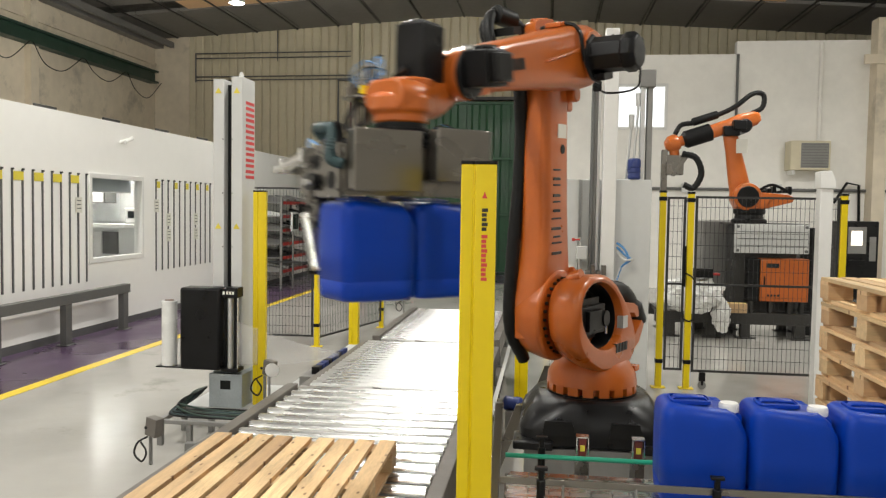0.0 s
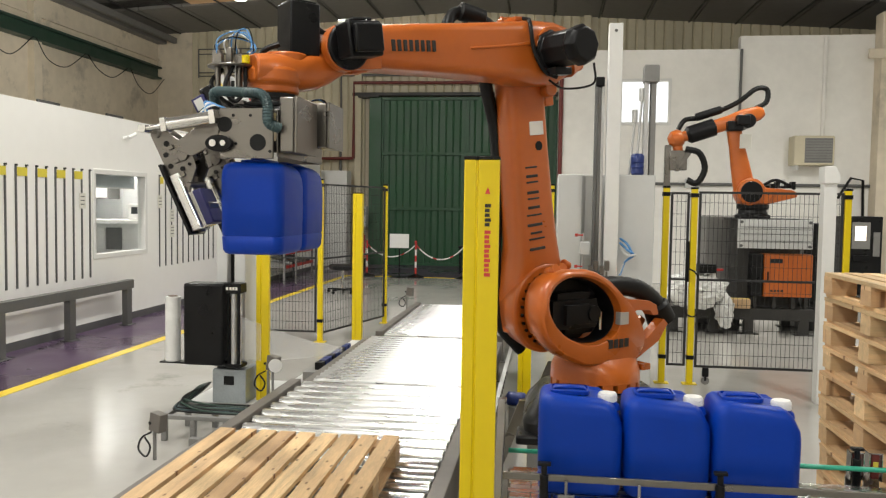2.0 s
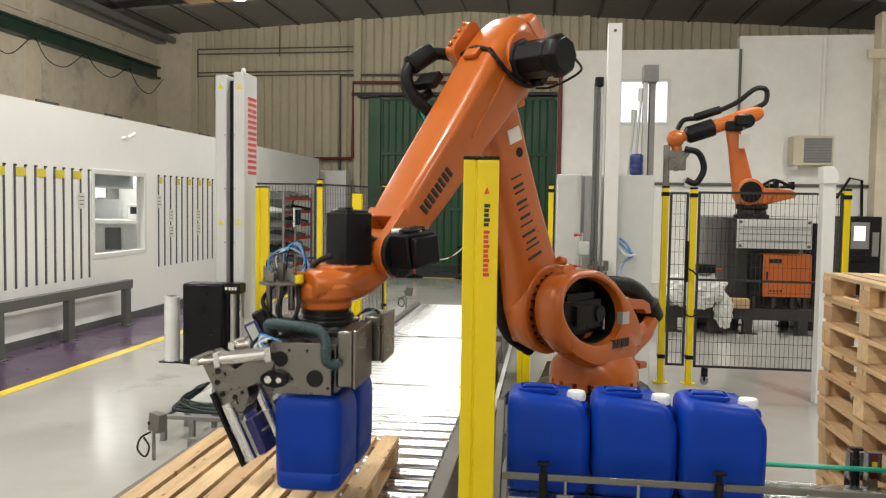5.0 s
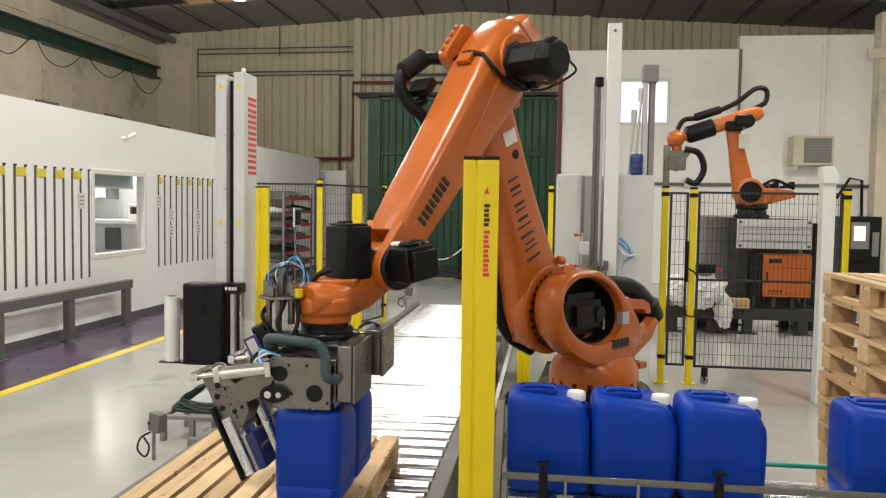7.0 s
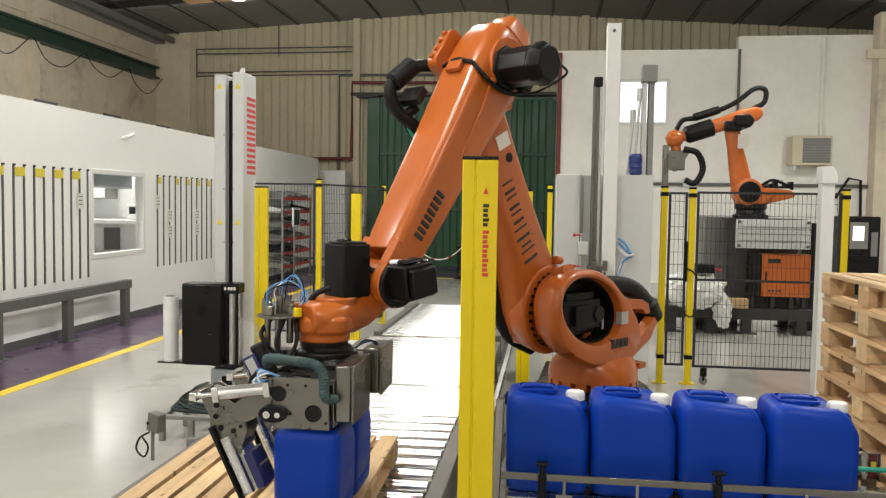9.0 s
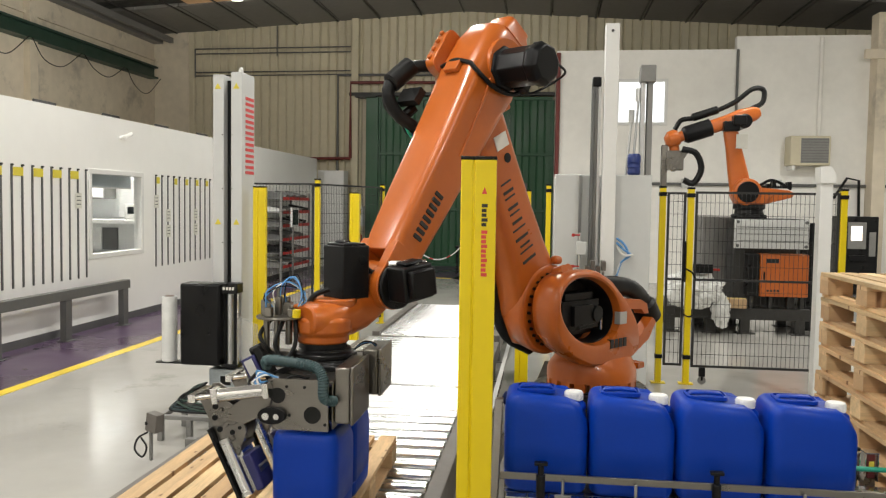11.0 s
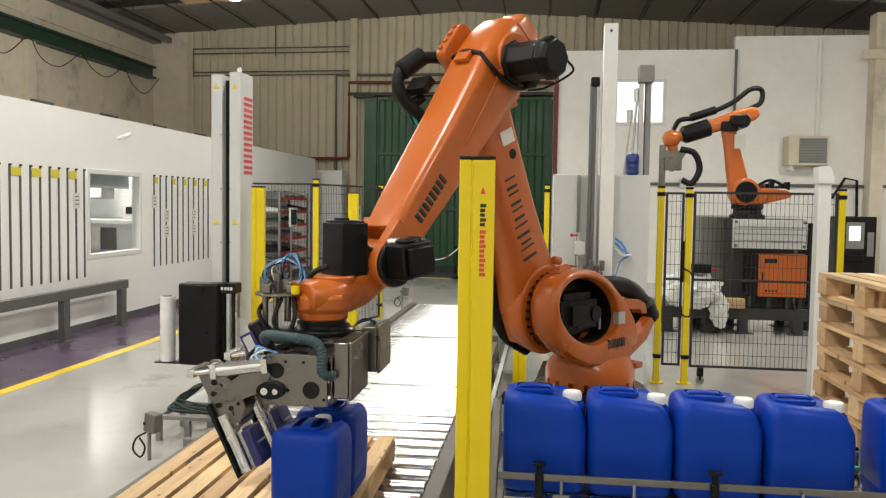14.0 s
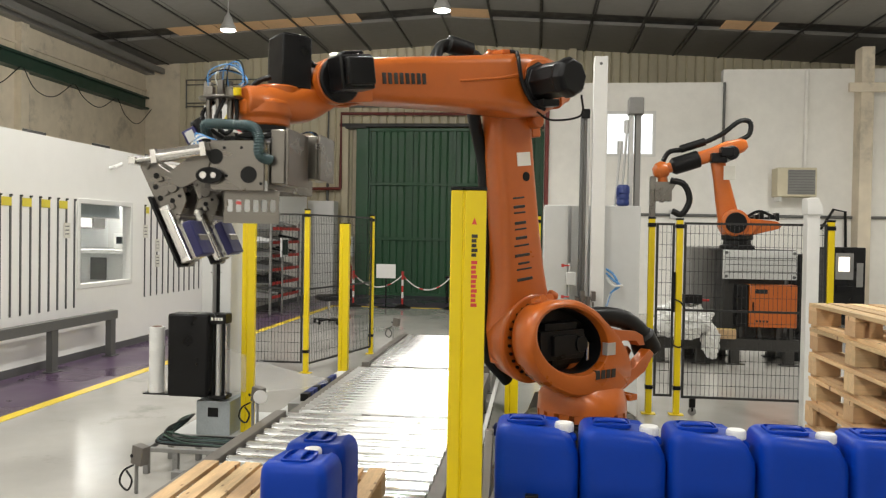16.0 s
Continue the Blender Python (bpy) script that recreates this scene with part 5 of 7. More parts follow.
# ---- stretch-wrapping machine ----
def wrapper():
    t = thing("wrapping_machine", "pale grey stretch-wrapping machine with a tall mast and black film carriage", "wrapping machine")
    for x0, x1, y0, y1, z1, nm in ((-2.787, -2.69, 6.5, 6.75, 2.80, "mast"), (-2.629, -2.53, 6.5, 6.79, 2.82, "mast")):
        box_part(nm, (x0, y0, 0.33, x1, y1, z1), M_LIGHTGREY, t, bevel=0.008)
    box_part("chain_guide", (-2.69, 6.58, 0.33, -2.63, 6.72, 2.76), M_RUBBER, t, "black chain slot", 0.002)
    for z in np.arange(0.5, 2.75, 0.45):
        for x in (-2.70, -2.62):
            bm = B()
            cyl(bm, (x, 6.501, z), (x, 6.494, z), 0.006, 8)
            part("screw", bm, M_BARS, t)
    bm = B()
    turned(bm, (-2.58, 6.6, 2.82), (0, 0, 1), [(0, 0.02), (0.02, 0.022), (0.05, 0.012)], 14)
    part("pin", bm, M_WHITEPAINT, t)
    # tall red letters on the mast, as bars
    for i in range(7):
        z = 2.625 - i * 0.096
        for k in (0.0, 0.046):
            bm = B()
            bx(bm, -2.531, 6.575, z - k - 0.026, -2.5275, 6.765, z - k)
            part("marking", bm, M_REDINK, t, "red lettering bar")
    for x in (-2.74, -2.58):
        for z in (2.68, 1.55):
            bm = B()
            prism(bm, [(x - 0.028, z), (x + 0.028, z), (x, z + 0.048)], "y", 6.4965, 6.4995)
            part("warning_label", bm, M_TAG, t, "yellow warning triangle")
    box_part("base", (-2.77, 6.38, 0.06, -2.48, 6.95, 0.345), M_ZINCBOX, t, "blue-grey metal base housing", 0.006)
    box_part("vent", (-2.67, 6.374, 0.215, -2.58, 6.381, 0.29), M_RUBBER, t)
    box_part("base_frame", (-3.0, 6.3, 0.0, -2.2, 7.3, 0.058), M_LIGHTGREY, t, "", 0.005)
    car = box_part("film_carriage", (-2.99, 6.30, 0.385, -2.645, 6.497, 1.065), M_BLACKCAST, t, "black film carriage", 0.02)
    box_part("cover", (-2.643, 6.33, 0.985, -2.505, 6.47, 1.07), M_BLACKCAST, car, bevel=0.008)
    for k, x in enumerate((-2.63, -2.60, -2.575, -2.55)):
        box_part("marking", (x, 6.3285, 1.015, x + 0.018, 6.3305, 1.04), M_PAPER, car, "pale lettering bar", 0)
    for x, r, mt in ((-2.62, 0.012, M_BLACK), (-2.575, 0.022, M_ALU), (-2.53, 0.014, M_BLACK), (-2.512, 0.008, M_CHROME)):
        bm = B()
        cyl(bm, (x, 6.36, 0.40), (x, 6.36, 0.985), r, 12)
        part("film_roller", bm, mt, car)
    box_part("tray", (-2.643, 6.33, 0.37, -2.50, 6.47, 0.40), M_BLACKCAST, car)
    box_part("tray", (-3.22, 6.34, 0.385, -2.99, 6.46, 0.397), M_BLACKCAST, car)
    roll = thing("film_roll", "white roll of stretch film standing on the carriage tray", "film roll")
    bm = B()
    turned(bm, (-3.125, 6.4, 0.398), (0, 0, 1), [(0, 0.058), (0.002, 0.063), (0.54, 0.063), (0.545, 0.058)], 32)
    part("film", bm, M_FILM, roll)
    bm = B()
    cyl(bm, (-3.125, 6.4, 0.944), (-3.125, 6.4, 0.949), 0.038, 24)
    part("core", bm, M_BROWN, roll, "brown cardboard core")


wrapper()


# ---- green sliding door and back wall fittings ----
def green_door():
    t = thing("door_1", "tall dark green sliding hall door with ribbed panels", "door", kind="structure")
    x0, x1, zt = -4.75, 0.1, 4.72
    box_part("frame", (x0 - 0.35, 22.42, 0.0, x0, 22.62, zt), M_GREEN, t, "lighter green side stile", 0.01)
    w = (x1 - x0) / 4
    for i in range(4):
        for j in range(3):
            a, b = x0 + i * w, x0 + (i + 1) * w
            c, d = 0.08 + j * 1.55, 0.08 + (j + 1) * 1.55 - 0.05
            bm = B()
            n = 6
            for k in range(n):
                u0, u1 = a + (b - a) * k / n, a + (b - a) * (k + 1) / n
                prism(bm, [(u0, 22.60), (u0 + 0.03, 22.585), (u1 - 0.03, 22.585), (u1, 22.60), (u1, 22.62), (u0, 22.62)], "z", c, d)
            part("panel", bm, M_GREEN, t, smooth=0)
    for z in (0.04, 1.6, 3.15, 4.68):
        box_part("rail", (x0, 22.50, z - 0.04, x1, 22.56, z + 0.045), M_GREEN, t, bevel=0.006)
    for i in range(5):
        box_part("rail", (x0 + i * w - 0.05, 22.51, 0.08, x0 + i * w + 0.05, 22.555, 4.64), M_GREEN, t, bevel=0.006)
    box_part("hatch", (-0.95, 22.46, 2.0, -0.55, 22.50, 2.35), M_BARS, t)
    trk = thing("door_track", "dark steel track above the hall door", "track")
    box_part("rail", (-5.6, 22.45, 4.76, 0.2, 22.66, 4.85), M_DARKSTEEL, trk)
    box_part("bracket", (-5.4, 22.3, 4.70, -4.8, 22.66, 4.755), M_DARKSTEEL, trk)
    gap = thing("door_gap", "daylight gap under the hall door", "gap", kind="structure")
    box_part("light", (x0, 22.63, 0.0, x1, 22.66, 0.06), M_WINGLOW, gap, bevel=0)


green_door()


def pipe_run(name, pts, r, material, label, n=10):
    bm = B()
    tube(bm, pts, r, n, 1)
    t = thing(name, label, "pipe")
    part("pipe", bm, material, t)
    return t


# conduits on the gable wall
pipe_run("wall_pipe", [(-5.55, 22.43, 3.0), (-5.55, 22.43, 5.12), (0.3, 22.43, 5.10)], 0.045, M_DARKRED, "dark red fire pipe along the gable wall")
pipe_run("wall_pipe", [(-5.55, 22.43, 3.0), (-7.0, 22.43, 2.98)], 0.045, M_DARKRED, "dark red fire pipe turning along the wall")
pipe_run("wall_pipe", [(0.2, 18.952, 0.0), (0.2, 18.952, 5.25)], 0.05, M_DARKRED, "dark red pipe beside the white wall")
pipe_run("wall_pipe", [(-5.95, 22.55, 2.6), (-5.95, 22.55, 5.35), (-1.4, 22.55, 5.35)], 0.04, M_PIPE, "grey conduit on the gable wall")
for _z in (5.35, 5.45, 5.98, 6.12):
    pipe_run("wall_pipe", [(-10.2, 22.58, _z), (-5.6, 22.58, _z + 0.03)], 0.017, M_PIPE, "thin grey conduit on the gable wall")
pipe_run("wall_pipe", [(-7.75, 22.58, 5.9), (-7.75, 22.58, 6.75)], 0.017, M_PIPE, "thin upright conduit on the gable wall")
pipe_run("wall_pipe", [(-10.2, 22.56, 5.3), (-10.2, 22.56, 6.12)], 0.02, M_PIPE, "short upright conduit on the gable wall")
for _x in (-5.45, 0.9):
    bm = B()
    bx(bm, _x - 0.1, 22.5, 0, _x + 0.1, 22.69, roof_z(_x))
    structure("trim_column", bm, M_CLAD, "cream steel column on the gable wall", 0.01)
bm = B()
bx(bm, LEFT + 0.02, FRONT, 5.22, LEFT + 0.3, 22.3, 5.27)
bx(bm, LEFT + 0.14, FRONT, 5.27, LEFT + 0.18, 22.3, 5.52)
bx(bm, LEFT + 0.02, FRONT, 5.52, LEFT + 0.3, 22.3, 5.57)
for _y in np.arange(-4, 22, 2.5):
    bx(bm, LEFT + 0.02, _y, 5.27, LEFT + 0.14, _y + 0.02, 5.52)
structure("trim_beam", bm, M_GREENBEAM, "dark green steel crane beam on the side wall")
bm = B()
bx(bm, LEFT + 0.02, FRONT, 6.28, LEFT + 0.3, BACK - 0.1, 6.42)
bx(bm, LEFT + 0.5, FRONT, 6.3, LEFT + 0.62, BACK - 0.1, 6.45)
structure("trim_gutter", bm, M_FRAME, "dark eaves beam under the roof")
for _k, _y in enumerate((14.5, 16.5, 18.5, 20.5)):
    bm = B()
    tube(bm, [(LEFT + 0.32, _y, 5.24), (LEFT + 0.34, _y + 0.4, 4.95 - 0.12 * (_k % 2)), (LEFT + 0.33, _y + 1.1, 4.72 + 0.07 * (_k % 3)), (LEFT + 0.32, _y + 1.9, 5.24)], 0.011, 6)
    t = thing("hanging_cable", "thin dark cable sagging under the beam", "cable", group="sagging cables")
    part("cable", bm, M_RUBBER, t)
# slots with short brackets above the partition
for _i in range(6):
    t = thing("wall_bracket", "short dark bracket on top of the partition", "bracket", pose(-6.3, 7.9 + _i * 1.55, 2.89), group="partition brackets")
    box_part("arm", (-0.02, -0.25, 0.0, 0.04, 0.25, 0.035), M_DARKSTEEL, t)
    box_part("clip", (0.04, -0.23, 0.03, 0.06, 0.23, 0.07), M_DARKSTEEL, t)

# window high in the white wall
_w = thing("window_2", "white-framed frosted window bright with daylight", "window", kind="structure")
for _c in ((1.51, 18.97, 3.61, 1.58, 19.1, 4.66), (2.60, 18.97, 3.61, 2.67, 19.1, 4.66), (1.58, 18.97, 3.61, 2.60, 19.1, 3.68), (1.58, 18.97, 4.59, 2.60, 19.1, 4.66), (2.06, 18.98, 3.68, 2.12, 19.1, 4.59)):
    box_part("window_frame", _c, M_WHITEPAINT, _w)
for _a, _b in ((1.58, 2.06), (2.12, 2.60)):
    box_part("pane", (_a, 19.05, 3.68, _b, 19.06, 4.59), M_WINGLOW, _w, bevel=0)


# ---- infeed conveyor for the canisters ----
def infeed():
    t = thing("slat_conveyor", "steel slat-chain conveyor with guide rails that feeds the canisters", "conveyor")
    z = ROW_Z - 0.001
    x0, x1, y0, y1 = -0.15, 3.6, 2.955, 3.30
    for ya, yb in ((y0 - 0.03, y0 - 0.004), (y1 + 0.004, y1 + 0.03)):
        box_part("side_plate", (x0, ya, z - 0.17, x1, yb, z - 0.012), M_STEEL, t, bevel=0.003)
    box_part("bed", (x0 + 0.02, y0, z - 0.12, x1, y1, z - 0.012), M_FRAME, t)
    bm = B()
    bx(bm, 0.003, y0, z - 0.010, 0.078, y1, z)
    for k in range(3):
        yy = y0 + 0.06 + k * 0.11
        bx(bm, -0.006, yy, z - 0.009, 0.003, yy + 0.04, z - 0.001)
    sl = part("slat", bm, M_ZINC, t, smooth=0)
    for i in range(46):
        o = sl if i == 0 else new("slat", sl.data)
        o.parent = t
        o.location = (x0 + 0.02 + i * 0.08, 0, 0)
    # front strip rail and rear green rod on brackets
    box_part("guide_rail", (x0, 2.930, 0.742, x1, 2.940, 0.768), M_STEEL, t, "flat steel guide rail", 0.002)
    bm = B()
    cyl(bm, (x0 - 0.0, 3.345, 0.723), (x1, 3.345, 0.723), 0.010, 14)
    part("guide_rod", bm, M_GREENTUBE, t, "green plastic-coated guide rod")
    for x in (0.0, 0.62, 1.24, 1.86):
        for y, zz, s in ((2.918, 0.72, -1), (3.372, 0.705, 1)):
            bm = B()
            cyl(bm, (x, y, zz - 0.15), (x, y, zz + 0.05), 0.016, 12)
            cyl(bm, (x, y, zz + 0.05), (x, y, zz + 0.085), 0.011, 12)
            bx(bm, x - 0.024, y - 0.014, zz + 0.085, x + 0.024, y + 0.014, zz + 0.097)
            part("clamp", bm, M_BLACK, t, "black rail clamp with a wing knob", bevel=0.003)
    for x in (0.08, 0.34, 0.92, 1.5):
        bm = B()
        cyl(bm, (x, 2.917, 0.55), (x, 2.917, 0.752), 0.006, 8)
        bx(bm, x - 0.03, 2.908, 0.60, x + 0.03, 2.924, 0.70)
        part("bracket", bm, M_FRAME, t, bevel=0.002)
    for x in (0.2, 1.5, 2.8):
        for y in (y0 + 0.01, y1 - 0.05):
            box_part("leg", (x, y, 0.0, x + 0.05, y + 0.04, z - 0.121), M_STEEL, t)
    # end arm beside the yellow column
    bm = B()
    prism(bm, [(3.0, 0.50), (3.06, 0.50), (3.42, 0.90), (3.42, 0.93), (3.38, 0.93)], "x", -0.20, -0.165)
    part("end_arm", bm, M_STEEL, t, "slanted steel end arm", bevel=0.003)
    for x, z in ((0.17, 0.745), (0.40, 0.745), (1.25, 0.72), (1.32, 0.72)):
        s = thing("photo_sensor", "small red photo sensor in a steel bracket behind the green rod", "sensor", pose(x, 3.41, z), group="photo sensors")
        bm = B()
        bx(bm, -0.026, -0.02, -0.06, -0.022, 0.03, 0.055)
        bx(bm, 0.022, -0.02, -0.06, 0.026, 0.03, 0.055)
        bx(bm, -0.026, -0.02, 0.052, 0.026, 0.03, 0.056)
        bx(bm, -0.03, 0.02, -0.24, 0.03, 0.03, -0.05)
        part("bracket", bm, M_CHROME, s)
        box_part("housing", (-0.016, -0.015, -0.05, 0.016, 0.02, 0.048), M_DARKRED, s, bevel=0.003)
        box_part("lens", (-0.01, -0.018, -0.005, 0.01, -0.0145, 0.02), M_TAG, s, bevel=0.001)


infeed()


# ---- guard rail and bar racks on the partition ----
def guard_rail():
    t = thing("guard_rail", "grey steel guard rail standing along the partition", "rail")
    X = -5.86
    box_part("beam", (X, 2.0, 0.51, X + 0.1, 10.62, 0.63), M_PIPE, t, bevel=0.006)
    for y in (3.9, 5.2, 6.5, 7.8, 9.1, 10.45):
        box_part("post", (X + 0.01, y, 0.012, X + 0.09, y + 0.13, 0.509), M_PIPE, t, bevel=0.004)
        box_part("foot", (X - 0.03, y - 0.03, 0.004, X + 0.13, y + 0.16, 0.014), M_PIPE, t)


guard_rail()
_rng = random.Random(3)
_bars = [7.02 + 0.1866 * i for i in range(17)] + [11.93 + 0.203 * i for i in range(11)]
_bar = None
for _i, _y in enumerate(_bars):
    t = thing("wall_strip", "long dark metal strip hanging on the white partition", "strip", pose(-6.05, _y, 0), group="hanging strips")
    box_part("strip", (0.002, -0.014, 0.705, 0.014, 0.014, 2.115), M_BARS, t, bevel=0.002)
    bm = B()
    cyl(bm, (0.0, 0, 2.125), (0.03, 0, 2.125), 0.012, 10)
    part("hook", bm, M_DARKSTEEL, t)
    if _i % 2 == 0 and _i < 16 or _i in (17, 20, 22, 24, 26):
        g = thing("price_tag", "yellow paper tag above the hanging strips", "tag", pose(-6.05, _y, 0), group="yellow tags")
        wide = 0.21 if _i < 17 else 0.13
        bm = B()
        bx(bm, 0.016, 0.012, 2.0, 0.019, 0.012 + wide - 0.03, 2.1)
        part("sheet", bm, M_TAG, g)
    if _i in (15, 17, 19, 24):
        for z in (1.72,) if _i in (15, 17) else (1.5, 1.25):
            g = thing("paper_label", "small white paper label tied to a strip", "label", pose(-6.05, _y, 0), group="paper labels")
            bm = B()
            bx(bm, 0.017, -0.07, z - 0.1, 0.02, 0.07, z + 0.1)
            part("sheet", bm, M_PAPER, g)
            for k in range(3):
                bm = B()
                bx(bm, 0.0202, -0.045, z + 0.05 - k * 0.05, 0.0212, 0.045, z + 0.062 - k * 0.05)
                part("print", bm, M_BARS, g)
_c = thing("wall_camera", "small white camera bracket high on the partition", "camera", pose(-6.05, 10.9, 2.62))
bm = B()
cyl(bm, (0, 0, 0), (0.12, 0, 0.03), 0.025, 12)
cyl(bm, (0.1, -0.06, 0.0), (0.14, 0.06, 0.06), 0.03, 12)
part("body", bm, M_WHITEPAINT, _c)


# ---- filling machine cabinet with masts ----
def filling_machine():
    t = thing("filling_machine", "pale grey machine cabinet with upright masts and a blue motor", "machine")
    bm = B()
    prism(bm, [(0.07, 7.8), (0.30, 7.8), (0.33, 7.9), (0.58, 7.9), (0.61, 7.8), (0.975, 7.8), (0.975, 8.7), (0.07, 8.7)], "z", 0.05, 2.05)
    part("body", bm, M_LIGHTGREY, t, bevel=0.008)
    box_part("plinth", (0.1, 7.85, 0, 0.95, 8.65, 0.05), M_DARKSTEEL, t)
    box_part("mast", (0.505, 7.64, 0.0, 0.63, 7.78, 3.43), M_WHITEPAINT, t, "tall white square mast", 0.006)
    bm = B()
    cyl(bm, (0.567, 7.639, 3.36), (0.567, 7.634, 3.36), 0.014, 12)
    part("bolt", bm, M_BARS, t)
    box_part("guide", (0.395, 7.70, 0.9, 0.425, 7.79, 2.9), M_PIPE, t)
    box_part("guide", (0.455, 7.70, 0.9, 0.48, 7.79, 2.9), M_ALU, t)
    box_part("belt", (0.426, 7.72, 0.95, 0.454, 7.78, 2.85), M_FRAME, t)
    box_part("pulley_box", (0.40, 7.69, 2.86, 0.48, 7.80, 2.95), M_BLACK, t, bevel=0.01)
    box_part("guide", (0.86, 7.86, 2.05, 0.90, 7.96, 2.98), M_ALU, t)
    box_part("guide", (0.92, 7.86, 1.9, 0.97, 7.98, 3.02), M_FRAME, t)
    box_part("head", (0.85, 7.82, 2.92, 0.99, 7.98, 3.08), M_FRAME, t, bevel=0.01)
    for x, z1 in ((0.74, 2.55), (0.80, 2.75)):
        bm = B()
        cyl(bm, (x, 7.9, 2.05), (x + 0.04, 7.9, z1), 0.012, 10)
        cyl(bm, (x + 0.04, 7.9, z1), (x + 0.04, 7.9, z1 + 0.12), 0.028, 12)
        part("rod", bm, M_ALU, t)
    bm = B()
    turned(bm, (0.81, 7.84, 2.05), (0, 0, 1), [(0, 0.05), (0.02, 0.062), (0.06, 0.055), (0.07, 0.062), (0.11, 0.055), (0.12, 0.062), (0.18, 0.06), (0.20, 0.045)], 20)
    bx(bm, 0.75, 7.80, 2.14, 0.79, 7.88, 2.22)
    part("motor", bm, M_NAVY, t, "dark blue geared motor", bevel=0.004)
    bm = B()
    bx(bm, 0.28, 7.55, 1.30, 0.37, 7.62, 1.42)
    part("control_box", bm, M_LIGHTGREY, t, "small grey control box", bevel=0.006)
    bm = B()
    cyl(bm, (0.31, 7.60, 0.9), (0.31, 7.60, 1.50), 0.012, 10)
    part("stem", bm, M_ALU, t)
    for z in (1.19, 1.48):
        bm = B()
        cyl(bm, (0.31, 7.58, z), (0.25, 7.58, z), 0.008, 8)
        bx(bm, 0.235, 7.565, z - 0.014, 0.262, 7.595, z + 0.014)
        part("lever", bm, M_RED, t, "small red-tipped lever", bevel=0.003)
    for k in range(4):
        bm = B()
        bx(bm, 0.36 + 0.05 * k, 7.5, 1.12 + 0.04 * (k % 2), 0.40 + 0.05 * k, 7.62, 1.20 + 0.05 * k % 0.1)
        cyl(bm, (0.38 + 0.05 * k, 7.56, 0.9), (0.38 + 0.05 * k, 7.56, 1.15), 0.01, 8)
        part("fitting", bm, M_STEEL, t, "steel valve fitting", bevel=0.004)
    for k in range(3):
        bm = B()
        tube(bm, [(0.66, 7.72, 1.45 - 0.04 * k), (0.72, 7.64, 1.40 - 0.05 * k), (0.76 + 0.02 * k, 7.66, 1.30), (0.70, 7.70, 1.22), (0.66, 7.7, 1.1)], 0.011, 8)
        part("air_tube", bm, M_CYANTUBE if k < 2 else M_WHITEPAINT, t, "looped blue air tube")


filling_machine()
_p = thing("white_post", "white square post with a slanted top plate beside the fence", "post")
box_part("upright", (2.405, 7.55, 0, 2.515, 7.67, 2.02), M_WHITEPAINT, _p, bevel=0.006)
bm = B()
prism(bm, [(2.395, 1.98), (2.53, 1.98), (2.53, 2.06), (2.49, 2.13), (2.395, 2.13)], "y", 7.53, 7.69)
part("cap", bm, M_WHITEPAINT, _p, bevel=0.006)
_c = thing("gate_latch", "black latch and hasp on the gate post", "latch")
box_part("body", (1.33, 8.14, 1.02, 1.365, 8.168, 1.42), M_BLACK, _c, bevel=0.005)
bm = B()
tube(bm, [(1.365, 8.15, 1.15), (1.42, 8.13, 1.12), (1.46, 8.13, 1.06)], 0.008, 8)
part("hasp", bm, M_BLACK, _c)
bm = B()
tube(bm, [(1.355, 8.15, 0.78), (1.34, 8.13, 0.72), (1.40, 8.13, 0.68), (1.45, 8.13, 0.7)], 0.008, 8)
part("hasp", bm, M_BLACK, _c)
_c = thing("caster", "small swivel caster under the gate", "caster", pose(1.56, 8.2, 0))
bm = B()
cyl(bm, (0, -0.012, 0.04), (0, 0.012, 0.04), 0.04, 18)
part("wheel", bm, M_FRAME, _c)
bm = B()
bx(bm, -0.03, -0.02, 0.08, 0.03, 0.02, 0.168)
bx(bm, -0.01, -0.022, 0.04, 0.01, -0.016, 0.08)
part("fork", bm, M_BLACK, _c, bevel=0.003)


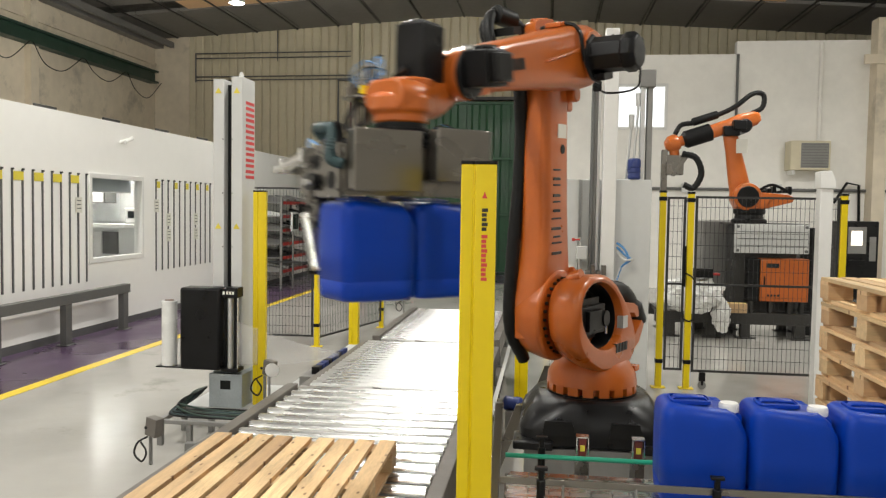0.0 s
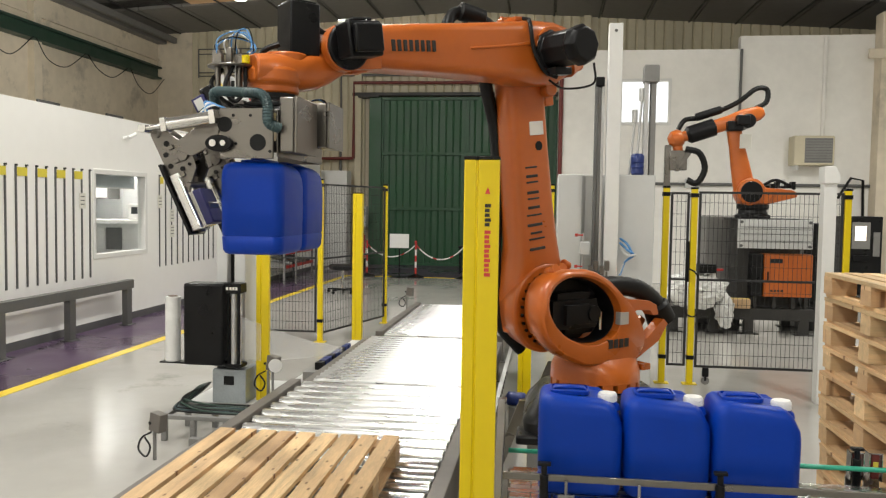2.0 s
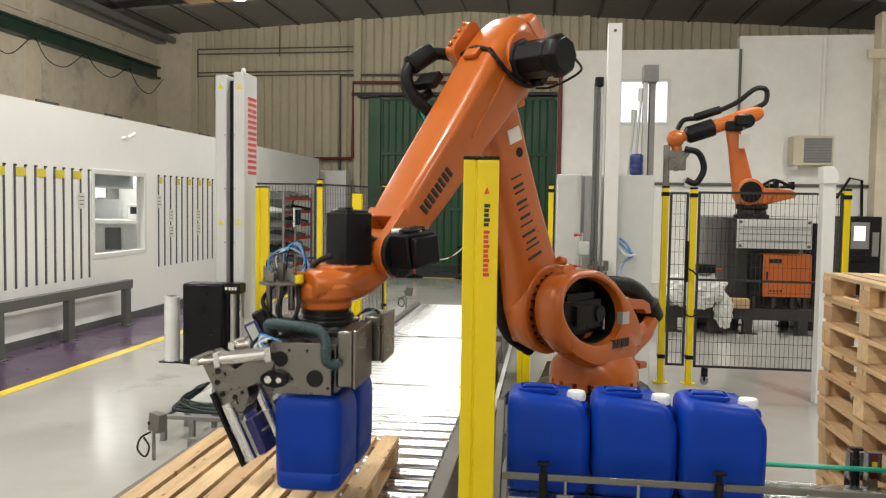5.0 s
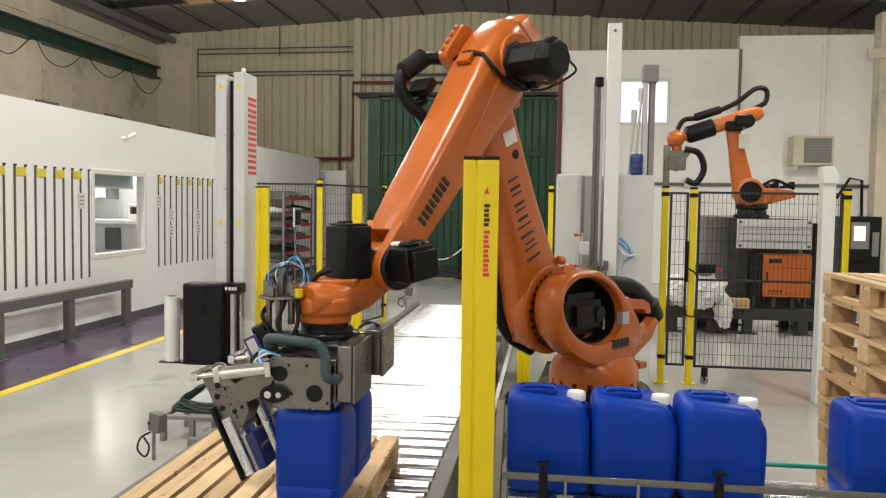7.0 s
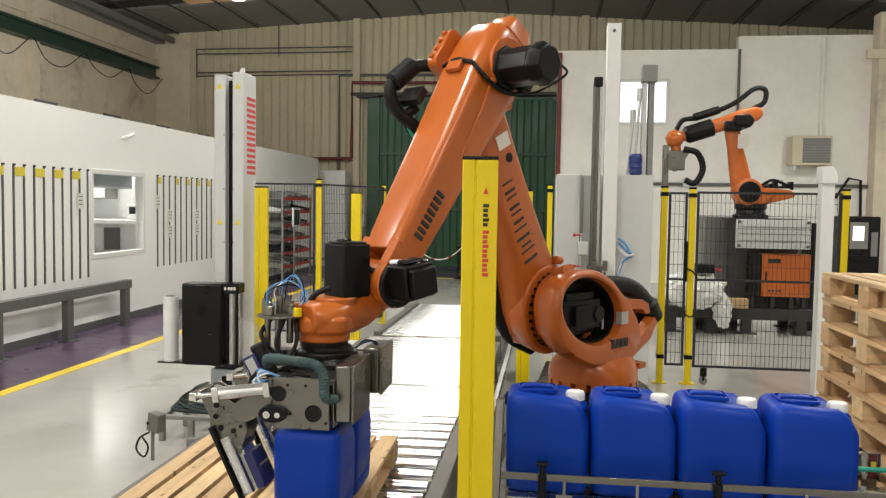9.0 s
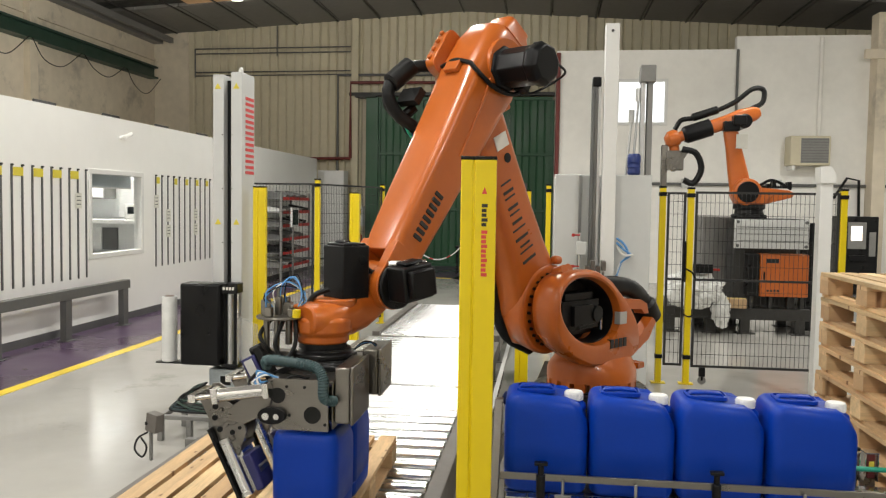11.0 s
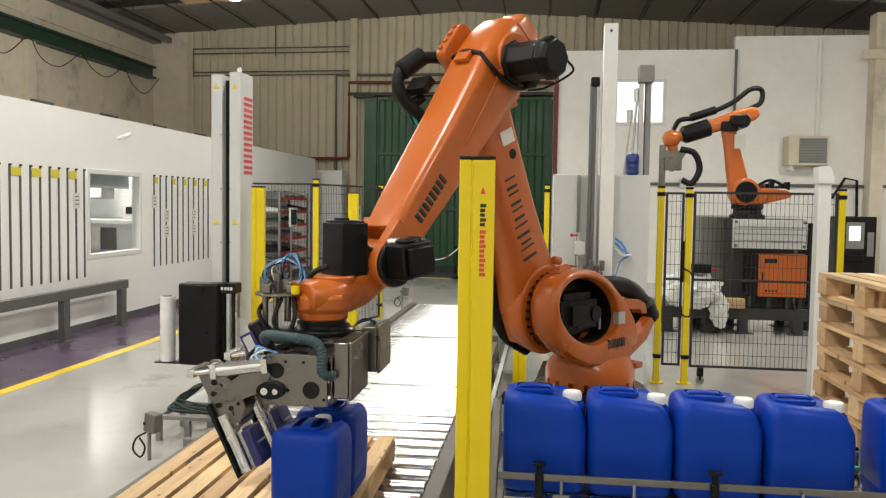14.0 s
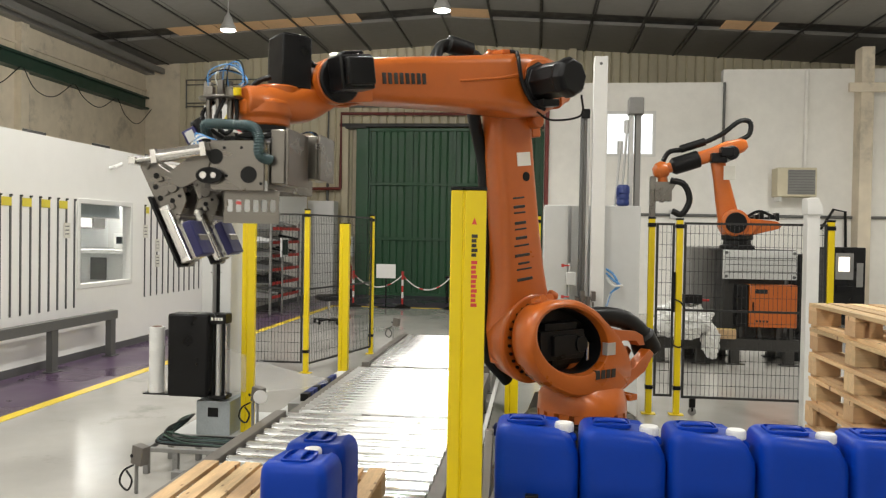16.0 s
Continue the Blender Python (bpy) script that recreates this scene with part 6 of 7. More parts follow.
# ---- second robot cell ----
def robot_cell():
    Y = 12.0
    sk = thing("steel_skid", "low black steel skid frame under the second robot", "frame")
    box_part("beam", (1.55, Y - 0.35, 0.2, 3.65, Y - 0.22, 0.36), M_DARKSTEEL, sk)
    box_part("beam", (1.55, Y + 0.5, 0.2, 3.65, Y + 0.63, 0.36), M_DARKSTEEL, sk)
    box_part("deck", (1.6, Y - 0.22, 0.3, 3.6, Y + 0.5, 0.36), M_DARKSTEEL, sk)
    for x in (1.7, 2.25, 2.72, 3.45):
        for y in (Y - 0.34, Y + 0.52):
            box_part("leg", (x, y, 0.012, x + 0.13, y + 0.1, 0.199), M_DARKSTEEL, sk)
            box_part("foot", (x - 0.05, y - 0.03, 0, x + 0.2, y + 0.13, 0.012), M_DARKSTEEL, sk)
    ped = thing("robot_pedestal", "dark steel pedestal with a pale ribbed front plate", "pedestal")
    box_part("body", (2.66, Y - 0.1, 0.361, 3.5, Y + 0.5, 1.58), M_DARKSTEEL, ped)
    box_part("front_plate", (2.59, Y - 0.40, 1.20, 3.575, Y - 0.34, 1.60), M_LIGHTGREY, ped, "pale grey ribbed plate", 0.006)
    for z in (1.305, 1.40, 1.495):
        box_part("rib", (2.62, Y - 0.41, z - 0.004, 3.55, Y - 0.401, z + 0.004), M_BARS, ped, bevel=0)
    for x in (2.63, 3.535):
        for z in (1.235, 1.565):
            bm = B()
            cyl(bm, (x, Y - 0.401, z), (x, Y - 0.41, z), 0.022, 14)
            part("bolt", bm, M_BARS, ped)
    box_part("top_plate", (2.58, Y - 0.33, 1.581, 3.58, Y + 0.55, 1.61), M_DARKSTEEL, ped)
    gc = thing("grey_cabinet", "grey steel cabinet behind the controller", "cabinet")
    box_part("body", (2.36, Y + 0.7, 0.0, 2.9, Y + 1.3, 1.62), M_FRAME, gc, bevel=0.01)
    bc = thing("black_cabinet", "tall black cabinet beside the controller", "cabinet")
    box_part("body", (3.63, Y + 0.15, 0.0, 4.02, Y + 0.7, 1.55), M_BLACKCAST, bc, bevel=0.01)
    con = thing("robot_controller", "orange robot controller cabinet with a dark side", "controller")
    box_part("body", (2.80, Y - 0.33, 0.53, 2.955, Y - 0.101, 1.12), M_BLACKCAST, con, bevel=0.01)
    d = box_part("door", (2.96, Y - 0.36, 0.53, 3.60, Y - 0.101, 1.125), M_ORANGE, con, "orange cabinet door", 0.012)
    box_part("handle", (3.0, Y - 0.375, 0.76, 3.02, Y - 0.359, 0.88), M_BLACK, d)
    box_part("display", (3.03, Y - 0.368, 1.0, 3.2, Y - 0.359, 1.06), M_SCREEN, d)
    for k in range(4):
        bm = B()
        bx(bm, 3.05 + 0.045 * k, Y - 0.364, 0.60, 3.08 + 0.045 * k, Y - 0.359, 0.63)
        part("marking", bm, M_INK, d)
    for x in (2.84, 3.1, 3.35, 3.52):
        box_part("leg", (x, Y - 0.3, 0.361, x + 0.05, Y - 0.2, 0.529), M_DARKSTEEL, con)
    # the robot
    r = thing("handling_robot", "orange six-axis robot with black forearm cover on a pedestal", "robot", pose(2.86, Y, 1.611))
    bm = B()
    turned(bm, (0, 0, 0), (0, 0, 1), [(0, 0.24), (0.05, 0.24), (0.06, 0.20), (0.12, 0.19), (0.14, 0.22), (0.2, 0.22)], 32)
    bx(bm, -0.2, -0.2, 0.0, 0.2, 0.2, 0.03)
    part("base", bm, M_BLACKCAST, r, "dark cast robot base", bevel=0.008)
    bm = B()
    lp = []
    for z, cx, w, d2 in ((0.2, 0.0, 0.42, 0.4), (0.28, 0.02, 0.5, 0.36), (0.36, 0.05, 0.62, 0.32), (0.42, 0.1, 0.5, 0.3)):
        lp.append([Vector((cx + u, v, z)) for u, v in rrect(w, d2, 0.12, 5)])
    rings(bm, lp)
    prism(bm, [(0.1, 0.18), (0.55, 0.30), (0.58, 0.36), (0.5, 0.40), (0.1, 0.44)], "y", -0.14, 0.1)
    turned(bm, (-0.07, -0.22, 0.37), (0, 1, 0), [(0, 0.15), (0.01, 0.19), (0.12, 0.2), (0.3, 0.2)], 32)
    col = part("column", bm, M_ORANGE, r, bevel=0.01)
    bm = B()
    cyl(bm, (-0.07, -0.235, 0.37), (-0.07, -0.215, 0.37), 0.15, 28)
    part("hub_cover", bm, M_BLACK, col, "round black hub cover", bevel=0.01)
    bm = B()
    for k in range(6):
        bx(bm, 0.14 + 0.07 * k, -0.12, 0.43, 0.19 + 0.07 * k, 0.02, 0.46 + 0.03 * (k % 3))
    tube(bm, [(0.1, -0.1, 0.46), (0.25, -0.12, 0.54), (0.4, -0.1, 0.5), (0.55, -0.05, 0.42)], 0.02, 8)
    part("cable_block", bm, M_BLACK, col)
    bm = B()
    lp = []
    for s, w, y0, y1 in ((0.3, 0.30, -0.14, 0.02), (0.45, 0.30, -0.14, 0.0), (0.7, 0.27, -0.13, 0.0), (1.0, 0.22, -0.13, 0.0), (1.25, 0.2, -0.13, 0.02), (1.36, 0.16, -0.12, 0.02)):
        cx = -0.13 - 0.20 * (s - 0.37)
        lp.append([Vector((cx + u, (y0 + y1) / 2 + v, s)) for u, v in rrect(w, y1 - y0, 0.05, 4)])
    rings(bm, lp)
    link = part("link_arm", bm, M_ORANGE, r, bevel=0.008)
    box_part("sheet", (-0.24, -0.15, 0.98, -0.08, -0.141, 1.18), M_PAPER, link, "white paper tied to the arm")
    # forearm, sloping down to the left
    fm = Matrix.Translation((-0.16, 0.0, 1.40)) @ Matrix(((-0.95, 0, 0.31, 0), (0, 1, 0, 0), (-0.31, 0, -0.95, 0), (0, 0, 0, 1)))
    bm = B()
    lp = []
    for x, h, w in ((-0.28, 0.12, 0.14), (-0.2, 0.2, 0.22), (0.0, 0.24, 0.24), (0.2, 0.2, 0.2), (0.42, 0.19, 0.19), (0.9, 0.14, 0.14)):
        lp.append([fm @ Vector((x, u, v - 0.02)) for u, v in rrect(w, h, 0.05, 4)])
    rings(bm, lp)
    fa = part("forearm", bm, M_ORANGE, r, bevel=0.008)
    bm = B()
    turned(bm, fm @ Vector((0.40, 0, -0.02)), fm.to_3x3() @ Vector((1, 0, 0)), [(0, 0.09), (0.02, 0.125), (0.38, 0.125), (0.42, 0.09)], 20)
    part("cover", bm, M_BLACK, fa, "black fabric cover on the forearm")
    bm = B()
    turned(bm, fm @ Vector((0.88, 0, -0.02)), fm.to_3x3() @ Vector((1, 0, 0)), [(0, 0.10), (0.06, 0.13), (0.14, 0.12), (0.2, 0.06)], 20)
    cyl(bm, fm @ Vector((0.96, 0, -0.02)), fm @ Vector((1.0, 0, 0.20)), 0.07, 16)
    part("wrist", bm, M_ORANGE, fa)
    bm = B()
    cyl(bm, (-0.14, -0.22, 1.36), (-0.14, 0.2, 1.36), 0.1, 20)
    bx(bm, -0.42, -0.2, 1.22, -0.2, -0.06, 1.36)
    bx(bm, -0.3, -0.24, 1.3, -0.12, -0.1, 1.44)
    part("elbow_motor", bm, M_BLACK, fa, "black elbow motors", bevel=0.015)
    bm = B()
    tube(bm, [fm @ Vector(p) for p in ((0.62, 0.02, -0.22), (0.3, 0.02, -0.22), (0.0, 0.02, -0.26), (-0.28, 0.02, -0.36), (-0.42, 0.02, -0.30), (-0.36, 0.02, -0.14), (-0.2, 0.02, -0.1))], 0.036, 10, 8, 0.05)
    tube(bm, [fm @ Vector(p) for p in ((0.62, 0.02, -0.22), (0.78, 0.02, -0.24), (0.9, 0.03, -0.14))], 0.036, 10, 8, 0.05)
    turned(bm, fm @ Vector((0.25, 0.02, -0.23)), fm.to_3x3() @ Vector((1, 0, 0)), [(0, 0.05), (0.01, 0.058), (0.36, 0.058), (0.37, 0.05)], 14)
    part("hose", bm, M_RUBBER, fa, "black looping hose package")
    # its gripper
    gx, gz = -1.12, 0.95
    bm = B()
    bx(bm, gx - 0.06, -0.1, gz - 0.28, gx + 0.18, 0.1, gz - 0.0)
    bx(bm, gx - 0.12, -0.06, gz - 0.55, gx - 0.04, 0.06, gz + 0.08)
    prism(bm, [(gx + 0.18, gz), (gx + 0.26, gz), (gx + 0.06, gz - 0.3), (gx, gz - 0.3)], "y", -0.12, -0.1)
    gr = part("gripper", bm, M_STEEL, r, "steel tool plate", bevel=0.008)
    bm = B()
    tube(bm, [(gx + 0.15, -0.12, gz + 0.02), (gx + 0.34, -0.13, gz - 0.04), (gx + 0.42, -0.13, gz - 0.26), (gx + 0.32, -0.13, gz - 0.46), (gx + 0.18, -0.12, gz - 0.42)], 0.045, 10, 8, 0.05)
    part("hose", bm, M_RUBBER, gr, "black hose loop")


robot_cell()


def film_heap():
    t = thing("film_heap", "crumpled heap of white plastic film on the skid", "film")
    bm = B()
    bmesh.ops.create_icosphere(bm, subdivisions=5, radius=1.0)
    for v in bm.verts:
        p = v.co.copy()
        n = noise.fractal(p * 2.2, 0.9, 2.1, 6) * 0.26 + abs(noise.noise(p * 6.0)) * 0.14
        p *= 0.85 + n
        v.co = (2.02 + p.x * 0.42, 11.45 + p.y * 0.28, 0.63 + max(-0.27, p.z * 0.30))
    part("film", bm, M_FILM, t, smooth=28)
    bm = B()
    bmesh.ops.create_icosphere(bm, subdivisions=4, radius=1.0)
    for v in bm.verts:
        p = v.co.copy()
        p *= 0.85 + noise.fractal(p * 2.6 + Vector((5, 1, 2)), 0.9, 2.1, 5) * 0.3
        v.co = (2.42 + p.x * 0.14, 11.5 + p.y * 0.1, 0.32 + p.z * 0.26)
    part("film_tail", bm, M_FILM, t, smooth=28)
    c = thing("carton", "brown cardboard box on the skid", "box", pose(2.62, 11.68, 0.362))
    box_part("body", (-0.16, -0.1, 0, 0.16, 0.1, 0.13), M_WOODX, c)
    box_part("tape", (-0.165, -0.02, 0.001, 0.165, 0.02, 0.1335), M_TAG, c, bevel=0)
    c = thing("black_case", "black case lying on the film", "case", pose(2.12, 11.3, 0.93))
    box_part("body", (-0.12, -0.08, -0.06, 0.12, 0.08, 0.06), M_BLACK, c)
    box_part("handle", (0.12, -0.03, -0.03, 0.22, 0.03, 0.0), M_RED, c)


film_heap()


def vending():
    t = thing("drinks_machine", "black drinks machine with a lit front panel", "machine", pose(6.40, 17.6, 0))
    box_part("body", (-0.32, 0.0, 0.0, 0.38, 0.7, 1.62), M_BLACKCAST, t, bevel=0.02)
    box_part("display", (-0.22, -0.008, 0.95, 0.14, -0.001, 1.5), M_FRAME, t)
    box_part("lit_panel", (-0.16, -0.014, 1.12, 0.06, -0.008, 1.42), M_SIGNGLOW, t, "bright lit panel", 0.004)
    box_part("keypad", (0.2, -0.012, 0.8, 0.33, -0.001, 1.3), M_FRAME, t)
    box_part("tray", (-0.2, -0.06, 0.7, 0.12, -0.001, 0.82), M_BLACK, t, bevel=0.01)


vending()


# ---- air conditioner and conduits on the white wall ----
def aircon():
    t = thing("air_conditioner", "beige outdoor air-conditioning unit mounted on the white wall", "air conditioner", pose(5.67, 18.7, 3.03))
    box_part("case", (-0.42, -0.15, -0.32, 0.42, 0.3, 0.32), M_CLAD, t, bevel=0.02)
    box_part("grille", (-0.20, -0.158, -0.27, 0.38, -0.149, 0.27), M_FRAME, t, "dark square grille", 0.01)
    for k in range(9):
        z = -0.24 + k * 0.06
        box_part("grille_bar", (-0.19, -0.166, z - 0.006, 0.37, -0.158, z + 0.006), M_PIPE, t, bevel=0)
    box_part("bracket", (-0.36, -0.1, -0.42, -0.3, 0.3, -0.321), M_WHITEPAINT, t)
    box_part("bracket", (0.3, -0.1, -0.42, 0.36, 0.3, -0.321), M_WHITEPAINT, t)


aircon()
pipe_run("wall_pipe", [(0.5, 18.95, 2.28), (9.4, 18.95, 2.28)], 0.035, M_PIPE, "grey conduit along the white wall")
pipe_run("wall_pipe", [(5.95, 18.95, 3.35), (5.95, 18.95, 5.55)], 0.045, M_WHITEWALL, "cream pipe rising to the roof")
pipe_run("wall_pipe", [(4.17, 18.96, 2.3), (4.17, 18.96, 5.3)], 0.03, M_PIPE, "grey conduit down the white wall")
pipe_run("wall_pipe", [(6.3, 18.9, 2.0), (6.55, 18.85, 2.45), (6.8, 18.85, 2.4), (6.85, 18.9, 1.4)], 0.03, M_RUBBER, "black cable arching on the wall")
bm = B()
bx(bm, 6.98, 18.6, 0, 7.25, 18.998, 6.0)
structure("trim_pillar", bm, M_PLASTER, "grey concrete pillar at the white wall", 0.01)
bm = B()
bx(bm, 6.7, 18.5, 5.0, 9.4, 18.59, 5.2)
structure("trim_girder", bm, M_PLASTER, "grey concrete girder near the roof", 0.01)
for _x in (3.1, 5.1):
    _b = thing("socket_box", "small grey socket box on the wall conduit", "box", pose(_x, 18.93, 2.3), group="socket boxes")
    box_part("body", (-0.08, -0.06, -0.1, 0.08, 0.06, 0.1), M_LIGHTGREY, _b)


# ---- walkway things at the far end ----
def shelf_rack():
    t = thing("parts_rack", "grey shelf rack of parts bins with red label strips", "rack", pose(-5.75, 17.4, 0))
    for y in (-1.0, 1.0):
        for x in (-0.22, 0.22):
            box_part("upright", (x - 0.02, y - 0.02, 0, x + 0.02, y + 0.02, 1.95), M_FRAME, t, bevel=0)
    for k in range(6):
        z = 0.35 + k * 0.29
        box_part("shelf", (-0.24, -0.98, z, 0.24, 0.98, z + 0.02), M_FRAME, t, bevel=0)
        box_part("label_strip", (0.242, -0.96, z - 0.02, 0.25, 0.96, z + 0.045), M_RED, t, "red label strip", 0)
    rnd = random.Random(9)
    for k in range(6):
        y = -0.9
        while y < 0.85:
            w = rnd.uniform(0.16, 0.3)
            if rnd.random() < 0.8:
                b = thing("parts_bin", "small open parts bin on the rack", "bin", pose(-5.75, 17.4 + y + w / 2, 0.371 + k * 0.29), group="parts bins")
                bm = B()
                h = rnd.uniform(0.1, 0.18)
                prism(bm, [(-0.2, 0), (0.2, 0), (0.22, h * 0.5), (-0.2, h)], "y", -w / 2 + 0.01, w / 2 - 0.01)
                part("tray", bm, rnd.choice([M_FRAME, M_BARS, M_LIGHTGREY, M_BLACK, M_PIPE]), b)
            y += w
    m = thing("monitor", "small dark monitor on an arm before the rack", "monitor", pose(-5.3, 16.6, 0))
    box_part("screen", (-0.02, -0.22, 1.22, 0.02, 0.22, 1.62), M_LIGHTGREY, m)
    box_part("glass", (0.021, -0.18, 1.26, 0.024, 0.18, 1.58), M_SCREEN, m, bevel=0)
    box_part("arm", (-0.05, -0.03, 0.0, -0.021, 0.03, 1.5), M_FRAME, m)


shelf_rack()


def office_chair():
    t = thing("office_chair", "black office chair standing on the walkway edge", "chair", pose(-3.95, 15.2, 0, 0, 0, 30))
    bm = B()
    for i in range(5):
        a = 2 * math.pi * i / 5
        bx(bm, 0, -0.02, 0.06, 0.3, 0.02, 0.09, Matrix.Rotation(a, 4, "Z"))
    part("base", bm, M_BLACK, t)
    for i in range(5):
        a = 2 * math.pi * i / 5
        bm = B()
        cyl(bm, (0.29 * math.cos(a), 0.29 * math.sin(a) - 0.02, 0.03), (0.29 * math.cos(a), 0.29 * math.sin(a) + 0.02, 0.03), 0.03, 12)
        part("caster", bm, M_BLACK, t)
    bm = B()
    cyl(bm, (0, 0, 0.09), (0, 0, 0.45), 0.025, 12)
    part("gas_lift", bm, M_CHROME, t)
    bm = B()
    rings(bm, [[Vector((u, v, z)) for u, v in rrect(w, w, 0.1, 5)] for z, w in ((0.45, 0.42), (0.47, 0.48), (0.53, 0.48), (0.55, 0.42))])
    part("seat", bm, M_BLACK, t, bevel=0.01)
    bm = B()
    rings(bm, [[Vector((0.22 + x, u, 0.86 + v)) for u, v in rrect(0.44 * s, 0.5 * s, 0.12, 5)] for x, s in ((0.0, 0.9), (0.02, 1), (0.06, 1), (0.08, 0.9))])
    bx(bm, 0.2, -0.03, 0.48, 0.24, 0.03, 0.66)
    part("backrest", bm, M_BLACK, t, bevel=0.01)


office_chair()


def barrier_post(x, y):
    t = thing("chain_post", "red and white striped barrier post on a black foot", "post", pose(x, y, 0), group="barrier posts")
    bm = B()
    turned(bm, (0, 0, 0), (0, 0, 1), [(0, 0.2), (0.03, 0.2), (0.07, 0.06), (0.09, 0.03)], 20)
    part("foot", bm, M_BLACK, t)
    for k in range(5):
        bm = B()
        cyl(bm, (0, 0, 0.085 + k * 0.145), (0, 0, 0.085 + (k + 1) * 0.145), 0.026, 14)
        part("band", bm, M_RED if k % 2 == 0 else M_WHITEPAINT, t)
    bm = B()
    turned(bm, (0, 0, 0.81), (0, 0, 1), [(0, 0.03), (0.03, 0.035), (0.06, 0.02)], 14)
    part("cap", bm, M_RED, t)


def chain(a, b, dip):
    t = thing("barrier_chain", "sagging red and white plastic chain between barrier posts", "chain", group="barrier chains")
    n = 26
    P = [Vector(a).lerp(Vector(b), i / n) - Vector((0, 0, dip * 4 * (i / n) * (1 - i / n))) for i in range(n + 1)]
    for i in range(n):
        bm = B()
        d = P[i + 1] - P[i]
        tube(bm, [P[i] - d * 0.1, P[i + 1] + d * 0.1], 0.016, 6, 1)
        part("link", bm, M_RED if i % 9 < 2 else M_WHITEPAINT, t)


for _x in (-4.3, -3.12, -1.95):
    barrier_post(_x, 18.8)
chain((-4.3, 18.8, 0.78), (-3.12, 18.8, 0.78), 0.30)
chain((-3.12, 18.8, 0.78), (-1.95, 18.8, 0.78), 0.34)
_s = thing("notice_stand", "blank white notice board on a thin black stand", "sign", pose(-3.5, 18.7, 0))
box_part("board", (-0.23, -0.012, 0.70, 0.23, 0.012, 1.03), M_WHITEPAINT, _s)
box_part("pole", (-0.015, 0.013, 0.02, 0.015, 0.04, 1.0), M_BLACK, _s)
box_part("foot", (-0.18, -0.12, 0, 0.18, 0.15, 0.02), M_BLACK, _s)
_s = thing("stool", "black metal stool near the hall door", "stool", pose(-2.05, 20.2, 0))
box_part("seat", (-0.2, -0.2, 0.66, 0.2, 0.2, 0.70), M_BLACK, _s)
for _a in (-0.18, 0.15):
    for _b in (-0.18, 0.15):
        box_part("leg", (_a, _b, 0, _a + 0.03, _b + 0.03, 0.66), M_BLACK, _s)
_s = thing("switch_cabinet", "tall white electrical cabinet by the gable wall", "cabinet", pose(-6.2, 21.6, 0))
box_part("body", (-0.05, 0, 0, 0.68, 0.5, 2.62), M_WHITEPAINT, _s, bevel=0.01)
box_part("door", (-0.02, -0.02, 0.1, 0.65, -0.001, 2.55), M_WHITEPAINT, _s, bevel=0.006)
_s = thing("control_panel", "grey control panel with dark windows on the wall", "panel", pose(-5.2, 21.7, 1.1))
box_part("body", (-0.1, 0, 0, 0.2, 0.25, 0.55), M_LIGHTGREY, _s)
box_part("window", (-0.06, -0.01, 0.3, 0.16, -0.001, 0.48), M_SCREEN, _s)
box_part("post", (-0.01, 0.05, -1.1, 0.1, 0.2, -0.001), M_LIGHTGREY, _s)
_s = thing("fire_extinguisher", "red fire extinguisher standing by the wall", "extinguisher", pose(-5.05, 21.4, 0))
bm = B()
turned(bm, (0, 0, 0.25), (0, 0, 1), [(0, 0.09), (0.02, 0.1), (0.6, 0.1), (0.68, 0.06), (0.74, 0.03)], 18)
part("bottle", bm, M_RED, _s)
box_part("valve", (-0.05, -0.03, 0.99, 0.05, 0.03, 1.05), M_BLACK, _s)
box_part("stand", (-0.12, -0.1, 0, 0.12, 0.1, 0.25), M_BLACK, _s)


# ---- sensors, cables and guards along the conveyors ----
def reflector(x, y, h, label):
    t = thing("sensor_stand", label, "sensor", pose(x, y, 0, 0, 0, -20), group="sensor stands")
    box_part("pole", (-0.01, -0.01, 0, 0.01, 0.01, h - 0.12), M_FRAME, t)
    bm = B()
    bx(bm, -0.05, -0.035, h - 0.11, 0.045, 0.035, h + 0.015, Matrix.Translation((0, 0, 0)) @ Matrix.Rotation(radians(8), 4, "Y"))
    hs = part("housing", bm, M_RAIL, t, "brown-grey sensor housing", bevel=0.004)
    # black disc set on the housing in place of its dark hole
    bm = B()
    cyl(bm, (-0.005, -0.038, h - 0.055), (-0.005, -0.034, h - 0.055), 0.012, 12)
    part("lens", bm, M_RUBBER, hs)
    bm = B()
    tube(bm, [(-0.01, -0.02, h - 0.12), (-0.09, -0.03, h - 0.17), (-0.12, -0.03, h - 0.25), (-0.05, -0.03, h - 0.29), (-0.01, -0.03, h - 0.22), (-0.06, -0.03, h - 0.16)], 0.007, 6)
    part("cable", bm, M_RUBBER, t, "coiled black cable")
    return t


reflector(-2.60, 5.05, 0.315, "small grey sensor box on a floor stand with a coiled cable")
reflector(-2.30, 6.42, 0.46, "grey sensor box beside the yellow column")
reflector(-2.155, 12.2, 0.45, "small sensor stand at the conveyor's end")
_m = thing("reflector_disc", "round white reflector beside the conveyor", "reflector", pose(-2.22, 6.36, 0.40))
bm = B()
cyl(bm, (0, 0, 0), (0.012, -0.02, 0), 0.055, 24)
part("disc", bm, M_WHITEPAINT, _m)
box_part("stem", (-0.03, -0.005, -0.40, -0.01, 0.01, 0.0), M_FRAME, _m)

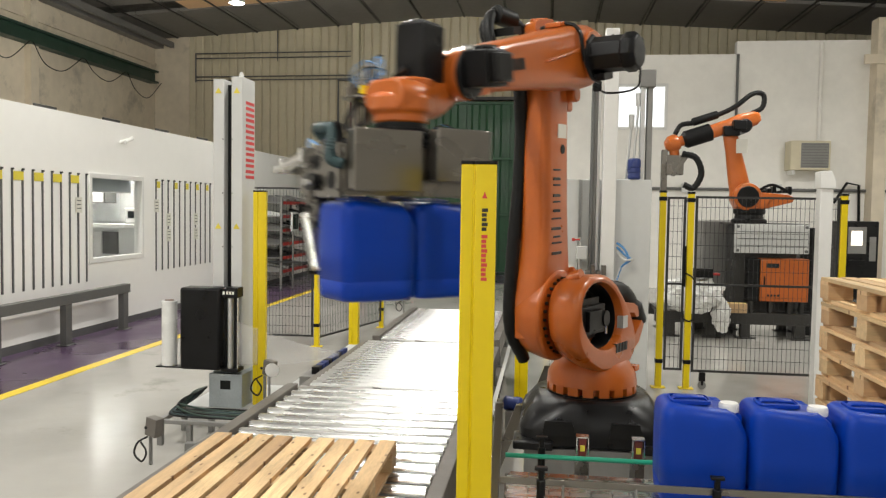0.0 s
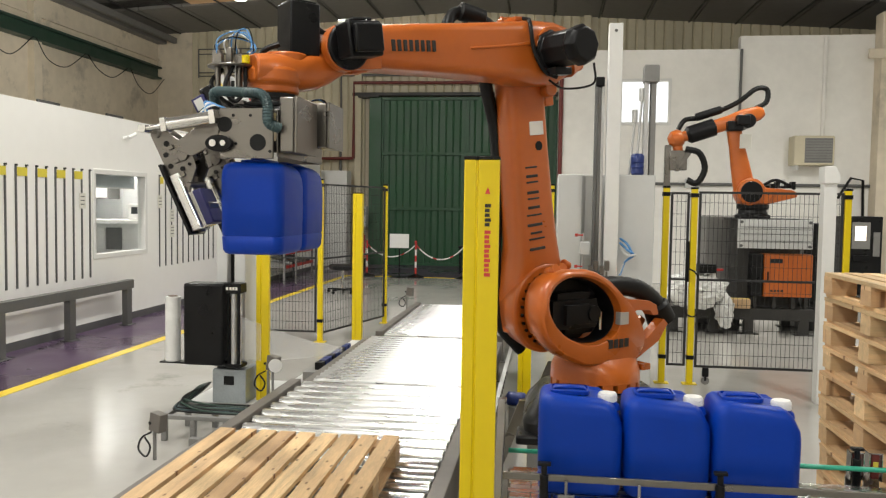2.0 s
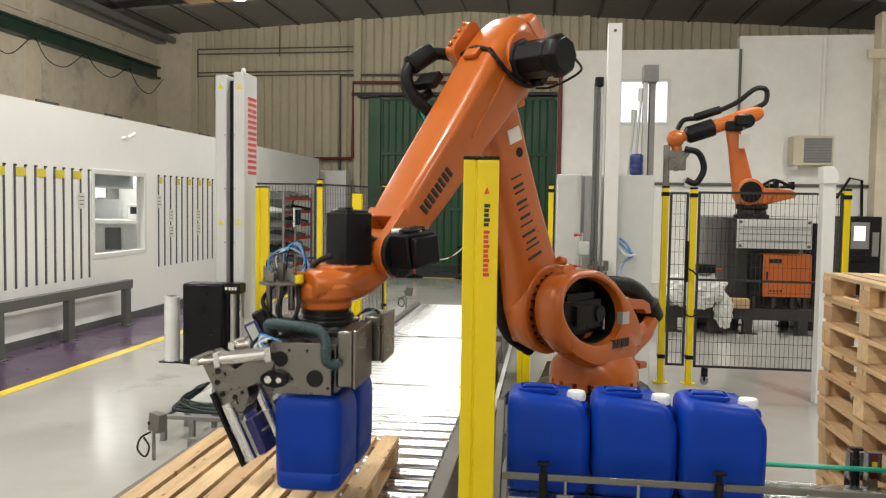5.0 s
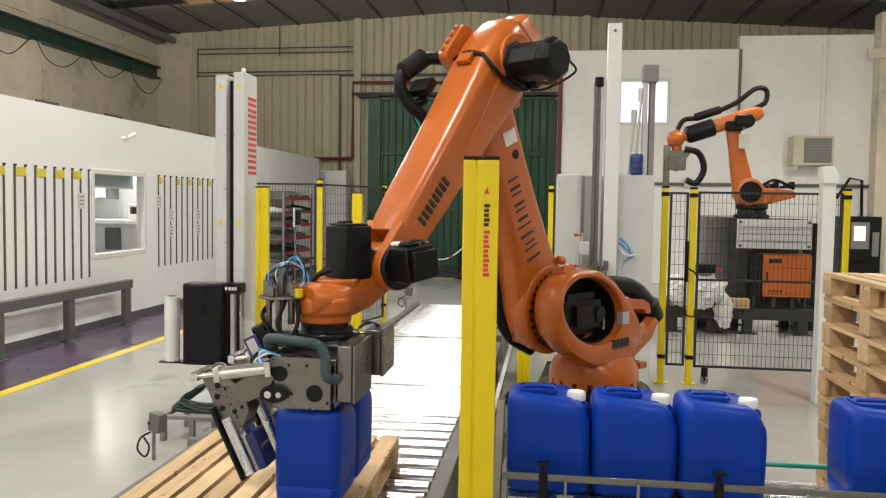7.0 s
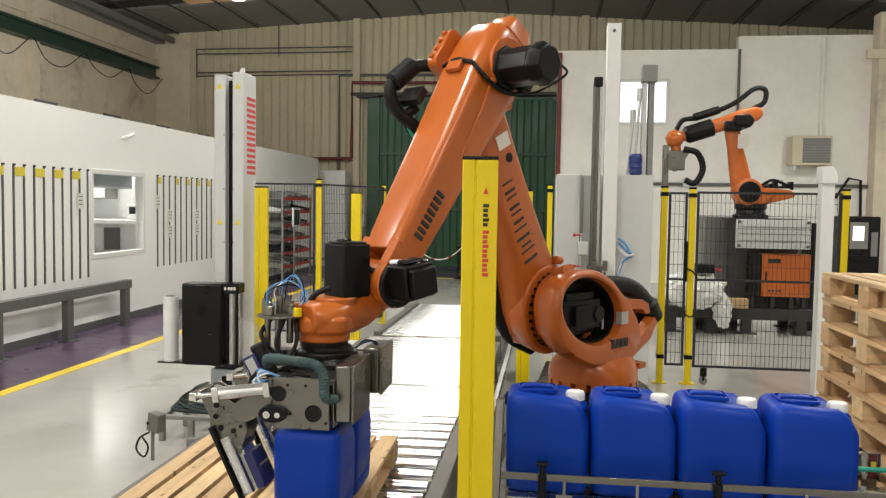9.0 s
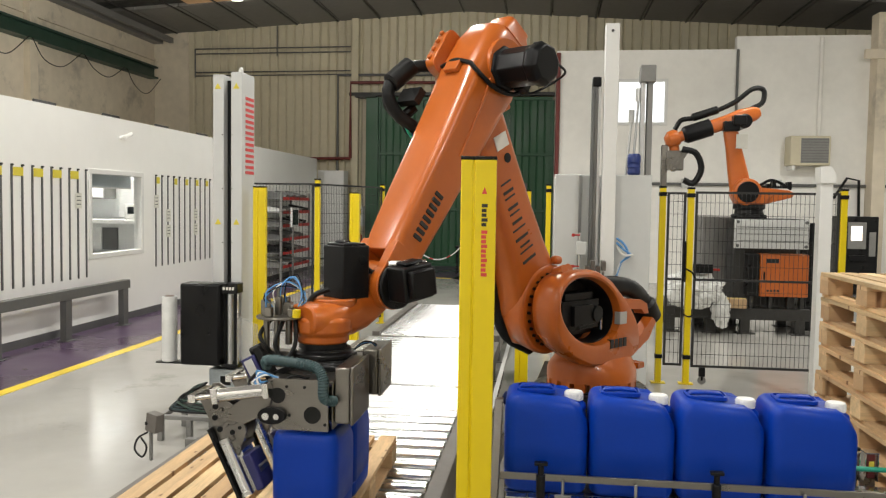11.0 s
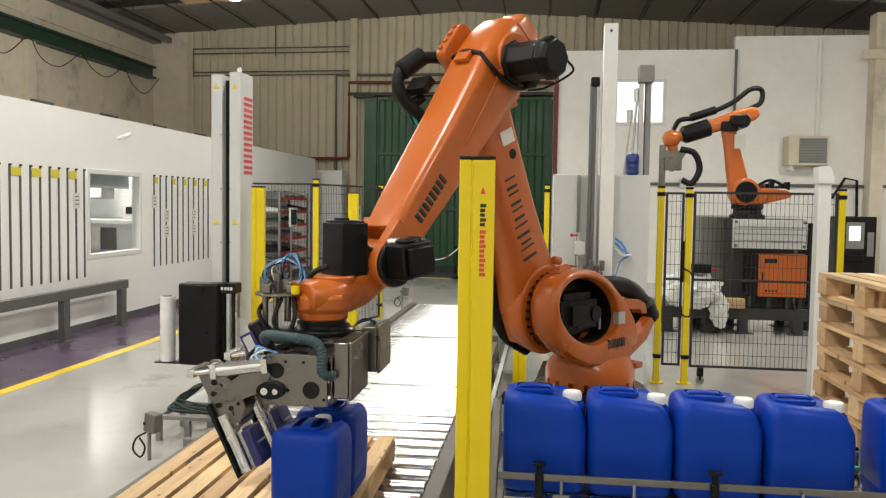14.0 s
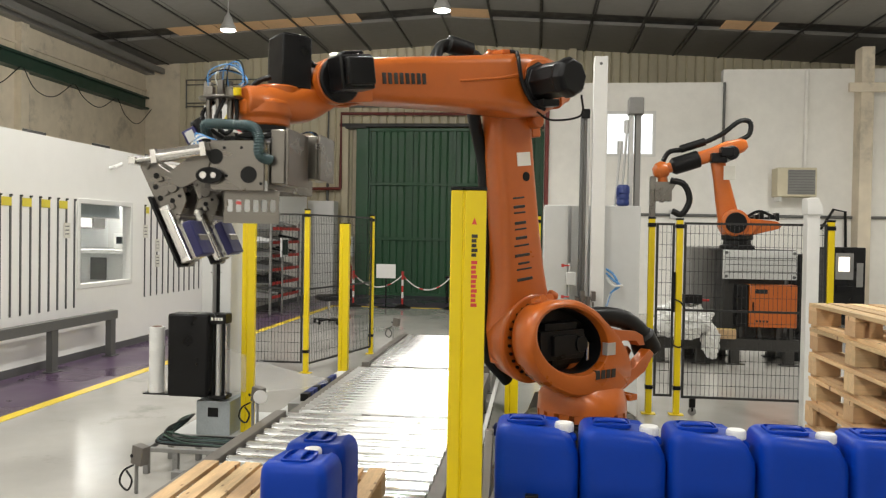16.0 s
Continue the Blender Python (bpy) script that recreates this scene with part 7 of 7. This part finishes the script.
_t = thing("cable_tray", "low cable tray with green and black cables beside the conveyor", "cable tray")
for _x0, _y0, _x1, _y1 in ((-2.78, 5.47, -1.90, 5.51), (-2.78, 5.86, -1.90, 5.90), (-2.78, 5.51, -2.74, 5.86)):
    box_part("rail", (_x0, _y0, 0.16, _x1, _y1, 0.19), M_FRAME, _t)
for _x in (-2.77, -2.55, -2.3):
    for _y in (5.47, 5.86):
        box_part("leg", (_x, _y, 0, _x + 0.04, _y + 0.04, 0.16), M_FRAME, _t)
_rn = random.Random(2)
for _k in range(11):
    bm = B()
    _o = _k * 0.022
    if _k % 2:
        _pts = [(-1.9, 5.53 + _o, 0.20), (-2.3, 5.52 + _o, 0.20 + 0.01 * _rn.random()), (-2.6, 5.53 + _o, 0.20), (-2.74, 5.60 + _o * 0.6, 0.20), (-2.80 + _o * 0.3, 5.85, 0.20), (-2.82 + _o * 0.2, 6.2, 0.20), (-2.84, 6.5, 0.2)]
    else:
        _pts = [(-1.9, 5.54 + _o, 0.205), (-2.45, 5.55 + _o, 0.21), (-2.68, 5.62 + _o * 0.5, 0.20 + 0.05 * _rn.random()), (-2.78 + 0.05 * _rn.random(), 5.85, 0.20 + 0.06 * _rn.random()), (-2.83 + _o * 0.2, 6.2, 0.22), (-2.85, 6.5, 0.2)]
    tube(bm, _pts, 0.0075, 6)
    part("cable", bm, (M_GREENBEAM, M_RUBBER, M_RUBBER, M_HOSE)[_k % 4], _t)
_t = thing("valve_box", "small grey valve box on the floor beside the conveyor", "box", pose(-2.42, 5.33, 0))
box_part("body", (-0.06, -0.03, 0, 0.02, 0.03, 0.08), M_FRAME, _t)
_t = thing("floor_plate", "pale steel base plate of the wrapping station", "plate")
box_part("plate", (-2.3, 6.55, 0.0, -1.955, 9.3, 0.12), M_LIGHTGREY, _t)
_t = thing("drag_chain", "blue cable chain beside the wrapping conveyor", "cable chain")
for _k in range(9):
    box_part("link", (-2.03 + 0.003 * _k, 6.86 + 0.117 * _k, 0.27, -1.962, 6.956 + 0.117 * _k, 0.335), M_NAVY if _k % 3 else M_BLACK, _t)
box_part("bracket", (-2.11, 6.76, 0.121, -1.965, 7.98, 0.269), M_FRAME, _t)
for _x in (-1.72, -0.95):
    _t = thing("transfer_bar", "slim steel transfer bar between the conveyor sections", "bar", group="transfer bars")
    bm = B()
    cyl(bm, (_x * LINE, 6.17, 0.33), (_x * LINE + 0.5, 6.17, 0.33), 0.013, 12)
    cyl(bm, (_x * LINE, 6.17, 0.33), (_x * LINE + 0.018, 6.17, 0.33), 0.022, 12)
    part("bar", bm, M_ALU, _t)
    box_part("support", (_x * LINE, 6.155, 0.0, _x * LINE + 0.03, 6.185, 0.32), M_FRAME, _t)
# chain guard and drive on the robot's side of the conveyor
_t = thing("drive_guard", "slanted perforated steel chain guard along the conveyor", "guard")
bm = B()
prism(bm, [(-0.44, 0.02), (-0.41, 0.02), (-0.31, 0.45), (-0.34, 0.45)], "y", 4.9, 8.5)
part("plate", bm, M_ALU, _t)
for _k in range(16):
    box_part("rib", (-0.425, 5.0 + _k * 0.2, 0.05, -0.385, 5.05 + _k * 0.2, 0.09), M_FRAME, _t, bevel=0)
_t = thing("drive_motor", "dark blue geared motor beside the conveyor", "motor", pose(-0.20, 6.15, 0.27))
bm = B()
turned(bm, (-0.1, 0, 0), (1, -0.3, 0), [(0, 0.03), (0.02, 0.055), (0.04, 0.05), (0.06, 0.055), (0.08, 0.05), (0.1, 0.055), (0.14, 0.052), (0.16, 0.03)], 20)
part("body", bm, M_NAVY, _t)
box_part("foot", (-0.08, -0.08, -0.27, 0.04, 0.06, -0.05), M_FRAME, _t)
for _x, _y in ((-0.12, 4.9), (0.05, 6.2)):
    _t = thing("steel_bracket", "angled steel bracket between robot and conveyor", "bracket", pose(_x, _y, 0), group="steel brackets")
    bm = B()
    prism(bm, [(-0.25, 0.0), (-0.19, 0.0), (0.0, 0.5), (0.0, 0.56), (-0.04, 0.56)], "y", -0.02, 0.02)
    part("arm", bm, M_STEEL, _t)
    box_part("foot", (-0.3, -0.06, 0, -0.14, 0.06, 0.012), M_STEEL, _t)
# stretch film pulled from the carriage
_t = thing("film_web", "clear stretch film pulled from the carriage towards the conveyor", "film")
bm = B()
_lp = []
for _k in range(13):
    _s = _k / 12
    _c = Vector((-2.51, 6.37, 0.61)).lerp(Vector((-1.90, 7.33, 0.37)), _s)
    _h = 0.324 * (1 - _s) + 0.04
    _lp.append([_c + Vector((0, 0.001, _h * (v - 0.5) - 0.03 * math.sin(3.1 * _s))) for v in (0, 0.25, 0.5, 0.75, 1)])
_vs = [[bm.verts.new(p) for p in l] for l in _lp]
for _a, _b in zip(_vs, _vs[1:]):
    for _i in range(4):
        bm.faces.new((_a[_i], _a[_i + 1], _b[_i + 1], _b[_i]))
_o = part("web", bm, stretch_film("film_clear"), _t)
_o.modifiers.new("thick", "SOLIDIFY").thickness = 0.001


motions()
